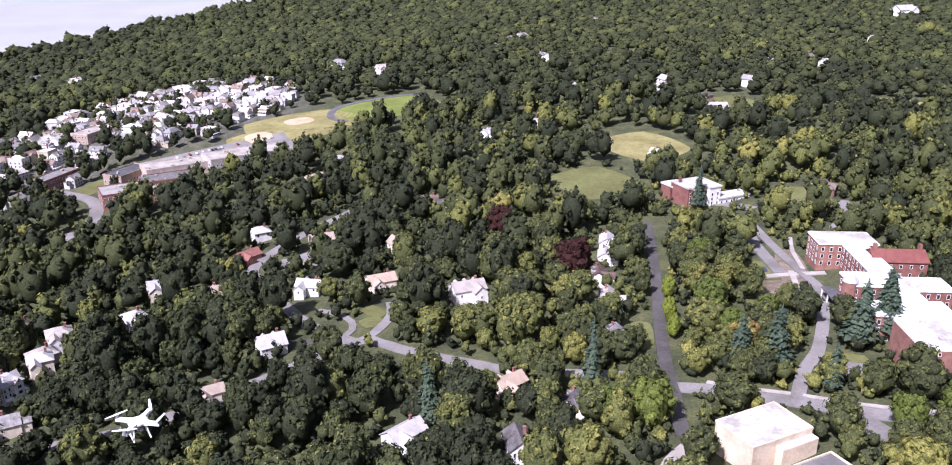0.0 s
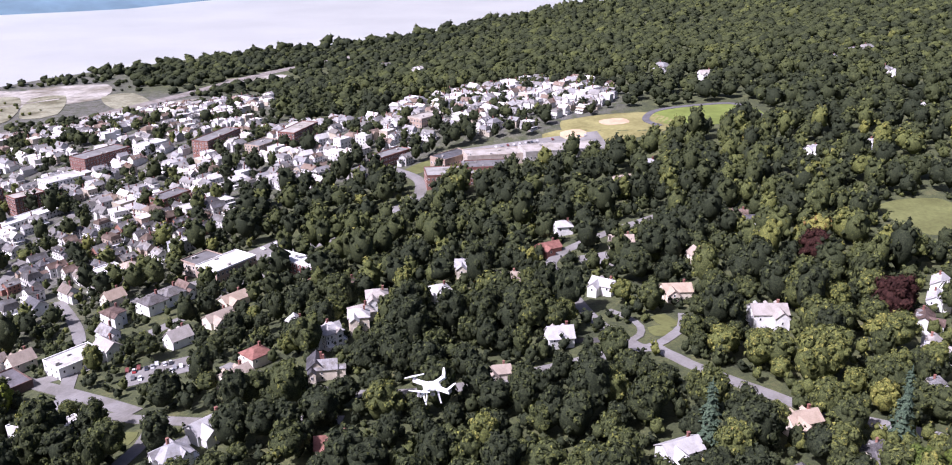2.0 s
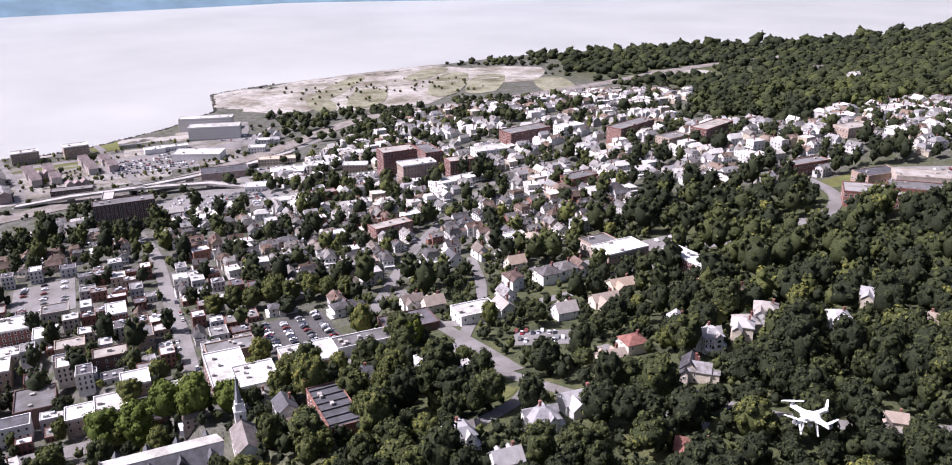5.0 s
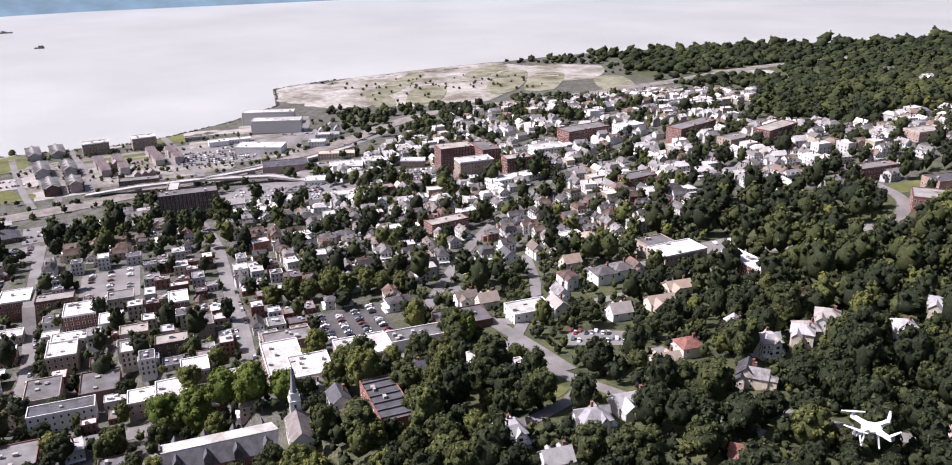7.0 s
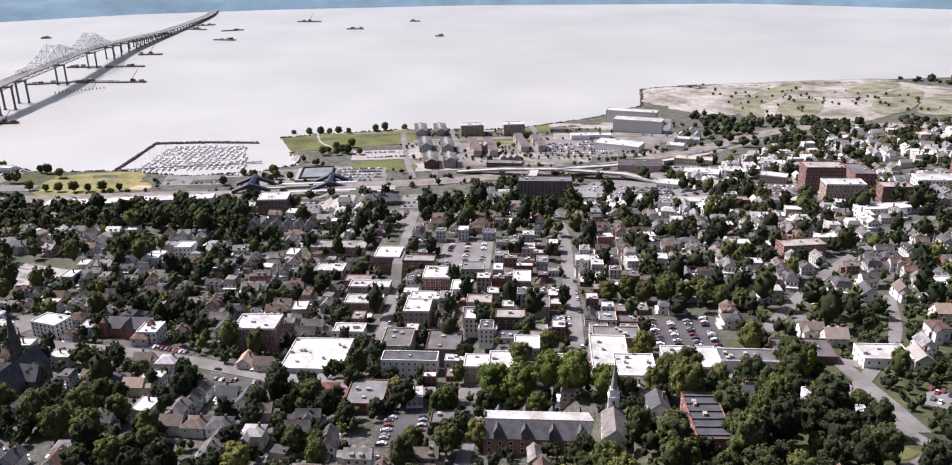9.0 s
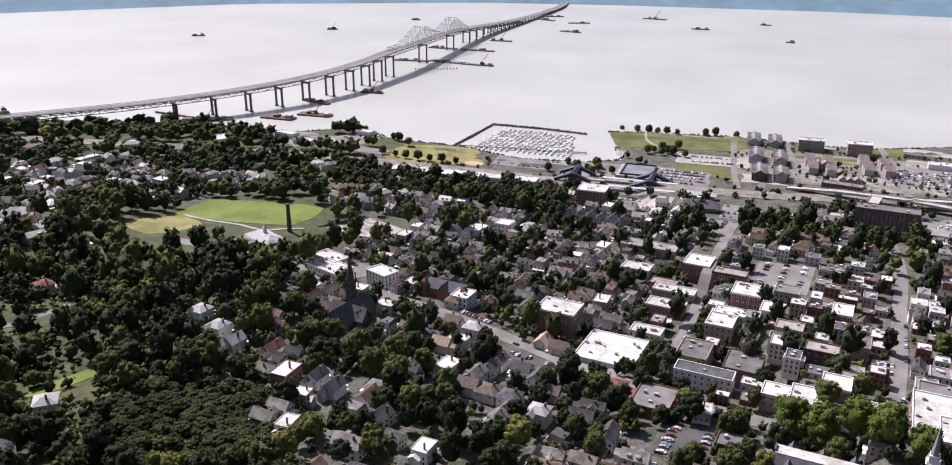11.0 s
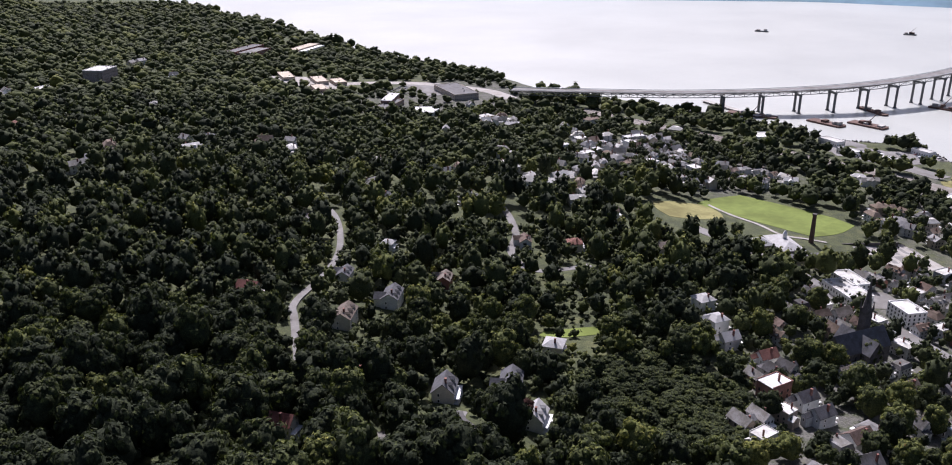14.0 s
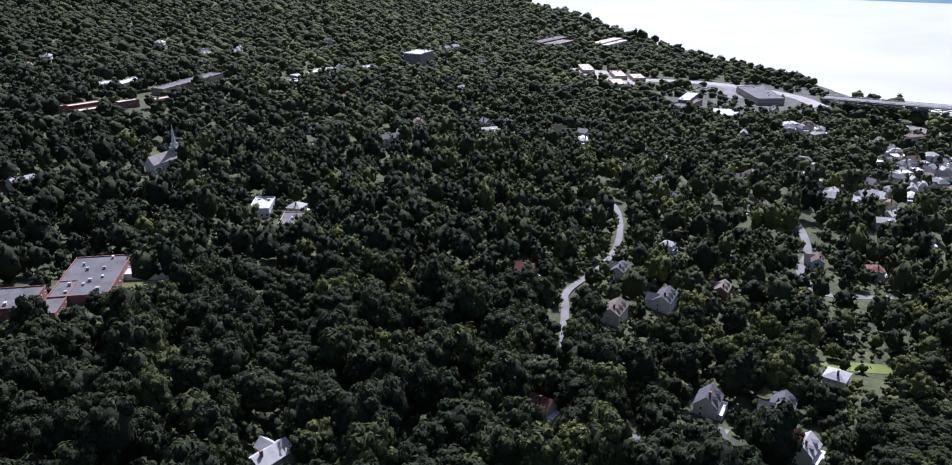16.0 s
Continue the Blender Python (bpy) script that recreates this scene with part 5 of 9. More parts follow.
for x, y, rot, k, lab, wl, rf in [(-307, 333, 64, "h", "cream gabled house among dark trees", CREAMW, TANR), (-322, 330, 64, "b", "pale house with crossing roofs", WHITE, TANR2), (-223, 388, 60, "e", "cream house with a broad tan roof", CREAMW, TANR), (-229, 418, 60, "e", "long low tan-roofed house by the street", CREAMW, TANR),
                                 (-353, 404, 64, "a", "white gabled town house beside dark trees", WHITE, SLATE), (-345, 424, 64, "d", "white house with a brown gable", WHITE, TANR2), (-326, 462, 64, "g", "cream square town house with porch", CREAMW, TANR), (-310, 419, 64, "h", "tan-roofed house with dormers", CREAMW, TANR), (-265, 347, 64, "a", "white gabled house beside the street", WHITE, PALEROOF)]:
    house(x, y, rot, k, lab, wall=wl, roof=rf, scale=1.05)
house(-231, 359, 60, "h", "white house with a steep roof", wall=WHITE, roof=PALEROOF, scale=1.2)
house(-277, 409, 64, "c", "white house with a grey roof", wall=WHITE, scale=1.2)
house(-273, 422, 64, "c", "white house with a grey roof", wall=WHITE, scale=1.2)
house(-270, 434, 64, "d", "white house with a grey roof", wall=WHITE, scale=1.2)
house(-290, 389, 64, "g", "white house with a grey roof", wall=WHITE, scale=1.10)
house(-278, 366, 64, "d", "white house with a grey roof", wall=WHITE, scale=1.2)
house(-160, 211, 60, "h", "house with a bright white roof", wall=WHITE, roof=PALEROOF, scale=0.95)
house(-266, 235, 66, "h", "pale house with a dark roof", wall=CREAMW, roof=SLATE)
house(-273, 196, 66, "a", "white church house with a grey gable", wall=WHITE, roof=SLATE)
house(-255, 192, 66, "e", "house with a brown-grey roof", wall=CREAMW, roof=TANR2, scale=0.9)
house(-421, 8, 64, "a", "town house with a pitched roof and porch", wall=WHITE, scale=0.95)
house(-411, 21, 154, "d", "town house with a pitched roof and porch", roof=SLATE, scale=0.95)
house(-402, 29, 64, "a", "town house with a pitched roof and porch", wall=WHITE, roof=SLATE, scale=0.95)
house(-383, -8, 154, "d", "town house with a pitched roof and porch", roof=TANR2, scale=0.95)
house(-378, 2, 64, "c", "town house with a pitched roof and porch", roof=TANR2, scale=0.95)
house(-373, 13, 64, "c", "town house with a pitched roof and porch", roof=SLATE, scale=0.95)
house(-461, 36, 64, "a", "town house with a pitched roof and porch", wall=CREAMW, roof=TANR, scale=0.95)
house(-451, 45, 154, "d", "town house with a pitched roof and porch", wall=CREAMW, roof=TANR2, scale=0.95)
house(-481, -20, 154, "d", "town house with a pitched roof and porch", wall=CREAMW, roof=TANR2, scale=0.95)
house(-473, -7, 64, "c", "town house with a pitched roof and porch", roof=PALEROOF, scale=0.95)
house(-525, 29, 64, "a", "town house with a pitched roof and porch", roof=SLATE, scale=0.95)
house(-355, 27, 64, "g", "town house with a pitched roof and porch", wall=CREAMW, roof=PALEROOF, scale=0.95)
house(-439, -25, 154, "d", "town house with a pitched roof and porch", wall=CREAMW, roof=TANR, scale=0.95)
house(-523, -21, 64, "c", "town house with a pitched roof and porch", scale=0.95)
house(-384, 35, 154, "d", "town house with a pitched roof and porch", roof=TANR2, scale=0.95)
house(-436, -155, 60, "g", "white villa with a hipped roof", wall=WHITE, roof=PALEROOF)
house(-462, -174, 60, "c", "white house with a pale roof", wall=WHITE, roof=PALEROOF)
house(-422, -142, 60, "d", "house with pale gables", roof=PALEROOF)
house(-418, -119, 60, "d", "white house with a dark red roof", wall=WHITE, roof=REDR2, scale=0.9)
house(-384, -88, 64, "d", "white house with a grey roof", wall=WHITE)
house(-373, -77, 64, "d", "grey house with a slate roof", roof=SLATE)
house(-363, -58, 64, "a", "white house with a grey roof", wall=WHITE)
house(-434, -51, 64, "d", "stone-coloured house with gables", wall=CREAMW, roof=TANR2, scale=1.1)
house(-345, -210, 20, "c", "cream house with a pale roof", wall=CREAMW, roof=PALEROOF)
house(-551, -233, 40, "e", "low house with an orange-tan roof", wall=CREAMW, roof=TANR, scale=1.3)
house(-385, -319, 30, "b", "brown house among trees", wall=REDW, roof=TANR2, scale=0.9)
house(-406, -388, 20, "c", "white house among trees", wall=WHITE, roof=PALEROOF, scale=0.8)
house(-489, -326, 40, "b", "house beside the road", scale=0.9)
house(-292, -315, 30, "f", "tan-roofed house with gables", wall=CREAMW, roof=TANR2, scale=0.95)
house(-335, -319, 30, "f", "dark-roofed timbered house among green trees", roof=SLATE)
house(-261, -265, 30, "b", "house with a red-brown roof", wall=CREAMW, roof=REDR2, scale=0.9)
house(-264, -220, 30, "h", "dark-roofed house beside a drive", wall=CREAMW, roof=SLATE, scale=1.1)
house(-290, -200, 30, "f", "dark-roofed house with a pale terrace", roof=SLATE)
house(-338, -362, 30, "b", "house with a slate roof", roof=SLATE, scale=0.9)
house(-274, -375, 20, "a", "small house with a red roof", wall=CREAMW, roof=REDR2, scale=0.7)
house(-491, -469, 20, "g", "grey turreted house above the trees", wall=WHITE, roof=SLATE, scale=1.1)
house(-402, -465, 20, "e", "white house beside the road", wall=WHITE, roof=PALEROOF, scale=0.8)
house(-73, -255, 20, "e", "house with a pale roof", roof=PALEROOF)
house(-188, -245, 20, "d", "house with a red roof", wall=CREAMW, roof=REDR2, scale=0.8)
house(-513, -741, 20, "g", "large timbered house above the trees", wall=CREAMW, roof=SLATE, scale=1.3)
house(-193, -538, 40, "c", "pale-roofed house in the woods", wall=CREAMW, roof=PALEROOF, scale=1.2)
house(316, 472, 40, "f", "long house with a red-brown roof beside the drive", wall=BROWN, roof=TANR2, scale=1.1)
house(345, 694, 30, "f", "large white house above the trees", wall=WHITE, roof=PALEROOF)
house(-35, -666, 20, "f", "white house at the wood edge", wall=WHITE, roof=PALEROOF)
house(-511, -296, 40, "c", "house with a red roof", wall=CREAMW, roof=REDR2, scale=0.9)
house(-270, -173, 20, "h", "house with a pale roof", roof=PALEROOF)
house(-393, -616, 20, "c", "grey-roofed house among dark green trees")
house(-402, -936, 20, "e", "house with a red roof among trees", wall=CREAMW, roof=REDR2, scale=1.2)
house(-309, -793, 20, "b", "grey-roofed house among dark green trees", roof=SLATE, scale=1.2)


# ---- large villas with gables on every side ----
VILLAROOF = surface("weathered_grey_shingle", [(0.40, 0.39, 0.39), (0.33, 0.325, 0.33)], 0.85, 1.2, 0.35, spread=0.25)


def villa(x, y, rot, w, d, h, label, roof, flat):
    zs = low_ground(x, y, w, d, rot)
    ob = root("villa", x, y, rot, label, "house", "villas among the trees", z=sum(zs) / len(zs) + 0.3)
    take_box(x, y, w + 3, d + 3, rot, 1.0)
    k = 1 - 11 / math.hypot(x, y)
    take_box(x * k, y * k, w, d, rot, 0)
    x0, x1, y0, y1 = -w / 2, w / 2, -d / 2, d / 2
    bm = bmesh.new()
    box(bm, x0, x1, y0, y1, -5, h)
    part("wall", bm, WHITE, ob)
    bm = bmesh.new()
    hip_roof(bm, x0, x1, y0, y1, h, 3.4, over=0.7, thick=0.3, flat=flat)
    part("roof", bm, roof, ob)
    bm = bmesh.new()
    for a, b, c, e in ((x0 - 0.12, x1 + 0.12, y0 - 0.12, y0), (x0 - 0.12, x1 + 0.12, y1, y1 + 0.12), (x0 - 0.12, x0, y0, y1), (x1, x1 + 0.12, y0, y1)):
        for z in (2.9, 5.8):
            box(bm, a, b, c, e, z, z + 0.22)
    part("string_course", bm, GREYPLASTIC, ob, "grey-painted board between the storeys")
    for side in range(4):                            # a bay with its own gable on each side
        half, long = (d / 2, w) if side % 2 == 0 else (w / 2, d)
        off = long * (0.2 if side in (0, 1) else -0.2)
        bw, out = 3.6, 1.5
        turn = pose(0, 0, 0, 0, 0, 90 * side)
        bm = bmesh.new()
        box(bm, off - bw / 2, off + bw / 2, -half - out, -half + 0.2, -5, h)
        gable_ends(bm, off - bw / 2, off + bw / 2, -half - out, -half + 1.8, h, 2.3, "y")
        bmesh.ops.transform(bm, matrix=turn, verts=bm.verts[:])
        bay = part("bay", bm, WHITE, ob)
        bm = bmesh.new()
        gable_roof(bm, off - bw / 2, off + bw / 2, -half - out, -half + 2.4, h, 2.3, 0.4, 0.22, along="y")
        bmesh.ops.transform(bm, matrix=turn, verts=bm.verts[:])
        part("gable_roof", bm, roof, bay)
        def pane(u, v, z, ww=1.1, hh=1.75):
            q = turn @ Vector((u, v, z))
            window(ob, q.x, q.y, q.z, side, ww, hh)
        for z in (0.9, 3.8, 6.4)[:3 if h > 8 else 2]:
            pane(off, -half - out - 0.02, z, 2.0)
            pane(-off, -half - 0.02, z)
            if z > 1:
                pane(-off - math.copysign(2.1, off), -half - 0.02, z)
        pane(off, -half - out - 0.02, h + 0.3, 0.9, 1.1)
    for side in (0, 1):                              # verandas with posts and railings
        half, long = (d / 2, w) if side == 0 else (w / 2, d)
        turn = pose(0, 0, 0, 0, 0, 90 * side)
        e0, e1 = -long / 2 + 0.2, long * 0.2 - 2.0
        pieces = [("veranda", (e0, e1, -half - 2.3, -half - 0.02, -4, 0.4)), ("balcony", (e0, e1, -half - 2.4, -half - 0.02, 2.95, 3.2)),
                  ("railing", (e0, e1, -half - 2.3, -half - 2.2, 1.2, 1.3)), ("railing", (e0, e1, -half - 2.3, -half - 2.2, 4.05, 4.15))]
        for i in range(4):
            u = e0 + 0.2 + (e1 - e0 - 0.4) * i / 3
            pieces += [("post", (u - 0.1, u + 0.1, -half - 2.3, -half - 2.1, 0.4, 2.95)), ("baluster", (u - 0.06, u + 0.06, -half - 2.3, -half - 2.15, 3.2, 4.05))]
        for name, size in pieces:
            bm = bmesh.new()
            box(bm, *size)
            bmesh.ops.transform(bm, matrix=turn, verts=bm.verts[:])
            part(name, bm, WHITE, ob)
    bm = bmesh.new()
    box(bm, -0.5, 0.5, d * 0.18, d * 0.18 + 0.9, h + 1, h + 5.0)
    box(bm, -0.6, 0.6, d * 0.18 - 0.1, d * 0.18 + 1.0, h + 4.8, h + 5.1)
    part("chimney", bm, BRICK, ob, "brick chimney")


villa(-184, 212, 63, 10.5, 10.0, 8.8, "tall white villa with gables and a flat-topped grey roof", PALEROOF, 0.45)
villa(-166, 243, 58, 12.0, 10.5, 6.4, "grey-roofed white villa with verandas and balconies", VILLAROOF, 0.1)
villa(-142, 350, 52, 9.5, 9.0, 9.0, "tall white villa with a pale gabled roof", PALEROOF, 0.3)

# ---- churches, college, halls ----
def white_church(x, y, rot, w, d, eaves, rise, tower, spire, label, roof_mat, base=4.6, tip=None):
    ob = root("church", x, y, rot, label, "church", z=land(x, y))
    take_box(x, y, w, d, rot, 2)
    bm = bmesh.new()
    box(bm, -w / 2, w / 2, -d / 2, d / 2, -4, eaves)
    gable_ends(bm, -w / 2, w / 2, -d / 2, d / 2, eaves, rise, "x")
    part("nave", bm, WHITE, ob, "white-painted nave")
    bm = bmesh.new()
    gable_roof(bm, -w / 2, w / 2, -d / 2, d / 2, eaves, rise, 0.5, 0.3, "x")
    part("roof", bm, roof_mat, ob)
    tx = -w / 2 - base / 2 + 0.5
    bm = bmesh.new()
    box(bm, tx - base / 2, tx + base / 2, -base / 2, base / 2, -4, tower)
    box(bm, tx - base / 2 - 0.3, tx + base / 2 + 0.3, -base / 2 - 0.3, base / 2 + 0.3, tower, tower + 0.5)
    box(bm, tx - base * 0.38, tx + base * 0.38, -base * 0.38, base * 0.38, tower + 0.5, tower + 4)
    for sx in (-1, 1):
        for sy in (-1, 1):
            cone(bm, tx + sx * base * 0.45, sy * base * 0.45, tower + 0.5, tower + 3.2, 0.35, 0, 4)
    st = part("tower", bm, WHITE, ob, "white belfry tower")
    bm = bmesh.new()
    cone(bm, tx, 0, tower + 4, tower + 4 + spire, base * 0.36, 0, 8)
    part("spire", bm, tip or STEEPLE_TOP, st)
    for i in range(4):
        for s, y_ in ((0, -d / 2 - 0.02), (2, d / 2 + 0.02)):
            window(ob, -w / 2 + w * (i + 0.5) / 4, y_, 2.0, s, 1.1, 3.0)
    for s in (0, 1, 2, 3):
        a = radians(90 * s - 90)
        window(ob, tx + math.cos(a) * (base / 2 + 0.02), math.sin(a) * (base / 2 + 0.02), tower - 3, s, 1.2, 2.0)
    return ob


STEEPLE_TOP = surface("grey_spire_shingle", [(0.30, 0.31, 0.33)], 0.7, 2.0, 0.4)
white_church(-264, 168, 332, 20, 10, 4.5, 4.2, 12, 13, "white church with a slender grey spire and brown-grey roof", surface("brown_slate", [(0.24, 0.215, 0.20)], 0.85, 2.0, 0.3, spread=0.3))
white_church(-139, -698, 30, 26, 10, 8, 6, 15, 17, "white steepled church standing in the woods", PALEROOF, tip=WHITE, base=5.5)


def stone_church():
    ob = root("church", -468, -84, 150, "dark stone church with a tall tower and slate roofs", "church")
    take_box(-468, -84, 52, 24, 150, 2)
    bm = bmesh.new()
    box(bm, -18, 18, -7, 7, -5, 9)
    gable_ends(bm, -18, 18, -7, 7, 9, 9, "x")
    box(bm, -4, 6, -13, 13, -5, 9)
    gable_ends(bm, -4, 6, -13, 13, 9, 7, "y")
    part("nave", bm, STONE, ob)
    bm = bmesh.new()
    gable_roof(bm, -18, 18, -7, 7, 9, 9, 0.5, 0.3, "x")
    gable_roof(bm, -4, 6, -13, 13, 9, 7, 0.5, 0.3, "y")
    part("roof", bm, SLATE, ob, "dark slate roof")
    bm = bmesh.new()
    box(bm, 12.6, 17.4, 7.9, 12.7, -5, 25)
    box(bm, 12.3, 17.7, 7.6, 13.0, -5, 6)
    for sx in (12.6, 17.4):
        for sy in (7.9, 12.7):
            cone(bm, sx, sy, 24, 30, 0.7, 0, 4)
    tw = part("tower", bm, STONE, ob)
    bm = bmesh.new()
    cone(bm, 15, 10.3, 25, 43.5, 2.5, 0.15, 8)
    part("spire", bm, STONE, tw)
    bm = bmesh.new()
    box(bm, -14, -4, -17, -8, -5, 4.2)
    part("porch", bm, CONCRETE, ob, "pale flat-roofed vestry")
    for i in range(5):
        window(ob, -14 + 6.5 * i, 7.02, 3, 2, 1.2, 3.6, STONE)
        window(ob, -14 + 6.5 * i, -7.02, 3, 0, 1.2, 3.6, STONE)


stone_church()


def slate_hall():
    """The long school with stepped gables and a lead flat along the ridge."""
    ob = root("school", -296, 148, 64, "long brick school with slate slopes, dormers and stepped gables", "school", z=43)
    take_box(-296, 148, 50, 22, 64, 2)
    w, d, h = 50, 19, 8.5
    bm = bmesh.new()
    box(bm, -w / 2, w / 2, -d / 2, d / 2, -6, h)
    part("wall", bm, BRICK, ob)
    bm = bmesh.new()
    hi, fl = h + 6.0, 3.4
    for s in (-1, 1):
        v = [bm.verts.new(p) for p in ((-w / 2, s * (d / 2 + 0.5), h - 0.2), (w / 2, s * (d / 2 + 0.5), h - 0.2), (w / 2, s * fl, hi), (-w / 2, s * fl, hi), (-w / 2, s * fl, h - 0.2), (w / 2, s * fl, h - 0.2))]
        for q in ((0, 1, 2, 3), (3, 2, 5, 4), (0, 4, 5, 1), (0, 3, 4), (1, 5, 2)):
            bm.faces.new([v[i] for i in q])
    part("roof_slope", bm, SLATE, ob, "grey slate slopes")
    bm = bmesh.new()
    box(bm, -w / 2 + 0.2, w / 2 - 0.2, -fl, fl, hi - 0.4, hi + 0.25)
    part("roof_flat", bm, MEMBRANE, ob, "pale flat along the ridge")
    for sx in (-1, 1):
        bm = bmesh.new()
        for k in range(5):
            hw = d / 2 + 0.6 - k * 1.9
            box(bm, sx * w / 2 - 0.4, sx * w / 2 + 0.4, -hw, hw, h + 1.9 * k - 2.2, h + 1.9 * (k + 1) - 2.2)
        part("stepped_gable", bm, STONE, ob)
    for i in range(4):
        for s in (-1, 1):
            x = -w / 2 + w * (i + 0.5) / 4
            bm = bmesh.new()
            box(bm, x - 1.6, x + 1.6, s * (d / 2 - 3.4), s * (d / 2 + 0.3), h - 0.5, h + 3.0)
            gable_ends(bm, x - 1.6, x + 1.6, s * d / 2 - 2, s * (d / 2 + 0.3), h + 3.0, 2.6, "y")
            dm = part("dormer", bm, STONE, ob)
            bm = bmesh.new()
            gable_roof(bm, x - 1.6, x + 1.6, min(s * (d / 2 - 4.5), s * (d / 2 + 0.2)), max(s * (d / 2 - 4.5), s * (d / 2 + 0.2)), h + 3.0, 2.6, 0.15, 0.2, "y")
            part("dormer_roof", bm, SLATE, dm)
    for i in range(10):
        for s, y in ((0, -d / 2 - 0.02), (2, d / 2 + 0.02)):
            for z in (1, 4.6):
                window(ob, -w / 2 + w * (i + 0.5) / 10, y, z, s, 1.7, 2.2)


slate_hall()


def college():
    """Brick ranges along a spine, under white flat roofs."""
    rot = 77.0
    ob = root("college", 254, 310, rot, "red-brick college with white trim and white flat roofs", "college", z=101.5)
    ranges = [(58, 3, 17, 30, 13, 0.0), (14, 0, 71, 12, 12.4, 0.06), (4, 13, 15, 16, 13, 0.1), (-27, 6, 14, 34, 13, 0.0), (0, -14, 14, 18, 12.7, 0.12)]
    for cx, cy, w, d, h, lift in ranges:
        bm = bmesh.new()
        box(bm, cx - w / 2, cx + w / 2, cy - d / 2, cy + d / 2, -6, h)
        rg = part("wing", bm, BRICK, ob)
        bm = bmesh.new()
        box(bm, cx - w / 2 - 0.4, cx + w / 2 + 0.4, cy - d / 2 - 0.4, cy + d / 2 + 0.4, h - 0.8, h + 0.02 + lift)
        part("cornice", bm, WHITE, rg, "white cornice")
        bm = bmesh.new()
        box(bm, cx - w / 2, cx + w / 2, cy - d / 2, cy + d / 2, h + 0.03 + lift, h + 0.4 + lift)
        part("roof", bm, MEMBRANE, rg, "white flat roof")
        for f in range(3):
            z = 0.9 + 3.8 * f
            n = max(2, round(w / 4.4))
            for i in range(n):
                window(rg, cx - w / 2 + w * (i + 0.5) / n, cy + d / 2 + 0.02, z, 2, 1.6, 2.3)
            n = max(3, round(d / 4.4))
            for i in range(n):
                window(rg, cx - w / 2 - 0.02, cy - d / 2 + d * (i + 0.5) / n, z, 3, 1.6, 2.3)
    take_box(254, 310, 128, 40, rot, 2)
    bm = bmesh.new()
    cone(bm, -1, 21, -6, 14, 3.4, 3.4, 10)
    tw = part("turret", bm, BRICK, ob)
    bm = bmesh.new()
    cone(bm, -1, 21, 14, 19, 3.9, 0, 10)
    part("turret_roof", bm, PALEROOF, tw, "conical grey roof")
    bm = bmesh.new()
    box(bm, -8, 16, 21, 27, 3.0, 3.5)
    part("veranda", bm, SLATE, ob, "grey veranda roof")
    for px in (-7.5, 0, 8, 15.5):
        bm = bmesh.new()
        box(bm, px - 0.25, px + 0.25, 26.3, 26.8, -4, 3.0)
        part("post", bm, WHITE, ob, "white veranda post")
    red = root("college_hall", 277, 342, rot, "brick hall with a bright red hipped roof and two chimneys", "building", z=103)
    bm = bmesh.new()
    box(bm, -7, 7, -13, 13, -6, 10)
    gable_ends(bm, -7, 7, -13, 13, 10, 4.0, "y")
    part("wall", bm, BRICK, red)
    bm = bmesh.new()
    gable_roof(bm, -7, 7, -13, 13, 10, 4.0, 0.6, 0.3, "y")
    part("roof", bm, RED_TIN, red, "red metal roof")
    for cy in (-11, 11):
        bm = bmesh.new()
        box(bm, -1, 1, cy - 0.7, cy + 0.7, 9, 17)
        part("chimney", bm, BRICK, red)
    for i in range(5):
        for z in (2, 6.5):
            window(red, -7.02, -10 + 5 * i, z, 3, 1.4, 2.0)
    block(240, 253, rot, 26, 40, 14.5, "plain red-brick residence block with a white flat roof", BRICK, MEMBRANE, floors=4, bays=(0, 3), units=4)


RED_TIN = surface("red_metal_roof", [(0.20, 0.075, 0.062)], 0.7, 1.0, 0.2)
college()


def great_hall():
    ob = root("hall", 143, 224, 16, "windowless cream hall with a bright white roof", "hall", z=97)
    take_box(141, 222, 36, 32, 16, 2)
    bm = bmesh.new()
    box(bm, -13.5, 13.5, -9, 9, -5, 10.5)
    box(bm, -3, 13.5, -12, -9, -5, 8.5)
    bmesh.ops.bevel(bm, geom=bm.edges[:], offset=0.12, segments=1, affect="EDGES")
    part("wall", bm, CREAM, ob, "cream rendered wall")
    bm = bmesh.new()
    box(bm, -13.3, 13.3, -8.8, 8.8, 10.504, 10.8)
    box(bm, -2.8, 13.3, -11.8, -9.1, 8.504, 8.7)
    part("roof", bm, MEMBRANE, ob, "bright white roof membrane")
    bm = bmesh.new()
    for a in ((-13.6, 13.6, -9.1, -8.7), (-13.6, 13.6, 8.7, 9.1), (-13.6, -13.2, -8.7, 8.7), (13.2, 13.6, -8.7, 8.7)):
        box(bm, *a, 10.2, 11.1)
    part("parapet", bm, CREAM, ob)
    block(148, 197, 16, 30, 18, 5, "low grey-roofed annexe with roof plant below the cream hall", CREAM, GRAVEL, floors=1, bays=(6, 3), units=7)


great_hall()


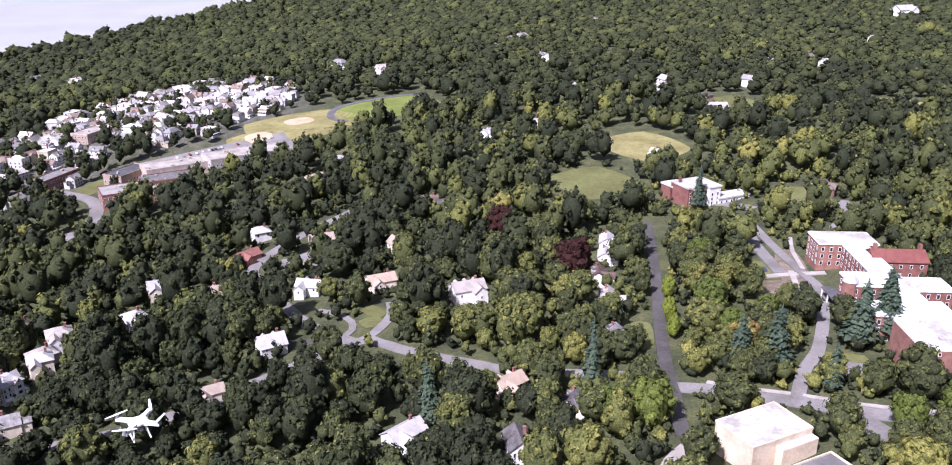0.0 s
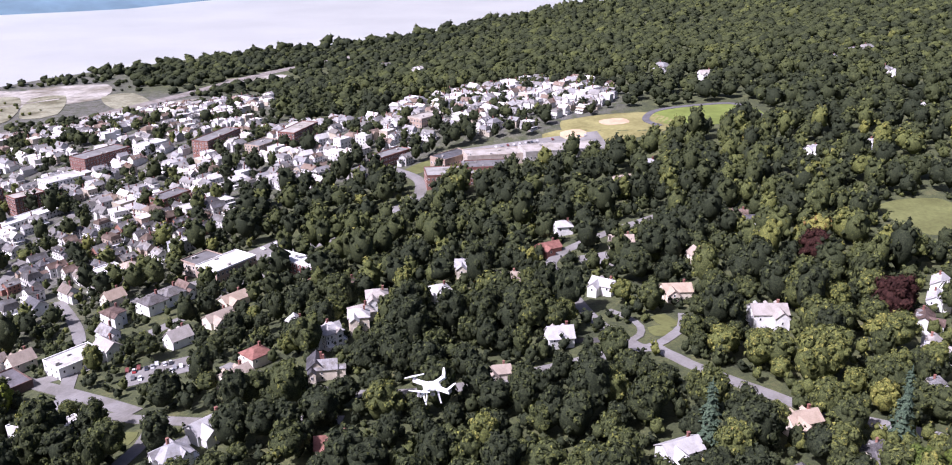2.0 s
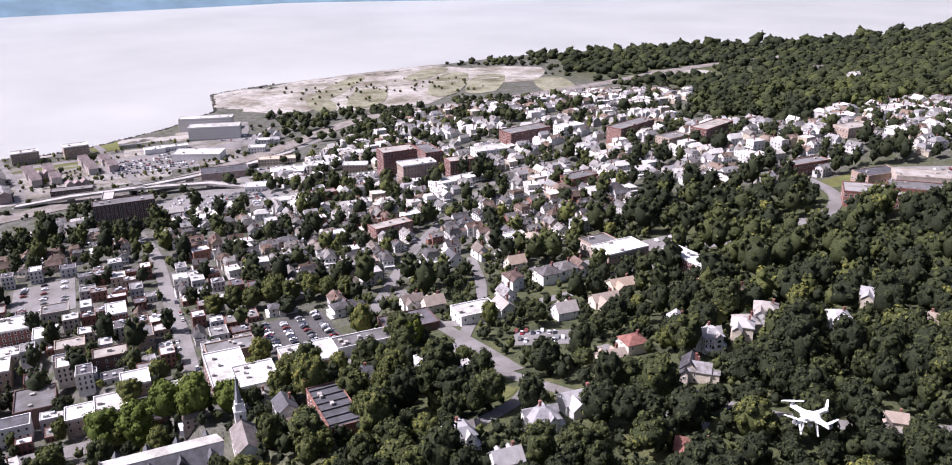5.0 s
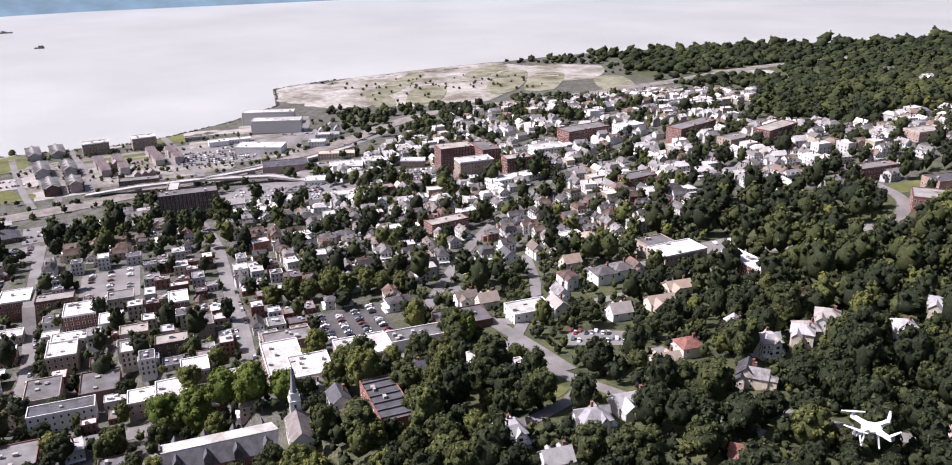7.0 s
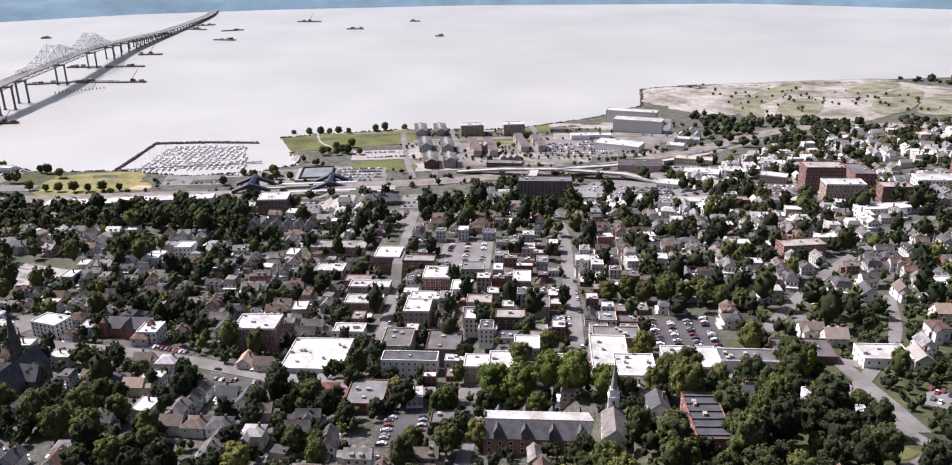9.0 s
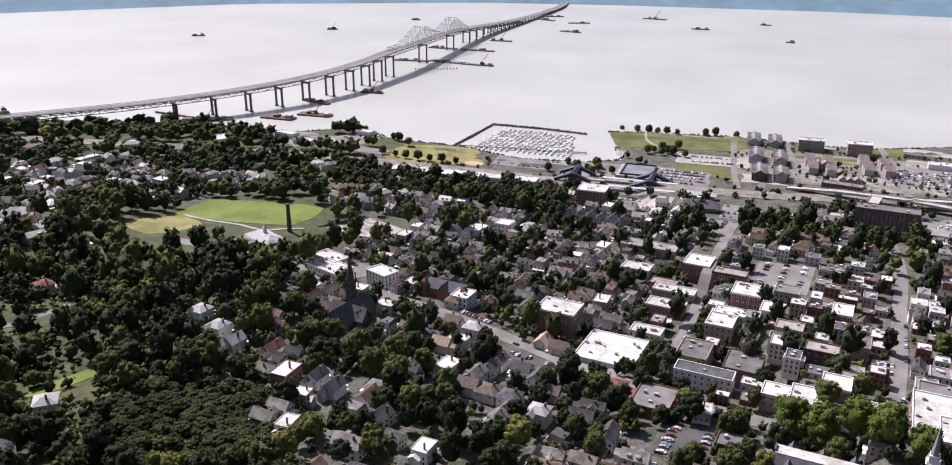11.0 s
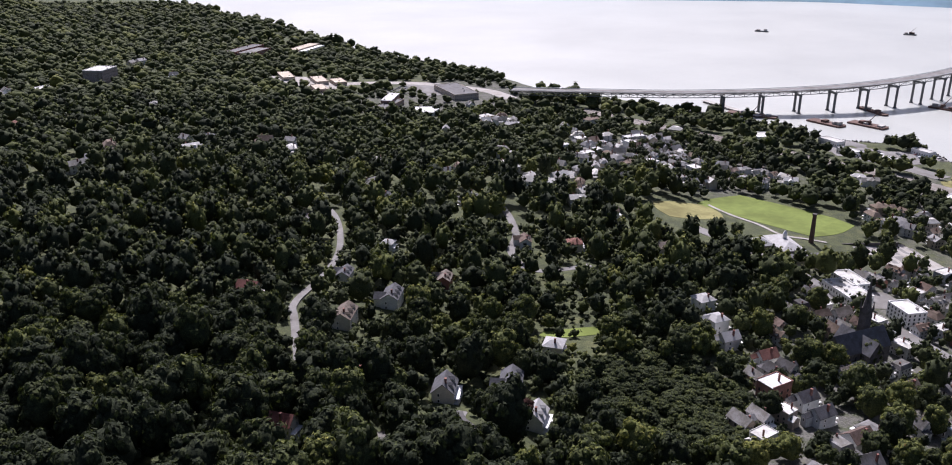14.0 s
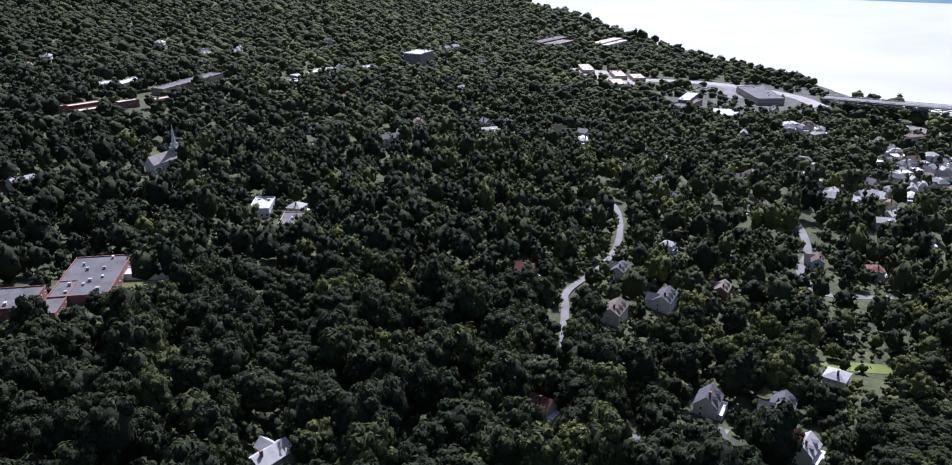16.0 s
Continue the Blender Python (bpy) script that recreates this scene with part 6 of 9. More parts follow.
def mansion():
    ob = root("mansion", 240, 496, 15, "red-brick mansion with white bays and white roofs", "mansion", z=94)
    take_box(240, 496, 36, 34, 15, 2)
    for cx, cy, w, d, h in ((0, 0, 24, 18, 12.5), (6, -11, 9, 6, 13), (-7, -10.4, 5, 4.8, 12.2), (-6, 13, 12, 12, 9), (22, -10, 26, 10, 4.6)):
        bm = bmesh.new()
        box(bm, cx - w / 2, cx + w / 2, cy - d / 2, cy + d / 2, -5, h)
        wg = part("wing", bm, WHITE if h < 5 or h > 12.6 else BRICK, ob)
        bm = bmesh.new()
        box(bm, cx - w / 2 - 0.5, cx + w / 2 + 0.5, cy - d / 2 - 0.5, cy + d / 2 + 0.5, h - 0.5, h + 0.5)
        part("roof", bm, MEMBRANE, wg)
        for f in range(3 if h > 5 else 1):
            n = max(2, round(w / 4))
            for i in range(n):
                window(wg, cx - w / 2 + w * (i + 0.5) / n, cy - d / 2 - 0.02, 0.8 + 3.1 * f, 0, 1.5, 2.1)
    for cx in (-9, 8):
        bm = bmesh.new()
        box(bm, cx - 0.8, cx + 0.8, 3, 4.4, 12.5, 16.5)
        part("chimney", bm, BRICK, ob)


mansion()


def south_school():
    ob = root("school", -632, -178, 44, "school with a pale hipped roof and white cupola", "school", z=21)
    take_box(-632, -178, 50, 30, 44, 2)
    for cx, cy, w, d, h, roof in ((0, 0, 34, 18, 8, "hip"), (24, -4, 16, 14, 6, "flat"), (-6, -16, 16, 14, 7, "hip"), (26, 14, 18, 12, 5, "flat")):
        bm = bmesh.new()
        box(bm, cx - w / 2, cx + w / 2, cy - d / 2, cy + d / 2, -6, h)
        wg = part("wing", bm, PALEBRICK, ob)
        bm = bmesh.new()
        if roof == "hip":
            hip_roof(bm, cx - w / 2, cx + w / 2, cy - d / 2, cy + d / 2, h, 4.5)
        else:
            box(bm, cx - w / 2 - 0.2, cx + w / 2 + 0.2, cy - d / 2 - 0.2, cy + d / 2 + 0.2, h - 0.3, h + 0.5)
        part("roof", bm, PALEROOF if cx < 10 else SKYF, wg)
        n = max(2, round(w / 4))
        for i in range(n):
            for z in (1, 4.4):
                if z < h - 2:
                    window(wg, cx - w / 2 + w * (i + 0.5) / n, cy - d / 2 - 0.02, z, 0, 1.5, 2)
    bm = bmesh.new()
    cone(bm, 0, 0, 11, 16, 1.6, 1.6, 8)
    cone(bm, 0, 0, 16, 19, 1.8, 0, 8)
    part("cupola", bm, WHITE, ob, "white cupola")
    ch = root("smokestack", -676, -169, 0, "tall square dark brick smokestack beside the school", "chimney")
    bm = bmesh.new()
    z0 = -2
    lo = [bm.verts.new((sx * 1.7, sy * 1.7, z0)) for sx, sy in ((-1, -1), (1, -1), (1, 1), (-1, 1))]
    hi = [bm.verts.new((sx * 1.25, sy * 1.25, 24)) for sx, sy in ((-1, -1), (1, -1), (1, 1), (-1, 1))]
    bm.faces.new(hi)
    for i in range(4):
        bm.faces.new((lo[i], lo[(i + 1) % 4], hi[(i + 1) % 4], hi[i]))
    part("shaft", bm, BROWN, ch)
    bm = bmesh.new()
    box(bm, -1.6, 1.6, -1.6, 1.6, 24, 25.2)
    part("cap", bm, STONE, ch)
    wl = root("court_wall", -715, -132, 130, "dark retaining wall round the playground", "wall")
    bm = bmesh.new()
    box(bm, -24, 24, -0.4, 0.4, -3, 3.2)
    part("wall", bm, STONE, wl)


south_school()


def orange_house():
    ob = root("building", -398, 68, 64, "cream office with an orange tiled hipped roof", "building")
    take_box(-398, 68, 22, 14, 64, 1.5)
    bm = bmesh.new()
    box(bm, -9, 9, -6, 6, -5, 6)
    part("wall", bm, CREAMW, ob)
    bm = bmesh.new()
    hip_roof(bm, -9, 9, -6, 6, 6, 3.6)
    part("roof", bm, REDROOF, ob)
    for s in (0, 2):
        for i in range(5):
            for z in (0.8, 3.4):
                window(ob, -7 + 3.5 * i, (-6.02 if s == 0 else 6.02), z, s)
    bm = bmesh.new()
    box(bm, 9, 15, -5, 5, -4, 3.6)
    part("annexe", bm, BRICK, ob)


orange_house()


def red_chapel():
    ob = root("church", -543, -26, 62, "red-brick church with a grey pitched roof and corner towers", "church")
    take_box(-543, -26, 34, 20, 62, 2)
    bm = bmesh.new()
    box(bm, -15, 15, -7, 7, -5, 8)
    gable_ends(bm, -15, 15, -7, 7, 8, 5, "x")
    box(bm, -4, 4, -9, 9, -5, 8)
    gable_ends(bm, -4, 4, -9, 9, 8, 5, "y")
    part("nave", bm, BRICK, ob)
    bm = bmesh.new()
    gable_roof(bm, -15, 15, -7, 7, 8, 5, 0.4, 0.3, "x")
    gable_roof(bm, -4, 4, -9, 9, 8, 5, 0.4, 0.3, "y")
    part("roof", bm, SLATE, ob)
    for sx in (-16, 16):
        bm = bmesh.new()
        box(bm, sx - 2, sx + 2, -8, -4, -5, 12)
        cone(bm, sx, -6, 12, 15, 2.8, 0, 4)
        part("tower", bm, BRICK, ob)
    for i in range(6):
        window(ob, -12.5 + 5 * i, 7.02 if abs(-12.5 + 5 * i) > 4 else 9.02, 2, 2, 1.2, 2.8)


red_chapel()


# ---- viaduct and station footbridge ----
def viaduct():
    ob = root("viaduct", -790, 415, 0, "concrete road viaduct on columns over the railway", "viaduct", z=0)
    inv = Matrix.Translation((790, -415, 0))
    for pts in ([(-850, 318, 6.5), (-820, 360, 12), (-791, 410, 13.5), (-745, 470, 13), (-700, 500, 9)], [(-791, 412, 13.5), (-780, 470, 13), (-775, 540, 12), (-790, 620, 8)], [(-800, 390, 13.5), (-760, 365, 14), (-720, 345, 13)]):
        bm = bmesh.new()
        v = [Vector(p) for p in pts]
        rows = []
        for i, p in enumerate(v):
            t = v[min(i + 1, len(v) - 1)] - v[max(i - 1, 0)]
            n = Vector((-t.y, t.x, 0)).normalized() * 5.5
            rows.append([bm.verts.new(p + n * s + Vector((0, 0, h))) for s, h in ((-1, 1.0), (-0.94, 1.0), (-0.94, 0), (0.94, 0), (0.94, 1.0), (1, 1.0), (1, -1.2), (-1, -1.2))])
        for a, b in zip(rows, rows[1:]):
            for k in range(8):
                bm.faces.new((a[k], a[(k + 1) % 8], b[(k + 1) % 8], b[k]))
        part("deck", bm, CONCRETE, ob, "", inv)
        for p in v[:-1]:
            bm = bmesh.new()
            box(bm, p.x - 0.7, p.x + 0.7, p.y - 3.5, p.y + 3.5, 0, p.z - 1.2)
            part("column", bm, CONCRETE, ob, "", inv)
    for off in (-14, 14):
        pf = root("platform", -846 + off * 0.95, 160 - off * 0.3, 72, "long pale railway platform with a canopy", "platform", z=5.4)
        bm = bmesh.new()
        box(bm, -70, 70, -2.2, 2.2, -2, 1.1)
        part("slab", bm, CONCRETE, pf)
        bm = bmesh.new()
        box(bm, -40, 40, -2.4, 2.4, 4.4, 4.7)
        for px in range(-36, 40, 12):
            box(bm, px - 0.15, px + 0.15, -0.15, 0.15, 1.1, 4.4)
        part("canopy", bm, STEEL, pf)


def footbridge(x, y):
    """A covered bridge over the tracks with a roofed stair down each way on either side."""
    ob = root("footbridge", x, y, 72, "covered dark blue steel footbridge over the platforms", "footbridge", z=5)
    bm = bmesh.new()
    box(bm, -2.4, 2.4, -17, 17, 5.8, 6.4)
    for e in (-2.4, 2.15):
        box(bm, e, e + 0.25, -17, 17, 6.4, 8.8)
    part("walkway", bm, NAVY, ob)
    bm = bmesh.new()
    gable_roof(bm, -2.4, 2.4, -17, 17, 8.9, 1.7, 0.6, 0.2, "y")
    part("roof", bm, NAVY, ob)
    for yy in (-14, 14):
        bm = bmesh.new()
        box(bm, -3.4, 3.4, yy - 3.4, yy + 3.4, -3, 9.4)
        cone(bm, 0, yy, 9.4, 12.6, 5.6, 0.2, 4)
        part("stair_tower", bm, NAVY, ob)
        for way in (-1, 1):
            bm = bmesh.new()
            rows = [[bm.verts.new((way * e, yy + w, z + up)) for w, up in ((-2.2, -3.2), (2.2, -3.2), (2.2, 0), (0, 1.1), (-2.2, 0))] for e, z in ((3.4, 9.0), (20.0, 2.6))]
            for k in range(5):
                bm.faces.new((rows[0][k], rows[0][(k + 1) % 5], rows[1][(k + 1) % 5], rows[1][k]))
            bm.faces.new(rows[0])
            bm.faces.new(rows[1][::-1])
            bmesh.ops.recalc_face_normals(bm, faces=bm.faces[:])
            part("stair", bm, NAVY, ob)


def station(x, y, rot, w, d, eaves, rise, label, roof, cupola):
    ob = root("station_building", x, y, rot, label, "station")
    take_box(x, y, w, d, rot, 3.0)
    bm = bmesh.new()
    box(bm, -w / 2, w / 2, -d / 2, d / 2, -3, eaves)
    part("wall", bm, TANSTONE, ob)
    bm = bmesh.new()
    hip_roof(bm, -w / 2, w / 2, -d / 2, d / 2, eaves, rise, 2.2, 0.35)
    top = part("roof", bm, roof, ob)
    n = int(w / 4)
    for i in range(n):
        for side, e in ((0, -d / 2 - 0.02), (2, d / 2 + 0.02)):
            window(ob, -w / 2 + w * (i + 0.5) / n, e, 1.0, side, 1.4, 2.4)
    if cupola:
        bm = bmesh.new()
        box(bm, -1.7, 1.7, -1.7, 1.7, eaves + rise - 1.2, eaves + rise + 2.6)
        part("cupola", bm, WHITE, top, "white boarded cupola")
        for e in (-5, 5):
            bm = bmesh.new()
            box(bm, e - 0.6, e + 0.6, -3.2, -2.0, eaves + rise * 0.4, eaves + rise + 1.6)
            part("chimney", bm, BRICK, ob, "brick chimney")


BASIN = surface("basin_cover", [(0.22, 0.24, 0.25)], 0.7, 0.4, 0.04, spread=0.25)
NAVY = surface("dark_blue_painted_steel", [(0.045, 0.055, 0.085)], 0.6, 0.6, 0.1, spread=0.25)
TANSTONE = surface("tan_station_stone", [(0.36, 0.30, 0.25)], 0.9, 2.0, 0.3, spread=0.25)
viaduct()
footbridge(-884, 98)
footbridge(-857, 176)
station(-747, 199, 76, 36, 15, 5.0, 6.0, "old stone station with a broad grey hipped roof and white cupola", SLATE, True)
station(-797, 212, 74, 30, 9, 4.5, 3.0, "low platform building with a pale hipped roof", PALEROOF, False)
pond = root("pond", -911, 172, 72, "dark-rimmed rectangular walled basin beside the car park", "basin")
take_box(-911, 172, 36, 44, 72, 2)
bm = bmesh.new()
for a in ((-18, 18, -22, -20.6), (-18, 18, 20.6, 22), (-18, -16.6, -20.6, 20.6), (16.6, 18, -20.6, 20.6)):
    box(bm, *a, -2, 2.4)
part("rim", bm, NAVY, pond)
bm = bmesh.new()
box(bm, -16.5, 16.5, -20.5, 20.5, -2, 1.0)
part("cover", bm, BASIN, pond, "smooth blue-grey cover")
bm = bmesh.new()
for a in ((-22, 22, -26, -22.1), (-22, -18.1, -22, 22)):
    box(bm, *a, -2, 0.7)
part("kerb", bm, WALKWAY, pond, "pale concrete kerb")


# ---- marina, boats, barges ----
def breakwater():
    pts = [(-1043, -39), (-1095, -16), (-1158, 10), (-1136, 72), (-1104, 136)]
    ob = root("breakwater", -1100, 40, 0, "dark rock breakwater round the marina", "breakwater", z=0)
    inv = Matrix.Translation((1100, -40, 0))
    bm = bmesh.new()
    rng = random.Random(4)
    for a, b in zip(pts, pts[1:]):
        a, b = Vector((*a, 0)), Vector((*b, 0))
        k = int((b - a).length / 2.2)
        for i in range(k):
            for side in (-4.0, -1.5, 1.5, 4.0):
                p = a.lerp(b, i / k) + Vector((rng.uniform(-0.8, 0.8) + side, rng.uniform(-0.8, 0.8), 0))
                r = rng.uniform(1.2, 2.2)
                cone(bm, p.x, p.y, -1.5, rng.uniform(1.5, 2.8) - abs(side) * 0.3, r * 1.2, r * 0.5, 5)
    st = part("rubble", bm, ROCK, ob, "", inv)
    tagged(st, kind="stuff")


def build_boat(x, y, rot, mast):
    ob = root("sailing_boat" if mast else "motor_boat", x, y, rot, "white moored sailing boat with a bare mast" if mast else "white moored motor boat", "boat", "boats in the marina", z=0)
    bm = bmesh.new()
    prism(bm, [(-4.2, -1.3), (1.5, -1.5), (4.8, 0), (1.5, 1.5), (-4.2, 1.3)], -0.4, 1.1)
    part("hull", bm, BOAT, ob)
    bm = bmesh.new()
    prism(bm, [(-2.5, -0.9), (1.2, -0.9), (2.0, 0), (1.2, 0.9), (-2.5, 0.9)], 1.1, 1.9 if mast else 2.6)
    part("cabin", bm, WHITE, ob)
    if mast:
        bm = bmesh.new()
        cone(bm, 0.5, 0, 1.0, 13, 0.14, 0.08, 6)
        beam(bm, (0.5, 0, 2.6), (-3.6, 0, 2.8), 0.09)
        part("mast", bm, STEEL, ob)
    return ob


def marina():
    breakwater()
    quay_walk()
    rng = random.Random(9)
    first = [build_boat(-1060, 0, 70, True), build_boat(-1050, 30, 70, False)]
    for row in range(7):
        c = Vector((-1036 - row * 15.0, -26 + row * 6.5, 0))
        way = Vector((0.30, 0.95, 0)).normalized()
        ob = root("jetty", c.x, c.y, math.degrees(math.atan2(way.y, way.x)), "pale floating jetty with moored boats", "jetty", z=0)
        bm = bmesh.new()
        length = 138 - row * 5
        box(bm, 8, length, -0.8, 0.8, 0.05, 0.6)
        part("walkway", bm, WALKWAY, ob)
        for k in range(int(length / 7.5)):
            for s in (-1, 1):
                if rng.random() < 0.80:
                    p = c + way * (12 + k * 7.2) + Vector((-way.y, way.x, 0)) * s * 5.6
                    copy_thing(first[0 if rng.random() < 0.6 else 1], pose(p.x, p.y, 0, 0, 0, math.degrees(math.atan2(way.y, way.x)) + 90 * s + rng.uniform(-3, 3)))


def quay_walk():
    """A timber walk on piles along the shore side of the marina."""
    ob = root("quay_walk", -1020, 44, 78, "dark timber quay walk on piles along the marina", "quay", z=0)
    bm = bmesh.new()
    box(bm, -82, 82, -1.5, 1.5, 1.4, 2.0)
    part("deck", bm, DARKSTEEL, ob)
    for i in range(21):
        bm = bmesh.new()
        cone(bm, -80 + 8 * i, 1.2, -4, 3.4, 0.3, 0.25, 6)
        part("post", bm, DARKSTEEL, ob)


def barge(x, y, rot, length, width, crane, label, tone):
    ob = root("barge", x, y, rot, label, "barge", "work barges on the river", z=0)
    bm = bmesh.new()
    prism(bm, [(-length / 2, -width / 2), (length / 2 - 2, -width / 2), (length / 2, -width / 4), (length / 2, width / 4), (length / 2 - 2, width / 2), (-length / 2, width / 2)], -0.6, 2.4)
    part("hull", bm, tone, ob)
    rng = random.Random(int(x))
    for i in range(3):
        bm = bmesh.new()
        cx = rng.uniform(-length * 0.38, length * 0.35)
        box(bm, cx - 3.5, cx + 3.5, -width * 0.25, width * 0.25, 2.4, rng.uniform(4, 7))
        part("deckhouse", bm, CONCRETE if i else RUST, ob)
    if crane:
        bm = bmesh.new()
        box(bm, -2.5, 2.5, -2.5, 2.5, 2.4, 7)
        for s in (-0.8, 0.8):
            beam(bm, (0, s, 6), (crane * 0.55, s * 0.3, crane), 0.3)
        for k in range(1, 9):
            f = k / 9
            beam(bm, (crane * 0.55 * f, -0.8 * (1 - 0.7 * f), 6 + (crane - 6) * f), (crane * 0.55 * f, 0.8 * (1 - 0.7 * f), 6 + (crane - 6) * f), 0.18)
        part("crane", bm, RUST, ob, "lattice crane")


marina()
for x, y, rot, length, width, crane, tone in [(-1180, -400, 92, 70, 16, 26, RUST), (-1190, -300, 70, 52, 18, 0, RUST), (-1211, -251, 72, 52, 18, 22, RUST), (-1306, -268, 50, 60, 10, 0, RUST), (-1384, -190, 72, 38, 10, 20, RUST),
                                      (-1723, -153, 78, 74, 13, 0, DARKSTEEL), (-1702, -73, 60, 92, 15, 0, DARKSTEEL), (-1900, -98, 68, 68, 12, 0, DARKSTEEL), (-1869, -20, 68, 78, 13, 0, DARKSTEEL), (-2025, 34, 72, 52, 12, 30, DARKSTEEL), (-1668, -10, 70, 50, 10, 24, DARKSTEEL),
                                      (-2470, 172, 48, 56, 12, 22, DARKSTEEL), (-2204, 215, 55, 58, 12, 0, DARKSTEEL), (-2567, 200, 88, 58, 12, 0, DARKSTEEL), (-2399, 257, 90, 60, 12, 0, DARKSTEEL), (-2094, -710, 92, 32, 10, 0, DARKSTEEL),
                                      (-2234, -404, 90, 28, 10, 18, DARKSTEEL), (-2466, -204, 80, 26, 10, 0, DARKSTEEL), (-2510, 489, 60, 70, 14, 26, DARKSTEEL), (-2270, 564, 64, 46, 12, 0, DARKSTEEL), (-2370, 767, 60, 30, 10, 0, DARKSTEEL), (-2019, 716, 60, 20, 8, 0, DARKSTEEL)]:
    barge(x, y, rot, length, width, crane, "rusty work barge with a crane" if crane else "low dark work barge at anchor", tone)
pl = root("mooring", -1612, -136, 0, "line of bare steel piles standing in the water", "mooring", z=0)
for i in range(14):
    bm = bmesh.new()
    cone(bm, 0 - i * 0.8, i * 6.0, -4, 3.5, 0.8, 0.8, 8)
    part("post", bm, DARKSTEEL, pl)
tr = root("trestle", -1200, -440, 62, "low construction trestle beside the bridge", "trestle", z=0)
bm = bmesh.new()
box(bm, -60, 60, -5, 5, 2.2, 3.0)
part("deck", bm, CONCRETE, tr)
for i in range(9):
    bm = bmesh.new()
    box(bm, -57 + i * 14, -55 + i * 14, -4, 4, -4, 2.2)
    part("trestle_leg", bm, RUST, tr)


# ---- the small aircraft ----
def drone():
    ob = root("quadcopter_drone", -2.09, 8.06, 24, "white four-rotor camera drone hovering with landing legs", "drone", z=265.03)
    bm = bmesh.new()
    for a, b, c, h in ((0.075, 0.06, 0.045, 0.0),):
        bmesh.ops.create_uvsphere(bm, u_segments=16, v_segments=10, radius=1, matrix=Matrix.Diagonal((0.105, 0.085, 0.045, 1)))
    part("body", bm, PLASTIC, ob)
    for sx in (-1, 1):
        for sy in (-1, 1):
            bm = bmesh.new()
            v = []
            for r, w, h in ((0.05, 0.035, 0.02), (0.15, 0.022, 0.016), (0.25, 0.026, 0.014)):
                d = Vector((sx, sy, 0)).normalized()
                n = Vector((-d.y, d.x, 0))
                v.append([bm.verts.new(d * r + n * w * q + Vector((0, 0, h * e))) for q, e in ((-1, -1), (1, -1), (1, 1), (-1, 1))])
            for p, q in zip(v, v[1:]):
                for k in range(4):
                    bm.faces.new((p[k], p[(k + 1) % 4], q[(k + 1) % 4], q[k]))
            bm.faces.new(v[0][::-1])
            bm.faces.new(v[-1])
            arm = part("arm", bm, PLASTIC, ob)
            bm = bmesh.new()
            cone(bm, sx * 0.172, sy * 0.172, 0.0, 0.05, 0.024, 0.02, 12)
            part("motor", bm, GREYPLASTIC, arm)
            bm = bmesh.new()
            a = 0.5 + sx * 0.6 + sy * 0.3
            d = Vector((math.cos(a), math.sin(a), 0))
            n = Vector((-d.y, d.x, 0))
            c = Vector((sx * 0.172, sy * 0.172, 0.054))
            q = [c - d * 0.12 + n * 0.008, c + n * 0.017, c + d * 0.12 + n * 0.008, c + d * 0.12 - n * 0.008, c - n * 0.017, c - d * 0.12 - n * 0.008]
            lo, hi = [bm.verts.new(p) for p in q], [bm.verts.new(p + Vector((0, 0, 0.004))) for p in q]
            bm.faces.new(lo[::-1])
            bm.faces.new(hi)
            for k in range(6):
                bm.faces.new((lo[k], lo[(k + 1) % 6], hi[(k + 1) % 6], hi[k]))
            part("propeller", bm, PLASTIC, arm)
    for sx in (-1, 1):
        bm = bmesh.new()
        beam(bm, (sx * 0.06, -0.05, -0.03), (sx * 0.085, -0.075, -0.17), 0.007)
        beam(bm, (sx * 0.06, 0.05, -0.03), (sx * 0.085, 0.075, -0.17), 0.007)
        beam(bm, (sx * 0.085, -0.10, -0.17), (sx * 0.085, 0.10, -0.17), 0.007)
        part("landing_leg", bm, PLASTIC, ob)
    bm = bmesh.new()
    bmesh.ops.create_uvsphere(bm, u_segments=12, v_segments=8, radius=0.028, matrix=Matrix.Translation((0, -0.05, -0.075)))
    part("camera_pod", bm, GREYPLASTIC, ob)


drone()

# ---- the waterfront: lots, streets, lawns, small buildings ----
for x, y, w, d, rot, mat_, lab in [
    (-882, 488, 96, 66, 62, PALEROAD, "wide grey car park beside the river"), (-960, 268, 84, 44, 72, WALKWAY, "pale paved court in the riverside park"),
    (-885, 214, 58, 62, 70, PALEROAD, "grey station car park full of cars"), (-962, 44, 66, 52, 72, PALEROAD, "grey paved lot beside the marina"),
    (-975, 96, 40, 60, 72, WALKWAY, "grey boatyard beside the marina"), (-688, 440, 96, 66, 48, PALEROAD, "grey commuter car park full of cars"),
    (-612, 560, 78, 56, 42, PALEROAD, "grey car park beside the brick flats"), (-948, 528, 70, 36, 62, SAND, "bare pale yard beside the river"),
    (-1000, 560, 90, 22, 60, WALKWAY, "pale paved riverside promenade"), (-745, 540, 90, 34, 48, PALEROAD, "grey yard between low sheds"),
    (-789, 156, 56, 34, 70, WALKWAY, "pale paved forecourt of the station"), (-1000, 640, 60, 60, 48, WALKWAY, "pale paved court round white flats"),
    (-905, 632, 70, 34, 48, PALEROAD, "grey lot behind white flats"), (-740, 240, 40, 60, 70, PALEROAD, "grey lot uphill of the station"),
    (-690, 200, 44, 24, EW, PALEROAD, "grey yard behind shops"), (-1000, 150, 40, 24, 70, WALKWAY, "pale paved landing beside the marina"),
]:
    patch("car_park", x, y, w, d, rot, mat_, lab, "car park", lift=0.34)
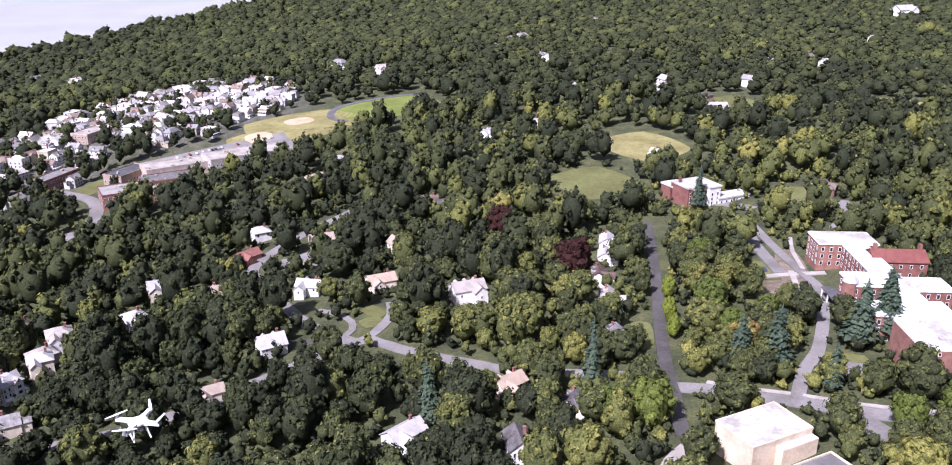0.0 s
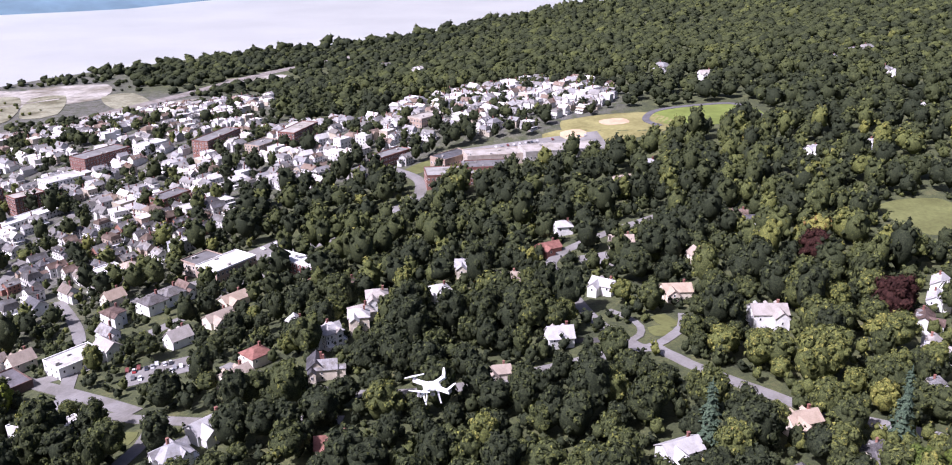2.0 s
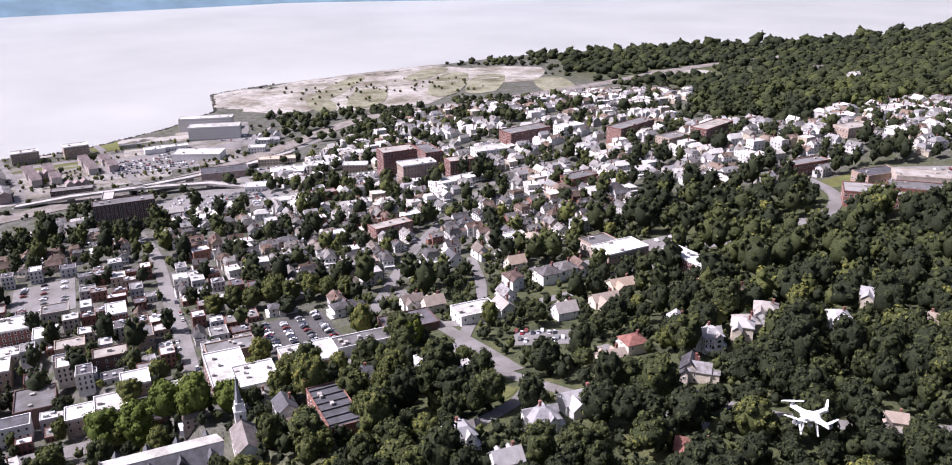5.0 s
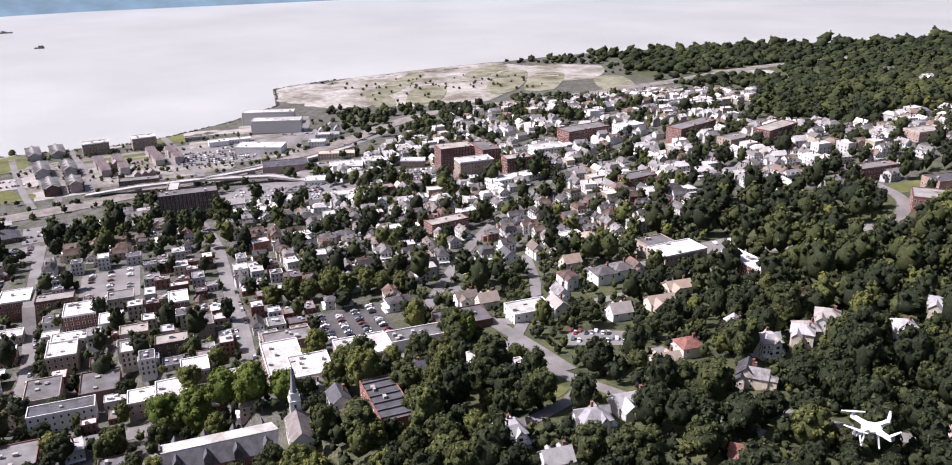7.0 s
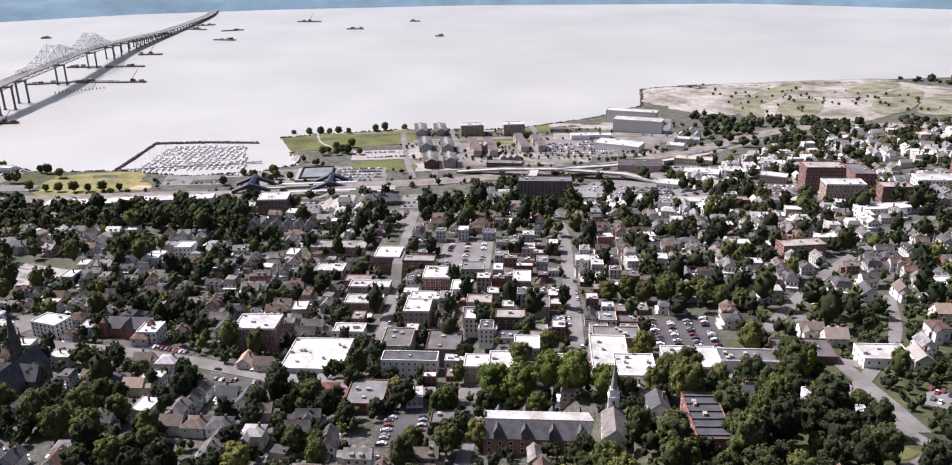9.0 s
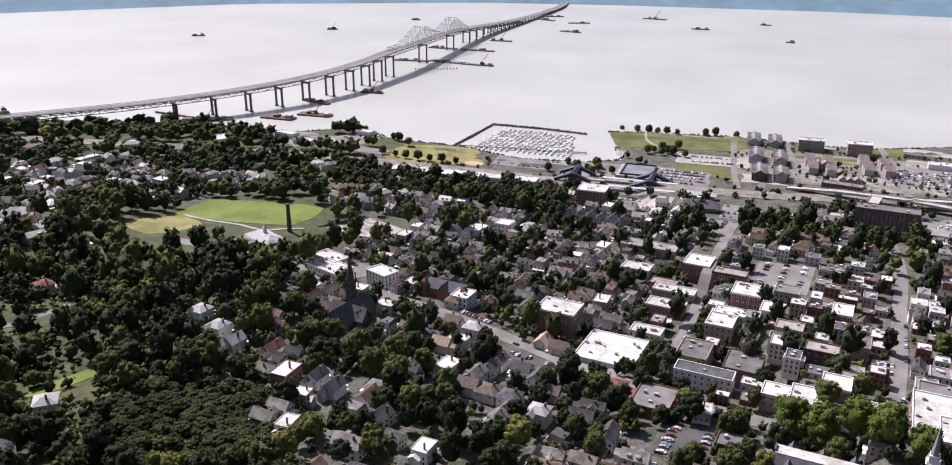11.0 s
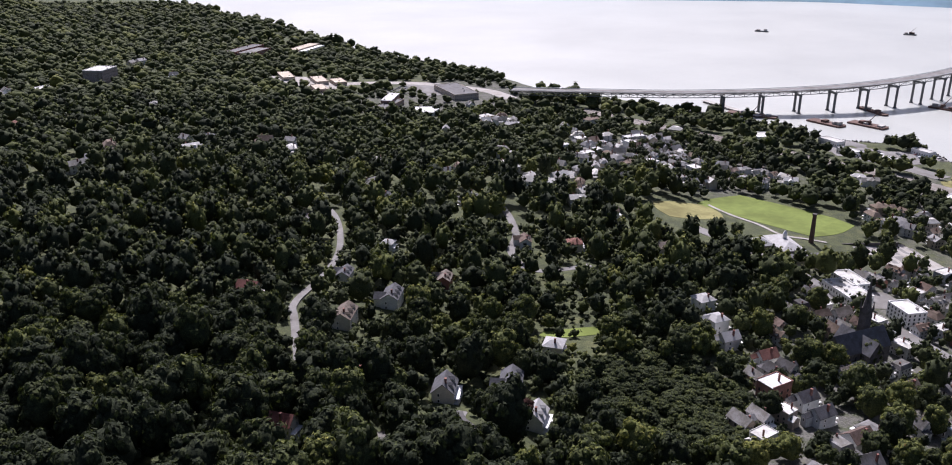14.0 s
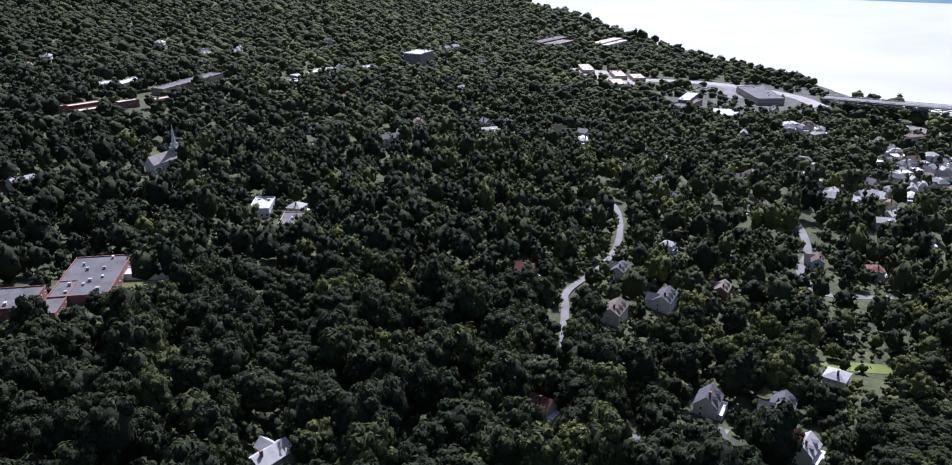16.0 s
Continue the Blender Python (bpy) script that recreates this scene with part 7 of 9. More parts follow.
for x, y, w, d, rot, mat_, lab in [
    (-1062, 250, 96, 170, -14, LAWN, "grassy riverside park with footpaths"), (-1070, 420, 30, 90, -6, LAWN, "grass along the waterfront flats"),
    (-960, 420, 24, 90, -24, LAWN, "green court between riverside townhouses"), (-1010, 510, 44, 60, -20, LAWN, "grass along the waterfront"),
    (-1000, -62, 60, 110, -12, DRYGRASS, "yellowish grass ball field by the river"), (-900, 262, 26, 50, -20, LAWN, "grass bank beside the car park"),
    (-985, 395, 22, 110, -24, LAWN, "green court between riverside townhouses"),
]:
    patch("lawn", x, y, w, d, rot, mat_, lab, "lawn", lift=0.26, round_=0.5)
for x, y, w, d, rot in [(-1060, -190, 40, 130, 28), (-935, 140, 60, 26, 72), (-900, 20, 30, 60, -16), (-1000, -150, 30, 60, -20)]:
    patch("car_park", x, y, w, d, rot, PALEROAD, "grey paved yard by the water", "car park", lift=0.36)
patch("bare_ground", -1110, 800, 150, 150, 30, SAND, "bare pale gravel of a cleared factory site", "bare ground", lift=0.5, round_=0.5)
patch("bare_ground", -1030, 800, 120, 120, 30, SAND, "bare pale gravel of a cleared factory site", "bare ground", lift=0.55, round_=0.6)
patch("bare_ground", -655, 1110, 70, 60, 40, SAND, "pale heaped gravel beyond the cleared site", "bare ground", lift=0.9, round_=0.7)
patch("scrub_grass", -760, 1130, 60, 150, 44, SCRUB, "rough yellowing grass on the cleared site", "grass", lift=0.5, round_=0.7)
patch("scrub_grass", -955, 900, 60, 150, 40, SCRUB, "rough yellowing grass on the cleared site", "grass", lift=0.7, round_=0.7)
ribbon("road_shed", [(-1035, 496), (-930, 470), (-833, 437), (-790, 430)], 8, PALEROAD, "straight grey road to the river", lift=0.45)
ribbon("road_flats", [(-985, 690), (-930, 650), (-875, 598), (-787, 544), (-720, 500), (-650, 500)], 9, PALEROAD, "grey road passing white waterfront flats", lift=0.5)
ribbon("road_court", [(-1089, 396), (-930, 354), (-840, 324)], 7, PALEROAD, "grey street between riverside flats", lift=0.5)
ribbon("road_park", [(-1066, 322), (-926, 283), (-845, 265)], 7, PALEROAD, "grey street between the park and riverside flats", lift=0.52)
ribbon("park_path", [(-1120, 175), (-1112, 215), (-1090, 262), (-1080, 300), (-1085, 345), (-1070, 420), (-1055, 500)], 3.2, WALKWAY, "pale curving footpath beside the river", lift=0.5)
ribbon("park_path", [(-1112, 215), (-1060, 210), (-1010, 225), (-975, 250)], 3.0, WALKWAY, "pale curving footpath across the park", lift=0.5)
for x, y, rot, w, d, h, lab, wall, roof in [
    (-762, 572, 48, 42, 15, 6, "long shed with a beige roof", CREAM, SANDF), (-703, 548, 48, 22, 20, 6, "white square shed with a white roof", WHITE, MEMBRANE),
    (-681, 567, 42, 18, 14, 9, "grey three-storey flats with a flat roof", CONCRETE, MEMBRANE), (-647, 586, 42, 26, 14, 8, "pale three-storey flats with a flat roof", PALEBRICK, MEMBRANE),
    (-690, 494, 48, 30, 18, 5, "low white-roofed building in a car park", WHITE, MEMBRANE), (-826, 592, 48, 20, 14, 7, "white low block beside the road", WHITE, MEMBRANE),
    (-852, 620, 48, 18, 12, 7, "white low block beside the road", WHITE, MEMBRANE), (-990, 520, 62, 26, 9, 4, "low grey boat shed by the river", CONCRETE, GRAVEL),
    (-930, 540, 62, 40, 12, 5, "long low white shed by the river", WHITE, MEMBRANE), (-632, 522, 42, 22, 12, 6, "small brick block beside a car park", BRICK, GRAVEL),
]:
    block(x, y, rot, w, d, h, lab, wall, roof, floors=max(1, int(h / 3)), bays=(4, 2), units=1)


def terrace(x, y, rot, n, label):
    """A row of narrow gabled houses under one label: each with its own wall and roof."""
    z = land(x, y)
    ob = root("terrace", x, y, rot, label, "houses", "riverside terraces", z=z)
    take_box(x, y, n * 7.6, 12, rot, 1.0)
    rng = random.Random(int(x))
    for i in range(n):
        x0 = (i - n / 2) * 7.6
        e = 7.4 + rng.uniform(-0.5, 0.8)
        bm = bmesh.new()
        box(bm, x0 + 0.05, x0 + 7.45, -5, 5, -3, e)
        gable_ends(bm, x0 + 0.05, x0 + 7.45, -5, 5, e, 3.0, "y")
        part("wall", bm, RUSTB if i % 2 else TAUPE, ob)
        bm = bmesh.new()
        gable_roof(bm, x0 + 0.05, x0 + 7.45, -5, 5, e, 3.0, 0.3, 0.25, "y")
        part("roof", bm, REDF, ob)
        bm = bmesh.new()
        for side in (-1, 1):
            for zz in (1.0, 4.2):
                for f in (2.0, 5.4):
                    box(bm, x0 + f - 0.6, x0 + f + 0.6, min(side * 4.9, side * 5.05), max(side * 4.9, side * 5.05), zz, zz + 1.7)
        tagged(part("window_grid", bm, GLASS, ob), kind="stuff")


TAUPE = surface("taupe_siding", [(0.50, 0.44, 0.41), (0.58, 0.54, 0.50)], 0.85, 1.5, 0.2, spread=0.25)
YARD = surface("pale_worn_paving", [(0.34, 0.32, 0.285)], 0.95, 0.3, 0.03, spread=0.45)
for x, y, w, d, rot, lab in [(-925, 400, 230, 150, 70, "pale worn paving between riverside flats"), (-890, 545, 110, 130, 60, "pale worn paving of the river yards"), (-905, 160, 150, 80, 72, "pale worn paving by the station"), (-700, 500, 120, 90, 48, "pale worn paving of the lower town")]:
    patch("yard_paving", x, y, w, d, rot, YARD, lab, "paving", lift=0.14, take=False, round_=0.3)
def flats(x, y, rot, w, d, h, gables, wall):
    """Riverside flats: a long body under a dark roof, with gabled bays along both fronts."""
    ob = root("riverside_flats", x, y, rot, "grey riverside flats with grey gabled roofs", "flats", "riverside flats", z=min(low_ground(x, y, w, d, rot)) + 0.3)
    take_box(x, y, w, d, rot, 1.5)
    x0, x1, y0, y1 = -w / 2, w / 2, -d / 2, d / 2
    bm = bmesh.new()
    box(bm, x0, x1, y0, y1, -4, h)
    gable_ends(bm, x0, x1, y0, y1, h, 3.2, "x")
    part("wall", bm, wall, ob)
    bm = bmesh.new()
    gable_roof(bm, x0, x1, y0, y1, h, 3.2, 0.5, 0.3, "x")
    part("roof", bm, ROOF_B, ob)
    for i in range(gables):
        c = x0 + w * (i + 0.5) / gables
        for sgn in (-1, 1):
            e = sorted((sgn * (d / 2 - 0.5), sgn * (d / 2 + 1.6)))
            bm = bmesh.new()
            box(bm, c - 2.4, c + 2.4, e[0], e[1], -4, h + 0.4)
            gable_ends(bm, c - 2.4, c + 2.4, e[0], e[1], h + 0.4, 2.2, "y")
            bay = part("bay", bm, TAUPE if i % 2 else wall, ob)
            f = sorted((sgn * (d / 2 - 4.0), sgn * (d / 2 + 1.6)))
            bm = bmesh.new()
            gable_roof(bm, c - 2.4, c + 2.4, f[0], f[1], h + 0.4, 2.2, 0.3, 0.22, "y")
            part("gable_roof", bm, ROOF_B, bay)
    bm = bmesh.new()
    for f in range(int(h / 3.1)):
        for i in range(gables * 2):
            c = x0 + w * (i + 0.5) / (gables * 2)
            for sgn in (-1, 1):
                e = sorted((sgn * (d / 2 - 0.2), sgn * (d / 2 + 1.68)))
                box(bm, c - 0.55, c + 0.55, e[0], e[1], 0.8 + 3.1 * f, 2.4 + 3.1 * f)
    tagged(part("window_panes", bm, GLASS, ob), kind="stuff")


for x, y, rot, w, d, h, n, wall in [(-1064, 347, 164, 42, 13, 9, 4, GREYW), (-1054, 371, 164, 40, 13, 9, 4, CONCRETE), (-966, 320, 164, 38, 13, 9, 4, GREYW), (-950, 343, 164, 36, 12, 9, 3, CONCRETE), (-894, 302, 164, 38, 13, 9, 4, BROWN), (-884, 322, 164, 30, 12, 9.5, 3, RUSTB)]:
    flats(x, y, rot, w, d, h, n, wall)
for x, y, rot, n in [(-952, 378, 164, 4), (-918, 369, 164, 4), (-944, 396, 164, 3), (-908, 386, 164, 3), (-926, 382, 74, 2), (-950, 440, 164, 3), (-915, 430, 164, 4), (-935, 457, 164, 3), (-904, 449, 164, 3), (-862, 388, 74, 3)]:
    terrace(x, y, rot, n, "row of pinkish-brown gabled townhouses near the river")
for i in range(6):
    house(-748 + i * 4.2, 80 + i * 9.4, 66, "d", "grey terraced house with a steep gable", wall=GREYW, roof=SLATE, scale=0.9)
for x, y, k in [(-880, 640, "a"), (-862, 650, "d"), (-846, 634, "b"), (-894, 664, "a")]:
    house(x, y, 48, k, "white house close to the river", wall=WHITE, roof=PALEROOF, scale=0.9)


def riprap(y0, y1, n, seed):
    """Dark boulders tipped along the water's edge."""
    rng = np.random.RandomState(seed)
    vs, fs, k = [], [], 0
    base = np.array([(1, 0, 0), (-1, 0, 0), (0, 1, 0), (0, -1, 0), (0, 0, 1), (0, 0, -1)], float)
    tri = np.array([(0, 2, 4), (2, 1, 4), (1, 3, 4), (3, 0, 4), (2, 0, 5), (1, 2, 5), (3, 1, 5), (0, 3, 5)])
    for i in range(n):
        y = rng.uniform(y0, y1)
        d = rng.uniform(-4, 5)
        x = lerp(SHORE, y) + d
        v = base * rng.uniform(0.8, 2.2, (6, 1)) + np.array([x, y, land(x, y) + 0.3])
        vs.append(v)
        fs.append(tri + k)
        k += 6
    me = mesh_from("riprap", np.concatenate(vs).tolist(), np.concatenate(fs).tolist(), ROCK)
    tagged(new("riprap", me), "dark boulders heaped along the water's edge", "rocks", kind="stuff")


riprap(-420, 900, 1500, 4)
ISLANDPAINT = island_surface("far_car_paint", [(0.52, 0.52, 0.53), (0.03, 0.03, 0.035), (0.74, 0.74, 0.74), (0.20, 0.205, 0.21), (0.05, 0.06, 0.08), (0.40, 0.40, 0.41), (0.02, 0.02, 0.022), (0.11, 0.112, 0.115), (0.68, 0.68, 0.68), (0.16, 0.05, 0.045), (0.07, 0.075, 0.08), (0.30, 0.30, 0.295)])


def far_cars(lots, seed):
    """Rows of parked cars, too far off to tell apart: hood, cabin and boot in one shell."""
    rng = random.Random(seed)
    V, F = [], []
    prof = [(-2.2, 0.1), (-2.2, 0.9), (-1.5, 1.0), (-1.1, 1.45), (0.4, 1.45), (1.0, 0.98), (2.2, 0.8), (2.2, 0.1)]
    for x, y, w, d, rot, rows, fill in lots:
        c, s = math.cos(radians(rot)), math.sin(radians(rot))
        for r in range(rows):
            for k in range(int(w / 2.8)):
                if rng.random() > fill:
                    continue
                u, v = -w / 2 + 2 + k * 2.8 + rng.uniform(-0.2, 0.2), -d / 2 + 4 + r * (d - 8) / max(1, rows - 1) + rng.uniform(-0.4, 0.4)
                px, py = x + u * c - v * s, y + u * s + v * c
                a = radians(rot + 90 + rng.choice((0, 180)) + rng.uniform(-3, 3))
                ca, sa, z, n = math.cos(a), math.sin(a), land(px, py) + 0.45, len(V)
                for side in (-0.88, 0.88):
                    for qx, qz in prof:
                        V.append((px + qx * ca - side * sa, py + qx * sa + side * ca, z + qz))
                m = len(prof)
                F.append(tuple(n + i for i in range(m)))
                F.append(tuple(n + m + i for i in reversed(range(m))))
                F.extend((n + i, n + m + i, n + m + (i + 1) % m, n + (i + 1) % m) for i in range(m))
    tagged(new("distant_cars", mesh_from("distant_cars", V, F, ISLANDPAINT)), "parked cars in rows on the distant lots", "cars", kind="stuff")


far_cars([(-352, 268, 60, 38, EW, 4, 0.55), (-305, 268, 24, 26, EW, 2, 0.6), (-228, 327, 32, 20, 32, 2, 0.5), (-430, 28, 38, 24, 60, 2, 0.5), (-500, -10, 32, 22, 50, 2, 0.6), (209, 260, 24, 10, -34, 1, 0.5), (230, 390, 7, 44, -20, 1, 0.6), (-340, 96, 34, 24, EW, 2, 0.5), (-882, 488, 92, 62, 62, 7, 0.6), (-885, 214, 54, 58, 70, 5, 0.75), (-688, 440, 92, 62, 48, 6, 0.55), (-612, 560, 74, 52, 42, 5, 0.65), (-960, 268, 60, 30, 72, 2, 0.5),
          (-745, 540, 80, 28, 48, 2, 0.5), (-640, 470, 56, 42, EW, 4, 0.5), (-905, 500, 60, 30, 75, 2, 0.4), (-975, 96, 36, 54, 72, 4, 0.6), (-1060, -190, 34, 110, 28, 6, 0.6), (-962, 44, 60, 46, 72, 2, 0.4), (-740, 240, 36, 54, 70, 4, 0.6), (-789, 156, 50, 30, 70, 2, 0.5),
          (-905, 632, 60, 28, 48, 2, 0.5), (-90, 735, 120, 38, 20, 3, 0.35), (-980, -905, 100, 30, 20, 3, 0.4), (-250, 505, 40, 22, 60, 2, 0.5), (-560, 215, 54, 34, EW, 3, 0.5), (-690, 200, 40, 20, EW, 2, 0.5),
          (-705, -112, 44, 28, 130, 1, 0.3), (268, 352, 60, 22, 55, 2, 0.4)], 8)

# ---- the town's houses, street by street ----
TOWN_W = surface("white_siding", [(0.78, 0.77, 0.75)], 0.8, 0.6, 0.03, spread=0.3)
TOWN_A = surface("grey_siding", [(0.62, 0.61, 0.60)], 0.8, 0.6, 0.03, spread=0.35)
TOWN_B = surface("tan_siding", [(0.60, 0.53, 0.43)], 0.8, 0.6, 0.03, spread=0.35)
ROOF_A = surface("dark_shingle", [(0.27, 0.265, 0.262)], 0.75, 1.0, 0.05, spread=0.4)
ROOF_C = surface("brown_shingle", [(0.25, 0.19, 0.15)], 0.9, 1.0, 0.05, spread=0.4)
ROOF_D = surface("pale_shingle_roof", [(0.68, 0.66, 0.62)], 0.7, 1.0, 0.05, spread=0.3)
SIDING = surface("town_siding", [(0.80, 0.79, 0.77), (0.74, 0.73, 0.70), (0.82, 0.81, 0.79), (0.64, 0.63, 0.61), (0.64, 0.56, 0.44), (0.72, 0.70, 0.66), (0.46, 0.47, 0.48), (0.52, 0.42, 0.34), (0.76, 0.74, 0.68), (0.33, 0.17, 0.13)], 0.8, 0.9, 0.12, spread=0.28)
SHINGLE = surface("town_shingle", [(0.15, 0.147, 0.15), (0.22, 0.213, 0.213), (0.115, 0.11, 0.115), (0.30, 0.29, 0.285), (0.18, 0.135, 0.11), (0.26, 0.23, 0.205), (0.135, 0.13, 0.135), (0.21, 0.15, 0.125), (0.36, 0.345, 0.335), (0.17, 0.167, 0.178)], 0.93, 1.0, 0.15, spread=0.4)


def town_house_meshes(seed):
    """Walls with panes, roof, and porch or flat-roofed annexe of one narrow town house; its street front faces +y."""
    rng = random.Random(seed)
    style = ("gable", "cross", "hip", "gable", "cross", "flat", "broad", "gable", "hip", "cross", "mansard", "flat")[seed % 12]
    w, d, h = rng.uniform(7.0, 9.5), rng.uniform(10.0, 14.0), rng.uniform(5.4, 7.4)
    if style == "broad":
        w, d = d, w
    if style == "flat":
        w, h = w * 1.15, h + 1.2
    rise = rng.uniform(2.6, 4.0)
    x0, x1, y0, y1 = -w / 2, w / 2, -d / 2, d / 2
    wb, rb, pb = bmesh.new(), bmesh.new(), bmesh.new()
    box(wb, x0, x1, y0, y1, -4, h)
    if style in ("gable", "cross"):
        gable_ends(wb, x0, x1, y0, y1, h, rise, "y")
        gable_roof(rb, x0, x1, y0, y1, h, rise, 0.45, 0.22, "y")
    elif style == "broad":
        gable_ends(wb, x0, x1, y0, y1, h, rise, "x")
        gable_roof(rb, x0, x1, y0, y1, h, rise, 0.45, 0.22, "x")
    elif style == "hip":
        hip_roof(rb, x0, x1, y0, y1, h, rise * 0.8, flat=rng.choice((0.0, 0.3)))
    elif style == "mansard":
        hip_roof(rb, x0, x1, y0, y1, h, rise * 0.85, over=0.3, flat=0.72)
    else:
        box(rb, x0 - 0.15, x1 + 0.15, y0 - 0.15, y1 + 0.15, h, h + 0.3)
        for q in ((x0 - 0.2, x1 + 0.2, y1 - 0.1, y1 + 0.2), (x0 - 0.2, x0 + 0.1, y0, y1 - 0.1), (x1 - 0.1, x1 + 0.2, y0, y1 - 0.1)):
            box(wb, *q, h - 0.2, h + 0.75)
    if style in ("cross", "hip", "broad"):                      # a gabled wing to one side
        sgn, ww, out = rng.choice((-1, 1)), rng.uniform(3.4, 4.8), rng.uniform(1.2, 2.6)
        c = rng.uniform(-d * 0.15, d * 0.2)
        e = (x1 - 1.5, x1 + out) if sgn > 0 else (x0 - out, x0 + 1.5)
        box(wb, e[0], e[1], c - ww / 2, c + ww / 2, -4, h - 0.1)
        gable_ends(wb, e[0], e[1], c - ww / 2, c + ww / 2, h - 0.1, ww * 0.42, "x")
        f = (0.0, x1 + out) if sgn > 0 else (x0 - out, 0.0)
        gable_roof(rb, f[0], f[1], c - ww / 2, c + ww / 2, h - 0.1, ww * 0.42, 0.35, 0.2, "x")
    if rng.random() < 0.7:                                       # a lower addition behind
        aw, ad, ah = w * rng.uniform(0.5, 0.85), rng.uniform(3, 5.5), rng.uniform(2.8, h - 1)
        box(wb, x0, x0 + aw, y0 - ad, y0 + 0.1, -4, ah)
        if rng.random() < 0.5:
            box(rb, x0 - 0.2, x0 + aw + 0.2, y0 - ad - 0.2, y0 - 0.01, ah, ah + 0.25)
        else:
            gable_ends(wb, x0, x0 + aw, y0 - ad, y0, ah, aw * 0.3, "y")
            gable_roof(rb, x0, x0 + aw, y0 - ad, y0 - 0.05, ah, aw * 0.3, 0.25, 0.2, "y")
    for i in range(rng.randrange(0, 3) if style in ("gable", "broad", "mansard") else 0):      # dormers
        dy = y0 + d * (0.3 + 0.35 * i)
        if style == "broad":
            box(wb, x0 + w * (0.25 + 0.4 * i), x0 + w * (0.25 + 0.4 * i) + 1.8, y1 - 2.4, y1 - 0.6, h, h + rise * 0.62)
            box(rb, x0 + w * (0.25 + 0.4 * i) - 0.2, x0 + w * (0.25 + 0.4 * i) + 2.0, y1 - 3.0, y1 - 0.4, h + rise * 0.62, h + rise * 0.62 + 0.2)
        else:
            for sgn in (-1, 1):
                e = sorted((sgn * (w / 2 - 0.6), sgn * (w / 2 - 2.4)))
                box(wb, e[0], e[1], dy - 0.9, dy + 0.9, h, h + rise * 0.6)
                box(rb, e[0] - 0.2, e[1] + 0.2, dy - 1.1, dy + 1.1, h + rise * 0.6, h + rise * 0.6 + 0.2)
    cx, cy = rng.uniform(x0 + 1, x1 - 1), rng.uniform(y0 + 2, y1 - 3)
    box(rb, cx - 0.4, cx + 0.4, cy - 0.4, cy + 0.4, h, h + rise + 1.0, 1)
    for zz in (1.0, 3.9):
        for f in (-0.3, 0.0, 0.3):
            for sgn in (-1, 1):
                e = sorted((sgn * (d / 2 - 0.1), sgn * (d / 2 + 0.06)))
                box(wb, f * w - 0.5, f * w + 0.5, e[0], e[1], zz, zz + 1.5, 1)
                e = sorted((sgn * (w / 2 - 0.1), sgn * (w / 2 + 0.06)))
                box(wb, e[0], e[1], f * d - 0.5, f * d + 0.5, zz, zz + 1.5, 1)
    pd = rng.uniform(1.8, 2.6)                                   # the porch
    box(pb, x0 + 0.2, x1 - 0.2, y1 + 0.08, y1 + pd, -3, 0.5)
    box(pb, x0 + 0.1, x1 - 0.1, y1 + 0.08, y1 + pd + 0.2, 2.8, 3.05)
    for i in range(4):
        px = x0 + 0.4 + (w - 0.8) * i / 3
        box(pb, px - 0.1, px + 0.1, y1 + pd - 0.2, y1 + pd, 0.5, 2.8)
    out = []
    for nm, bm, mats in (("wall", wb, [SIDING, GLASS]), ("roof", rb, [MEMBRANE if style == "flat" else SHINGLE, BRICK]), ("porch", pb, [WHITE])):
        bmesh.ops.recalc_face_normals(bm, faces=bm.faces[:])
        me = bpy.data.meshes.new(nm)
        bm.to_mesh(me)
        bm.free()
        for m in mats:
            me.materials.append(m)
        out.append(me)
    return out


TOWN_LABELS = {"gable": "narrow timber town house with a front gable and porch", "cross": "timber town house with crossing gables and a porch", "hip": "square timber house with a hipped shingle roof",
               "flat": "flat-roofed timber town house with a pale roof", "broad": "broad gabled timber house with a side wing", "mansard": "timber house with a steep flat-topped shingle roof"}
TOWN_STYLES = ("gable", "cross", "hip", "gable", "cross", "flat", "broad", "gable", "hip", "cross", "mansard", "flat")
TOWN_MESHES = [town_house_meshes(i) for i in range(24)]


def town_house(x, y, rot, i, k):
    ob = root("town_house", x, y, rot, TOWN_LABELS[TOWN_STYLES[i % 12]], "house", "town houses", z=min(low_ground(x, y, 8, 10, rot)) + 0.6)
    ob.matrix_world = ob.matrix_world @ Matrix.Diagonal((k, k, k, 1))
    for nm, me in zip(("wall", "roof", "porch"), TOWN_MESHES[i]):
        c = new(nm, me)
        c.parent = ob


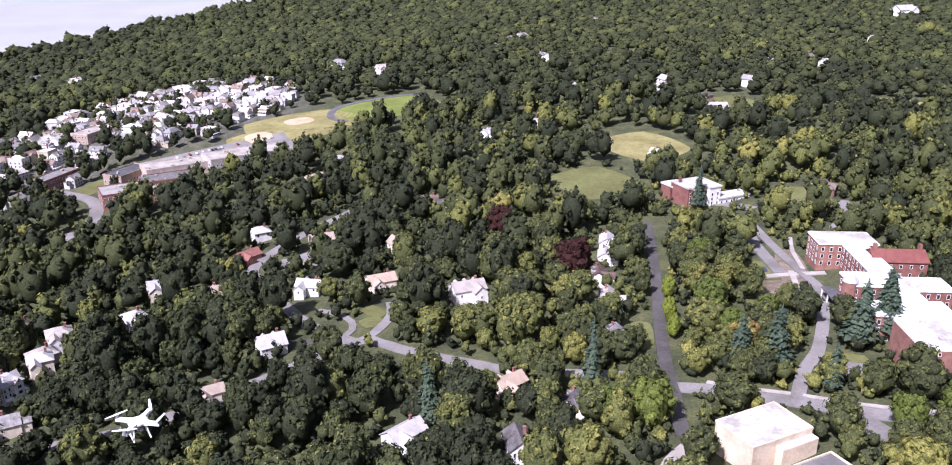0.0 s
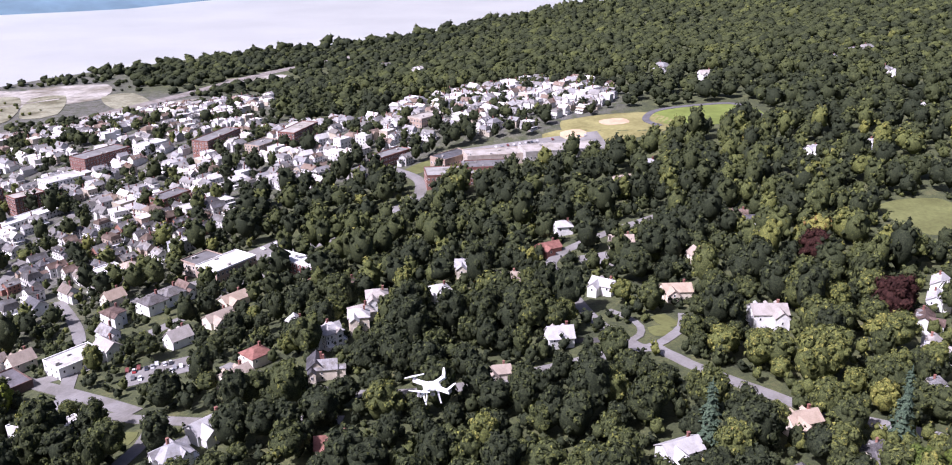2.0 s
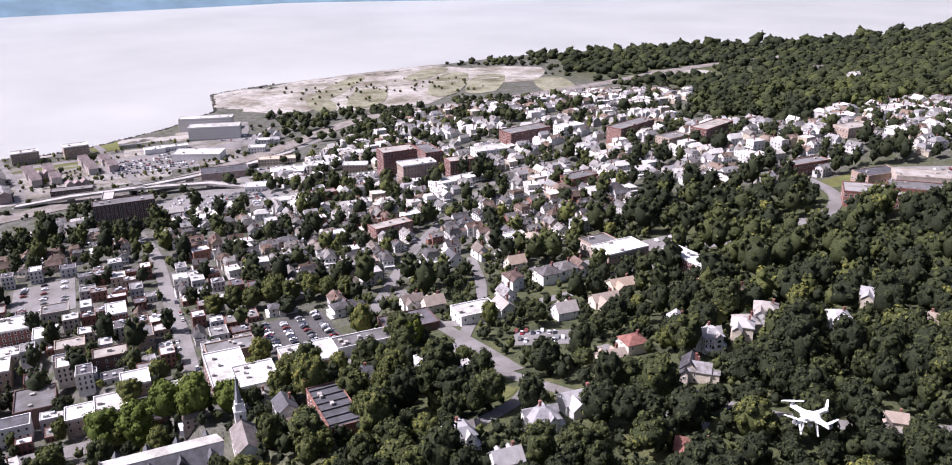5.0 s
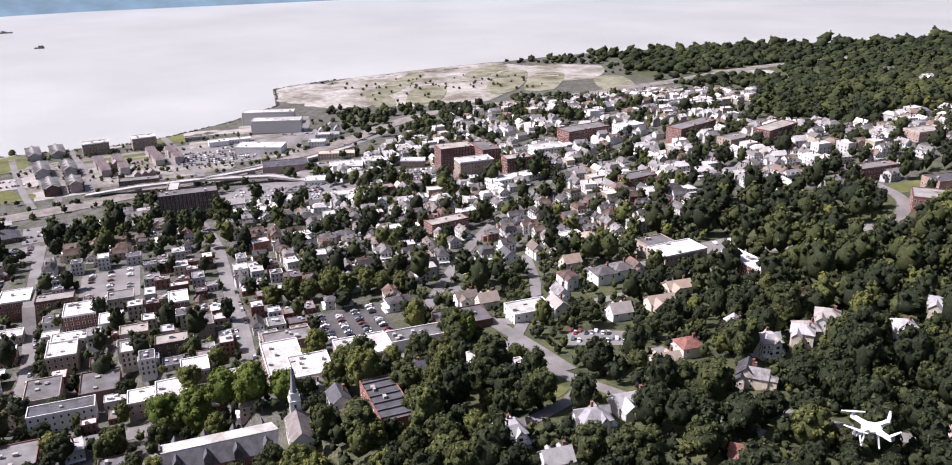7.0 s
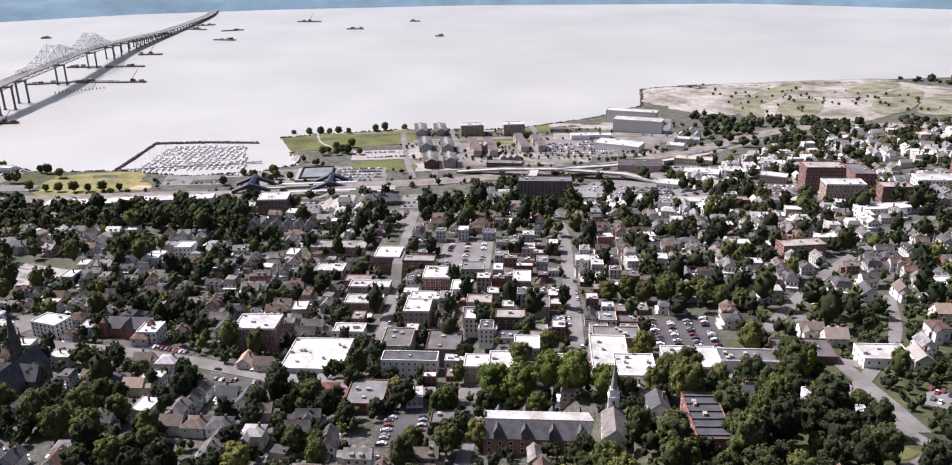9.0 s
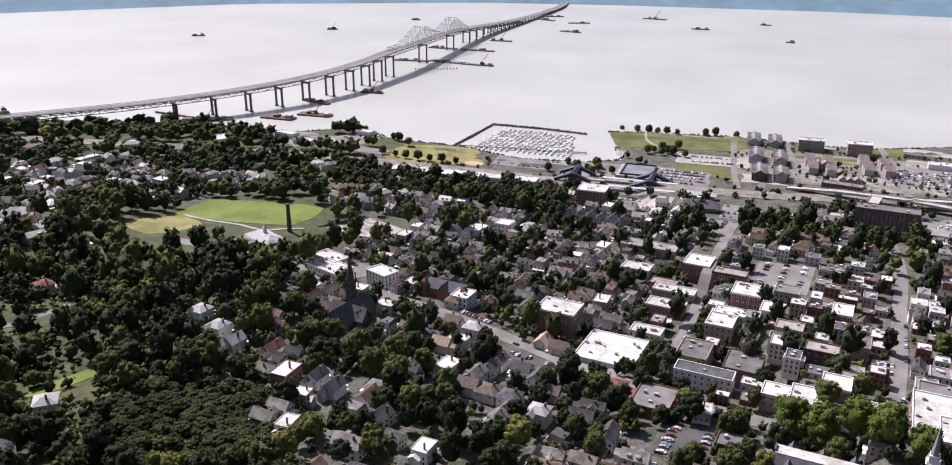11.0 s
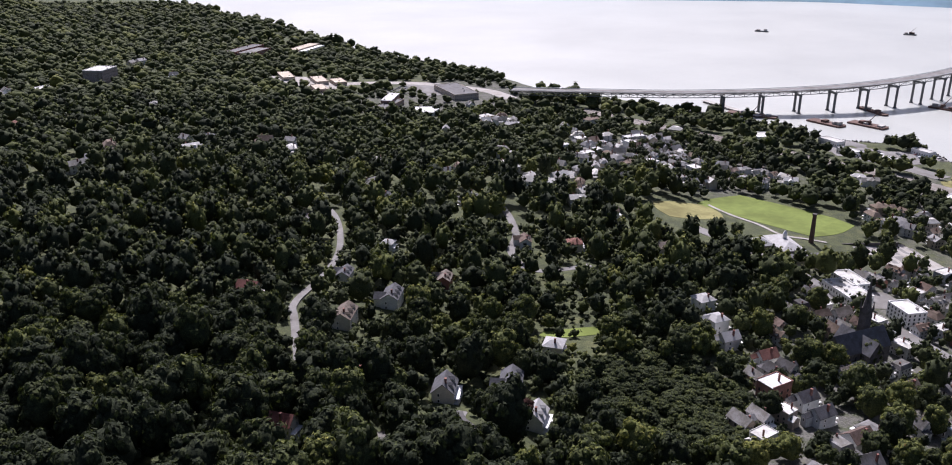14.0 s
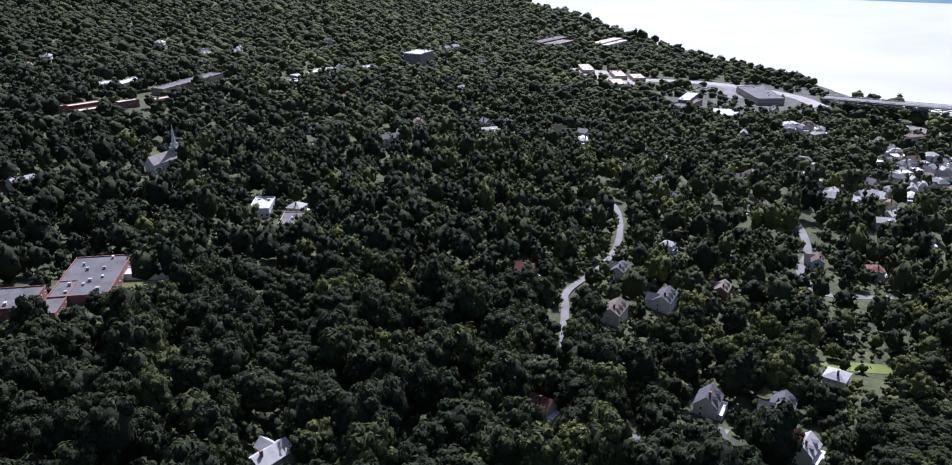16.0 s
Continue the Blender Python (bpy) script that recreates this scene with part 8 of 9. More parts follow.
def fill_town():
    """Plots along the streets of the town: place, turn, size and pattern of each house."""
    rng = random.Random(11)
    cells = []
    c, s = math.cos(radians(EW)), math.sin(radians(EW))
    for i in range(-100, 100):
        for j in range(-72, 72):
            u, v = i * 13.6 + rng.uniform(-2, 2), j * 16.4 + rng.uniform(-2.6, 2.6)
            x, y = -450 + u * c - v * s, 350 + u * s + v * c
            if urban(x, y) < (0.55 if y < 600 else 0.75) or x < lerp(RAILSIDE, y) + 25 or (y > 1050 and x < -500):
                continue
            if in_belt(x, y) or noise.noise((x / 38, y / 38, 9.3)) > (0.32 if y > 200 else 0.2):      # pockets of trees between the yards
                continue
            if rng.random() < (0.30 if y < 130 and math.hypot(x, y) < 620 else 0.10 if math.hypot(x, y) < 640 else 0.45 if y < -250 else 0.25 if y > 740 and x > -420 else 0.14):
                continue
            cells.append((math.hypot(x, y), x, y, EW + 90 * (j % 2) + rng.choice((0, 180)) + rng.gauss(0, 5), rng.randrange(24), rng.uniform(0.82, 1.08)))
    cells.sort()
    out = []
    for r, x, y, rot, i, k in cells:
        if free_box(x, y, 8.5 * k, 11.5 * k, rot):
            take_box(x, y, 8.5 * k, 12 * k, rot, 0.6)
            out.append((x, y, rot, i, k))
    return out


def far_houses(rows):
    """The rest of the town, too far off to pick apart singly."""
    rng = random.Random(3)
    data = []
    for three in TOWN_MESHES:
        v, f, m, n = [], [], [], 0
        for me, slots in zip(three, ((0, 6), (3, 8), (7,))):
            v += [p.co[:] for p in me.vertices]
            f += [tuple(q + n for q in p.vertices) for p in me.polygons]
            base = 9 if me.materials[0] is MEMBRANE else slots[0]
            m += [base if p.material_index == 0 else slots[p.material_index] for p in me.polygons]
            n = len(v)
        plain = [i for i, q in enumerate(m) if q != 6]
        data.append((np.array(v), f, m, [f[i] for i in plain], [m[i] for i in plain]))
    V, F, S, n = [], [], [], 0
    for x, y, rot, i, k in rows:
        v, f, m, f_plain, m_plain = data[i]
        if math.hypot(x, y) > 820:
            f, m = f_plain, m_plain
        ca, sa = math.cos(radians(rot)) * k, math.sin(radians(rot)) * k
        V.append(np.stack([x + v[:, 0] * ca - v[:, 1] * sa, y + v[:, 0] * sa + v[:, 1] * ca, land(x, y) + 0.4 + v[:, 2] * k], 1))
        F += [tuple(q + n for q in p) for p in f]
        wall, roof = rng.choice((0, 0, 0, 1, 2)), rng.choice((3, 3, 4, 4, 5, 10, 10))
        S += [wall if q == 0 else roof if q == 3 else q for q in m]
        n += len(v)
    me = mesh_from("distant_houses", np.concatenate(V).tolist(), F, [TOWN_W, TOWN_A, TOWN_B, ROOF_A, ROOF_B, ROOF_C, GLASS, WHITE, BRICK, MEMBRANE, ROOF_D])
    me.polygons.foreach_set("material_index", S)
    tagged(new("distant_houses", me), "close-set pale timber houses of the distant town", "houses", kind="stuff")


SOUTHSIDE = [(-837, -472), (-871, -475), (-869, -450), (-811, -431), (-796, -413), (-715, -393), (-679, -403), (-643, -397), (-653, -377), (-720, -367), (-626, -412), (-543, -421), (-663, -460), (-721, -514), (-612, -354), (-717, -430),
             (-394, -459), (-492, -467), (-594, -491), (-798, -654), (-887, -657), (-894, -644), (-918, -644), (-910, -629), (-589, -571), (-990, -557), (-903, -535), (-582, -694), (-558, -617), (-561, -699)]
FIELDSIDE = [(-895, -519), (-919, -493), (-946, -464), (-939, -439), (-932, -415), (-815, -462), (-764, -411), (-801, -400), (-817, -360), (-840, -355), (-864, -347), (-875, -324), (-793, -304), (-832, -263), (-739, -395), (-706, -408),
             (-662, -403), (-646, -426), (-638, -363), (-622, -351), (-603, -315), (-996, -435), (-1001, -289), (-965, -252), (-909, -190), (-901, -172), (-853, -242), (-781, -146), (-781, -124), (-796, -102), (-751, -89), (-842, -91), (-815, -147)]
SOUTHWOOD = [(-934, -562), (-868, -484), (-854, -455), (-835, -431), (-671, -476), (-958, -738), (-907, -672), (-920, -655), (-888, -620), (-552, -699), (-556, -663), (-489, -747), (-463, -701), (-570, -631), (-631, -501), (-512, -509), (-759, -437), (-739, -407), (-713, -434),
             (-290, -725), (-351, -707), (-123, -1237), (-94, -1163), (-346, -1302), (-392, -1302), (-302, -1160), (-804, -1362), (-508, -1177), (-594, -969), (-414, -762)]
SKYLINE = [(-301, -1394), (-340, -1280), (-404, -1328), (-536, -1873), (-599, -1432), (-576, -931), (-376, -723), (-306, -795), (-287, -718), (-828, -1369), (-130, -1232), (-770, -1186), (25, 1046), (-329, 1226), (-430, 1393),
           (235, 1124), (267, 1174), (292, 1203), (276, 1037), (353, 813), (364, 750), (398, 729), (430, 786), (498, 881), (562, 850), (573, 917), (763, 1079), (473, 1420)]


def outlying():
    """Houses that stand among the trees beyond the town."""
    rng = random.Random(19)
    out = []
    for x, y in SOUTHWOOD + SOUTHSIDE + FIELDSIDE + SKYLINE:
        rot, i, k = rng.uniform(0, 360), rng.choice((1, 2, 4, 6, 8, 9, 13, 14, 18, 20)), rng.uniform(1.0, 1.3)
        if free_box(x, y, 7, 8, rot):
            take_box(x, y, 9 * k, 11 * k, rot, 1.0)
            for yard in (9.0, 17.0, 25.0)[:3 if y < 0 else 2]:
                f = 1 - yard / math.hypot(x, y)
                take_box(x * f, y * f, 8.0, 8.0, rot, 0.0, YARDS)
            out.append((x, y, rot, i, k))
    return out


def downtown(x, y):
    """Inside the closely built blocks round the high street."""
    return math.hypot((x + 455) / 150, (y - 205) / 95) < 1


def shop(x, y, w, d, h, rng):
    """One flat-roofed shop or workshop: walls with parapet and panes, and a roof deck with its plant."""
    ob = root("shop", x, y, EW, rng.choice(("brick shop with a flat pale roof behind the high street", "flat-roofed workshop in a close-built town block")), "shop", "shops behind the high street")
    a, b = w / 2, d / 2
    bm = bmesh.new()
    box(bm, -a, a, -b, b, -3, h)
    for q in ((-a, a, -b, -b + 0.3), (-a, a, b - 0.3, b), (-a, -a + 0.3, -b + 0.3, b - 0.3), (a - 0.3, a, -b + 0.3, b - 0.3)):
        box(bm, *q, h, h + rng.uniform(0.3, 0.9))
    for zz in [1.0 + 3.0 * k for k in range(int(h / 3))]:
        for f in (-0.32, 0.0, 0.32):
            for side in (-1, 1):
                e = sorted((side * (b - 0.1), side * (b + 0.06)))
                box(bm, f * w - 0.6, f * w + 0.6, *e, zz, zz + 1.7, 1)
                e = sorted((side * (a - 0.1), side * (a + 0.06)))
                box(bm, *e, f * d - 0.5, f * d + 0.5, zz, zz + 1.7, 1)
    part("wall", bm, [rng.choice((BRICK, BRICK, PALEBRICK, GREYW, TOWN_W, TOWN_W)), GLASS], ob)
    bm = bmesh.new()
    box(bm, -a + 0.3, a - 0.3, -b + 0.3, b - 0.3, h + 0.004, h + 0.15)
    for k in range(rng.randrange(1, 4)):
        ux, uy, us = rng.uniform(-a + 2, a - 2), rng.uniform(-b + 2, b - 2), rng.uniform(0.5, 1.2)
        box(bm, ux - us, ux + us, uy - us, uy + us, h + 0.1, h + rng.uniform(0.8, 1.8), 1)
    part("roof", bm, [rng.choice((MEMBRANE, MEMBRANE, FLATROOF, FLATROOF, DARKF)), STEEL], ob)


def shop_rows():
    """Shops and workshops that fill the blocks behind the high street, wall to wall."""
    rng = random.Random(31)
    c, s = math.cos(radians(EW)), math.sin(radians(EW))
    for i in range(-22, 22):
        for j in range(-16, 16):
            u, v = i * 10.6 + rng.uniform(-2, 2), j * 10.2 + rng.uniform(-2, 2)
            x, y = -455 + u * c - v * s, 205 + u * s + v * c
            w, d, h = rng.uniform(6, 13), rng.uniform(7, 12), rng.choice((3.4, 4.2, 6.2, 6.8, 7.6, 9.4))
            if downtown(x, y) and rng.random() > 0.08 and free_box(x, y, w, d, EW):
                take_box(x, y, w, d, EW, 0.3)
                shop(x, y, w, d, h, rng)


FLATROOF = surface("grey_flat_roof", [(0.34, 0.33, 0.325)], 0.9, 0.7, 0.06, spread=0.45)
shop_rows()
PLOTS = sorted(outlying() + fill_town(), key=lambda p: math.hypot(p[0], p[1]))
for plot in PLOTS[:320]:
    town_house(*plot)
far_houses(PLOTS[320:])

# ---- the bridge ----
DECK = [(-1047, -726, 22), (-1083, -631, 25), (-1138, -500, 29), (-1214, -384, 33), (-1306, -291, 37), (-1419, -223, 41), (-1532, -181, 44), (-1660, -139, 44),
        (-1846, -90, 40), (-2006, -46, 32), (-2179, 10, 22), (-2373, 84, 13), (-2630, 177, 8), (-2830, 240, 6), (-3000, 270, 6)]


def deck_line(gap):
    pts = [Vector(p) for p in DECK]
    fine = []
    for i in range(len(pts) - 1):
        a, b, c, d = pts[max(i - 1, 0)], pts[i], pts[i + 1], pts[min(i + 2, len(pts) - 1)]
        for s in range(40):
            t = s / 40
            fine.append(0.5 * ((2 * b) + (c - a) * t + (2 * a - 5 * b + 4 * c - d) * t * t + (3 * b - a - 3 * c + d) * t ** 3))
    fine.append(pts[-1])
    out, acc = [fine[0]], 0.0
    for a, b in zip(fine, fine[1:]):
        acc += (b - a).length
        if acc >= gap:
            out.append(b)
            acc = 0.0
    return out


def build_bridge():
    ob = root("bridge", -1047, -726, 0, "long grey steel bridge on piers with a trussed span", "bridge", z=0)
    inv = Matrix.Translation((1047, 726, 0))
    line = deck_line(11.0)
    half = 11.0

    def sides(i):
        t = (line[min(i + 1, len(line) - 1)] - line[max(i - 1, 0)])
        n = Vector((-t.y, t.x, 0)).normalized()
        return n
    bm = bmesh.new()
    rows = []
    for i, p in enumerate(line):
        n = sides(i)
        rows.append([bm.verts.new(p + n * s + Vector((0, 0, h))) for s, h in ((-half, 0), (half, 0), (half, -1.3), (-half, -1.3))])
    for a, b in zip(rows, rows[1:]):
        for k in range(4):
            bm.faces.new((a[k], a[(k + 1) % 4], b[(k + 1) % 4], b[k]))
    part("deck", bm, PALEROAD, ob, "worn grey roadway of the bridge", inv)
    for s in (-1, 1):
        bm = bmesh.new()
        for i in range(len(line) - 1):
            a, b = line[i] + sides(i) * half * s, line[i + 1] + sides(i + 1) * half * s
            beam(bm, a + Vector((0, 0, 1.1)), b + Vector((0, 0, 1.1)), 0.35)
            beam(bm, a, a + Vector((0, 0, 1.1)), 0.18)
        part("railing", bm, STEEL, ob, "", inv)
        bm = bmesh.new()
        for i in range(len(line) - 1):
            if line[i].z < 12:
                break
            a, b = line[i] + sides(i) * (half - 2) * s, line[i + 1] + sides(i + 1) * (half - 2) * s
            lo = Vector((0, 0, -6.5))
            up = Vector((0, 0, -1.4))
            beam(bm, a + lo, b + lo, 0.42)
            beam(bm, a + up, a + lo, 0.32)
            beam(bm, a + (up if i % 2 else lo), b + (lo if i % 2 else up), 0.32)
        part("deck_truss", bm, DARKSTEEL, ob, "dark steel truss under the deck", inv)
    # piers
    last = -99
    for i in range(2, len(line)):
        p = line[i]
        gap = 13 if -1990 < p.x < -1560 else 4 if p.z > 24 else 2
        if i - last < gap or inland(p.x, p.y) > -6:
            continue
        last = i
        n = sides(i)
        bm = bmesh.new()
        top = p.z - (7 if p.z >= 12 else 1.2)
        for s in (-1, 1):
            q = p + n * s * (half - 3)
            w = 1.5 if p.z > 12 else 0.9
            box(bm, q.x - w, q.x + w, q.y - w, q.y + w, -6, top)
        beam(bm, p + n * (half - 1) + Vector((0, 0, top - p.z - 1)), p - n * (half - 1) + Vector((0, 0, top - p.z - 1)), 1.3)
        for s in (-1, 1):
            q = p + n * s * (half - 3)
            box(bm, q.x - w - 0.8, q.x + w + 0.8, q.y - w - 0.8, q.y + w + 0.8, -6, 1.6)
        part("pier", bm, DARKSTEEL if p.z > 12 else CONCRETE, ob, "", inv)
    # through truss over the channel
    i0 = min(range(len(line)), key=lambda i: (line[i] - Vector((-1547, -175, 44))).length)
    i1 = min(range(len(line)), key=lambda i: (line[i] - Vector((-1996, -48, 32))).length)

    def crest(i):
        f = (i - i0) / (i1 - i0)
        g = min(abs(f - 0.29), abs(f - 0.74))
        return 6 + 25 * max(0.0, 1 - g / 0.235) ** 1.25 + (3 if 0.29 < f < 0.74 else 0)
    for s in (-1, 1):
        bm = bmesh.new()
        for i in range(i0, i1):
            a, b = line[i] + sides(i) * (half - 0.5) * s, line[i + 1] + sides(i + 1) * (half - 0.5) * s
            ta, tb = a + Vector((0, 0, crest(i))), b + Vector((0, 0, crest(i + 1)))
            beam(bm, ta, tb, 0.42)
            beam(bm, a, ta, 0.27)
            beam(bm, (a if i % 2 else ta), (tb if i % 2 else b), 0.25)
            beam(bm, a + Vector((0, 0, crest(i) / 2)), b + Vector((0, 0, crest(i + 1) / 2)), 0.25)
        part("truss", bm, PALESTEEL, ob, "pale grey cantilever truss", inv)
    bm = bmesh.new()
    for i in range(i0, i1, 2):
        n = sides(i) * (half - 0.5)
        h = Vector((0, 0, crest(i)))
        beam(bm, line[i] + n + h, line[i] - n + h, 0.35)
        if i + 2 < i1:
            m = sides(i + 2) * (half - 0.5)
            beam(bm, line[i] + n + h, line[i + 2] - m + Vector((0, 0, crest(i + 2))), 0.25)
    part("cross_bracing", bm, PALESTEEL, ob, "", inv)


build_bridge()

# ---- trees ----
def ico(sub):
    bm = bmesh.new()
    bmesh.ops.create_icosphere(bm, subdivisions=sub, radius=1)
    v = np.array([p.co[:] for p in bm.verts])
    f = np.array([[q.index for q in g.verts] for g in bm.faces])
    bm.free()
    return v, f


ICO1, ICO2 = ico(1), ico(2)
OCTA = (np.array([(1, 0, 0), (-1, 0, 0), (0, 1, 0), (0, -1, 0), (0, 0, 1), (0, 0, -1)], float), np.array([(0, 2, 4), (2, 1, 4), (1, 3, 4), (3, 0, 4), (2, 0, 5), (1, 2, 5), (3, 1, 5), (0, 3, 5)]))


def crown(seed, lumps, leaves, leaf, tall=1.0, core=ICO1, billow=ICO1):
    """A crown 1 m across at the half and standing on z = 0: billows of foliage in tiers round a heart, tinted darker as
    painted inner shade, with leaf sprays over them.
    """
    rng = np.random.RandomState(seed)
    vs, fs, n = [], [], 0
    lean = rng.uniform(-0.12, 0.12, 2)
    c = [(lean[0] * 0.5, lean[1] * 0.5, 0.60 * tall, 0.74)]
    turn = rng.uniform(0, 6.28)
    for i in range(lumps):
        up = (i + 0.5) / lumps                      # spiralling up from the skirt to the top
        a = turn + i * 2.4 + rng.uniform(-0.4, 0.4)
        e = up ** 0.9 * 1.62 - 0.40 + rng.uniform(-0.14, 0.14)
        r = rng.uniform(0.53, 0.73)
        c.append((r * math.cos(e) * math.cos(a) + lean[0] * up, r * math.cos(e) * math.sin(a) + lean[1] * up, (0.60 + r * math.sin(e)) * tall,
                  rng.uniform(0.17, 0.32) * (1.35 if lumps < 4 else 1.15 if lumps < 9 else 1.0)))
    for i, (x, y, z, r) in enumerate(c):
        shape = billow if i else core
        v = shape[0] * (r * rng.uniform(0.80 if lumps > 6 else 0.84, 1.12 if lumps > 6 else 1.08, (len(shape[0]), 1))) * np.array([1, 1, 0.86 if i else 0.9 * tall]) + np.array([x, y, z])
        vs.append(v)
        fs.append(shape[1] + n)
        n += len(v)
    if leaves:
        k = rng.randint(1, len(c), leaves)
        cc = np.array(c)[k]
        d = rng.normal(size=(leaves, 3)) + (cc[:, :3] - np.array([0, 0, 0.5])) * 1.5
        d[:, 2] += 0.35
        d /= np.linalg.norm(d, axis=1, keepdims=True)
        p = cc[:, :3] + d * cc[:, 3:4] * np.array([1, 1, 0.86]) * rng.uniform(0.92, 1.34, (leaves, 1))
        a = np.cross(d, rng.normal(size=(leaves, 3)))
        a /= np.linalg.norm(a, axis=1, keepdims=True) + 1e-9
        b = np.cross(d, a) + 0.4 * d * rng.uniform(-1, 1, (leaves, 1))
        s = leaf * rng.uniform(0.55, 1.45, (leaves, 1))
        q = np.stack([p + a * s, p - a * s * 0.6 + b * s, p - a * s * 0.5 - b * s], 1).reshape(-1, 3)
        vs.append(q)
        fs.append(np.arange(leaves * 3).reshape(-1, 3) + n)
    # inner shade painted in: heart and billows darker than the leaf sprays
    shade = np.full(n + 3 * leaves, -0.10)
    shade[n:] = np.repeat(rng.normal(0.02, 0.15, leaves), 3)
    return np.concatenate(vs), np.concatenate(fs), shade


def conifer(seed, tiers, leaf):
    rng = np.random.RandomState(seed)
    vs, fs, n = [], [], 0
    for i in range(tiers):
        h = i / tiers
        r = 0.62 * (1 - h) + 0.05
        k = 9
        ring = [(r * rng.uniform(0.7, 1.15) * np.cos(2 * np.pi * (j + rng.rand()) / k), r * rng.uniform(0.7, 1.15) * np.sin(2 * np.pi * (j + rng.rand()) / k), 0.25 + 2.5 * h + rng.uniform(-0.06, 0.04)) for j in range(k)]
        tip = (0, 0, 0.25 + 2.5 * h + 0.55)
        vs.append(np.array(ring + [tip]))
        fs.append(np.array([[j, (j + 1) % k, k] for j in range(k)]) + n)
        n += k + 1
    m = tiers * 14
    h = rng.rand(m) ** 1.4
    a = rng.uniform(0, 2 * np.pi, m)
    r = (0.62 * (1 - h) + 0.05) * rng.uniform(0.6, 1.12, m)
    p = np.stack([r * np.cos(a), r * np.sin(a), 0.3 + 2.5 * h], 1)
    s = leaf * rng.uniform(0.7, 1.4, (m, 1))
    u = np.stack([np.cos(a), np.sin(a), -0.35 + 0 * a], 1)
    w = np.stack([-np.sin(a), np.cos(a), 0 * a], 1)
    q = np.stack([p + u * s * 1.5, p + w * s, p - w * s], 1).reshape(-1, 3)
    vs.append(q)
    fs.append(np.arange(m * 3).reshape(-1, 3) + n)
    return np.concatenate(vs), np.concatenate(fs), np.zeros(n + 3 * m)


def joined_mesh(name, v, f, tint, material):
    me = bpy.data.meshes.new(name)
    me.vertices.add(len(v))
    me.vertices.foreach_set("co", np.ascontiguousarray(v, np.float32).ravel())
    me.loops.add(f.size)
    me.loops.foreach_set("vertex_index", np.ascontiguousarray(f, np.int32).ravel())
    me.polygons.add(len(f))
    me.polygons.foreach_set("loop_start", np.arange(0, f.size, 3, dtype=np.int32))
    me.polygons.foreach_set("loop_total", np.full(len(f), 3, np.int32))
    at = me.attributes.new("tint", "FLOAT", "POINT")
    at.data.foreach_set("value", np.ascontiguousarray(tint, np.float32))
    me.polygons.foreach_set("use_smooth", np.ones(len(f), bool))
    me.update()
    me.validate()
    me.materials.append(material)
    return me


def woods(name, places, protos, material, label):
    """places: x, y, z, radius, height factor, tint for each crown."""
    vs, fs, ts, n = [], [], [], 0
    rng = np.random.RandomState(len(places))
    for x, y, z, r, h, t in places:
        pv, pf, ps = protos[rng.randint(len(protos))]
        a = rng.uniform(0, 2 * np.pi)
        c, s = math.cos(a) * r, math.sin(a) * r
        v = np.stack([pv[:, 0] * c - pv[:, 1] * s + x, pv[:, 0] * s + pv[:, 1] * c + y, pv[:, 2] * r * h + z], 1)
        vs.append(v)
        fs.append(pf + n)
        ts.append(np.clip(t + ps, 0, 0.99 if t > 0.97 and int(x * 7) % 3 == 0 else 0.92))
        n += len(v)
    me = joined_mesh(name, np.concatenate(vs), np.concatenate(fs), np.concatenate(ts), material)
    return tagged(new(name, me), label, "trees", kind="stuff")


def leafy(x, y):
    """Streets of large houses with open gardens."""
    return math.hypot((x + 240) / 85, (y - 375) / 85) < 1 or math.hypot((x + 175) / 45, (y - 245) / 45) < 1


def grove(x, y):
    """How thickly trees stand here, 0 to 1."""
    d = inland(x, y)
    if d < 14:
        return 0.0
    clump = noise.noise((x / 46, y / 46, 3.1))
    for ax, ay, bx, by, r in BELTS:
        if to_segment(x, y, ax, ay, bx, by) < r:
            return 0.95
    if x < lerp(RAILSIDE, y) and -140 < y < 1250:
        return 0.8 * max(0.0, clump + 0.06) + (0.25 if 215 < d < 300 and y > 520 else 0)
    if downtown(x, y):
        return 0.3
    if math.hypot((x + 240) / 85, (y - 375) / 85) < 1:
        return 0.9
    if leafy(x, y):
        return 0.97
    if urban(x, y) > 0.5 and noise.noise((x / 38, y / 38, 9.3)) > (0.32 if y > 200 else 0.2):
        return 1.0
    if urban(x, y) > 0.5:
        return max(0.0, min(1.0, (0.64 if y < 230 else 0.40) + 1.5 * clump))
    return 1.0


def is_taken(x, y, shrub=False):
    i, j = int((x - X0) / CELL), int((y - Y0) / CELL)
    return 0 <= i < 1000 and 0 <= j < 1300 and (TAKEN[j, i] or (YARDS[j, i] and not shrub))


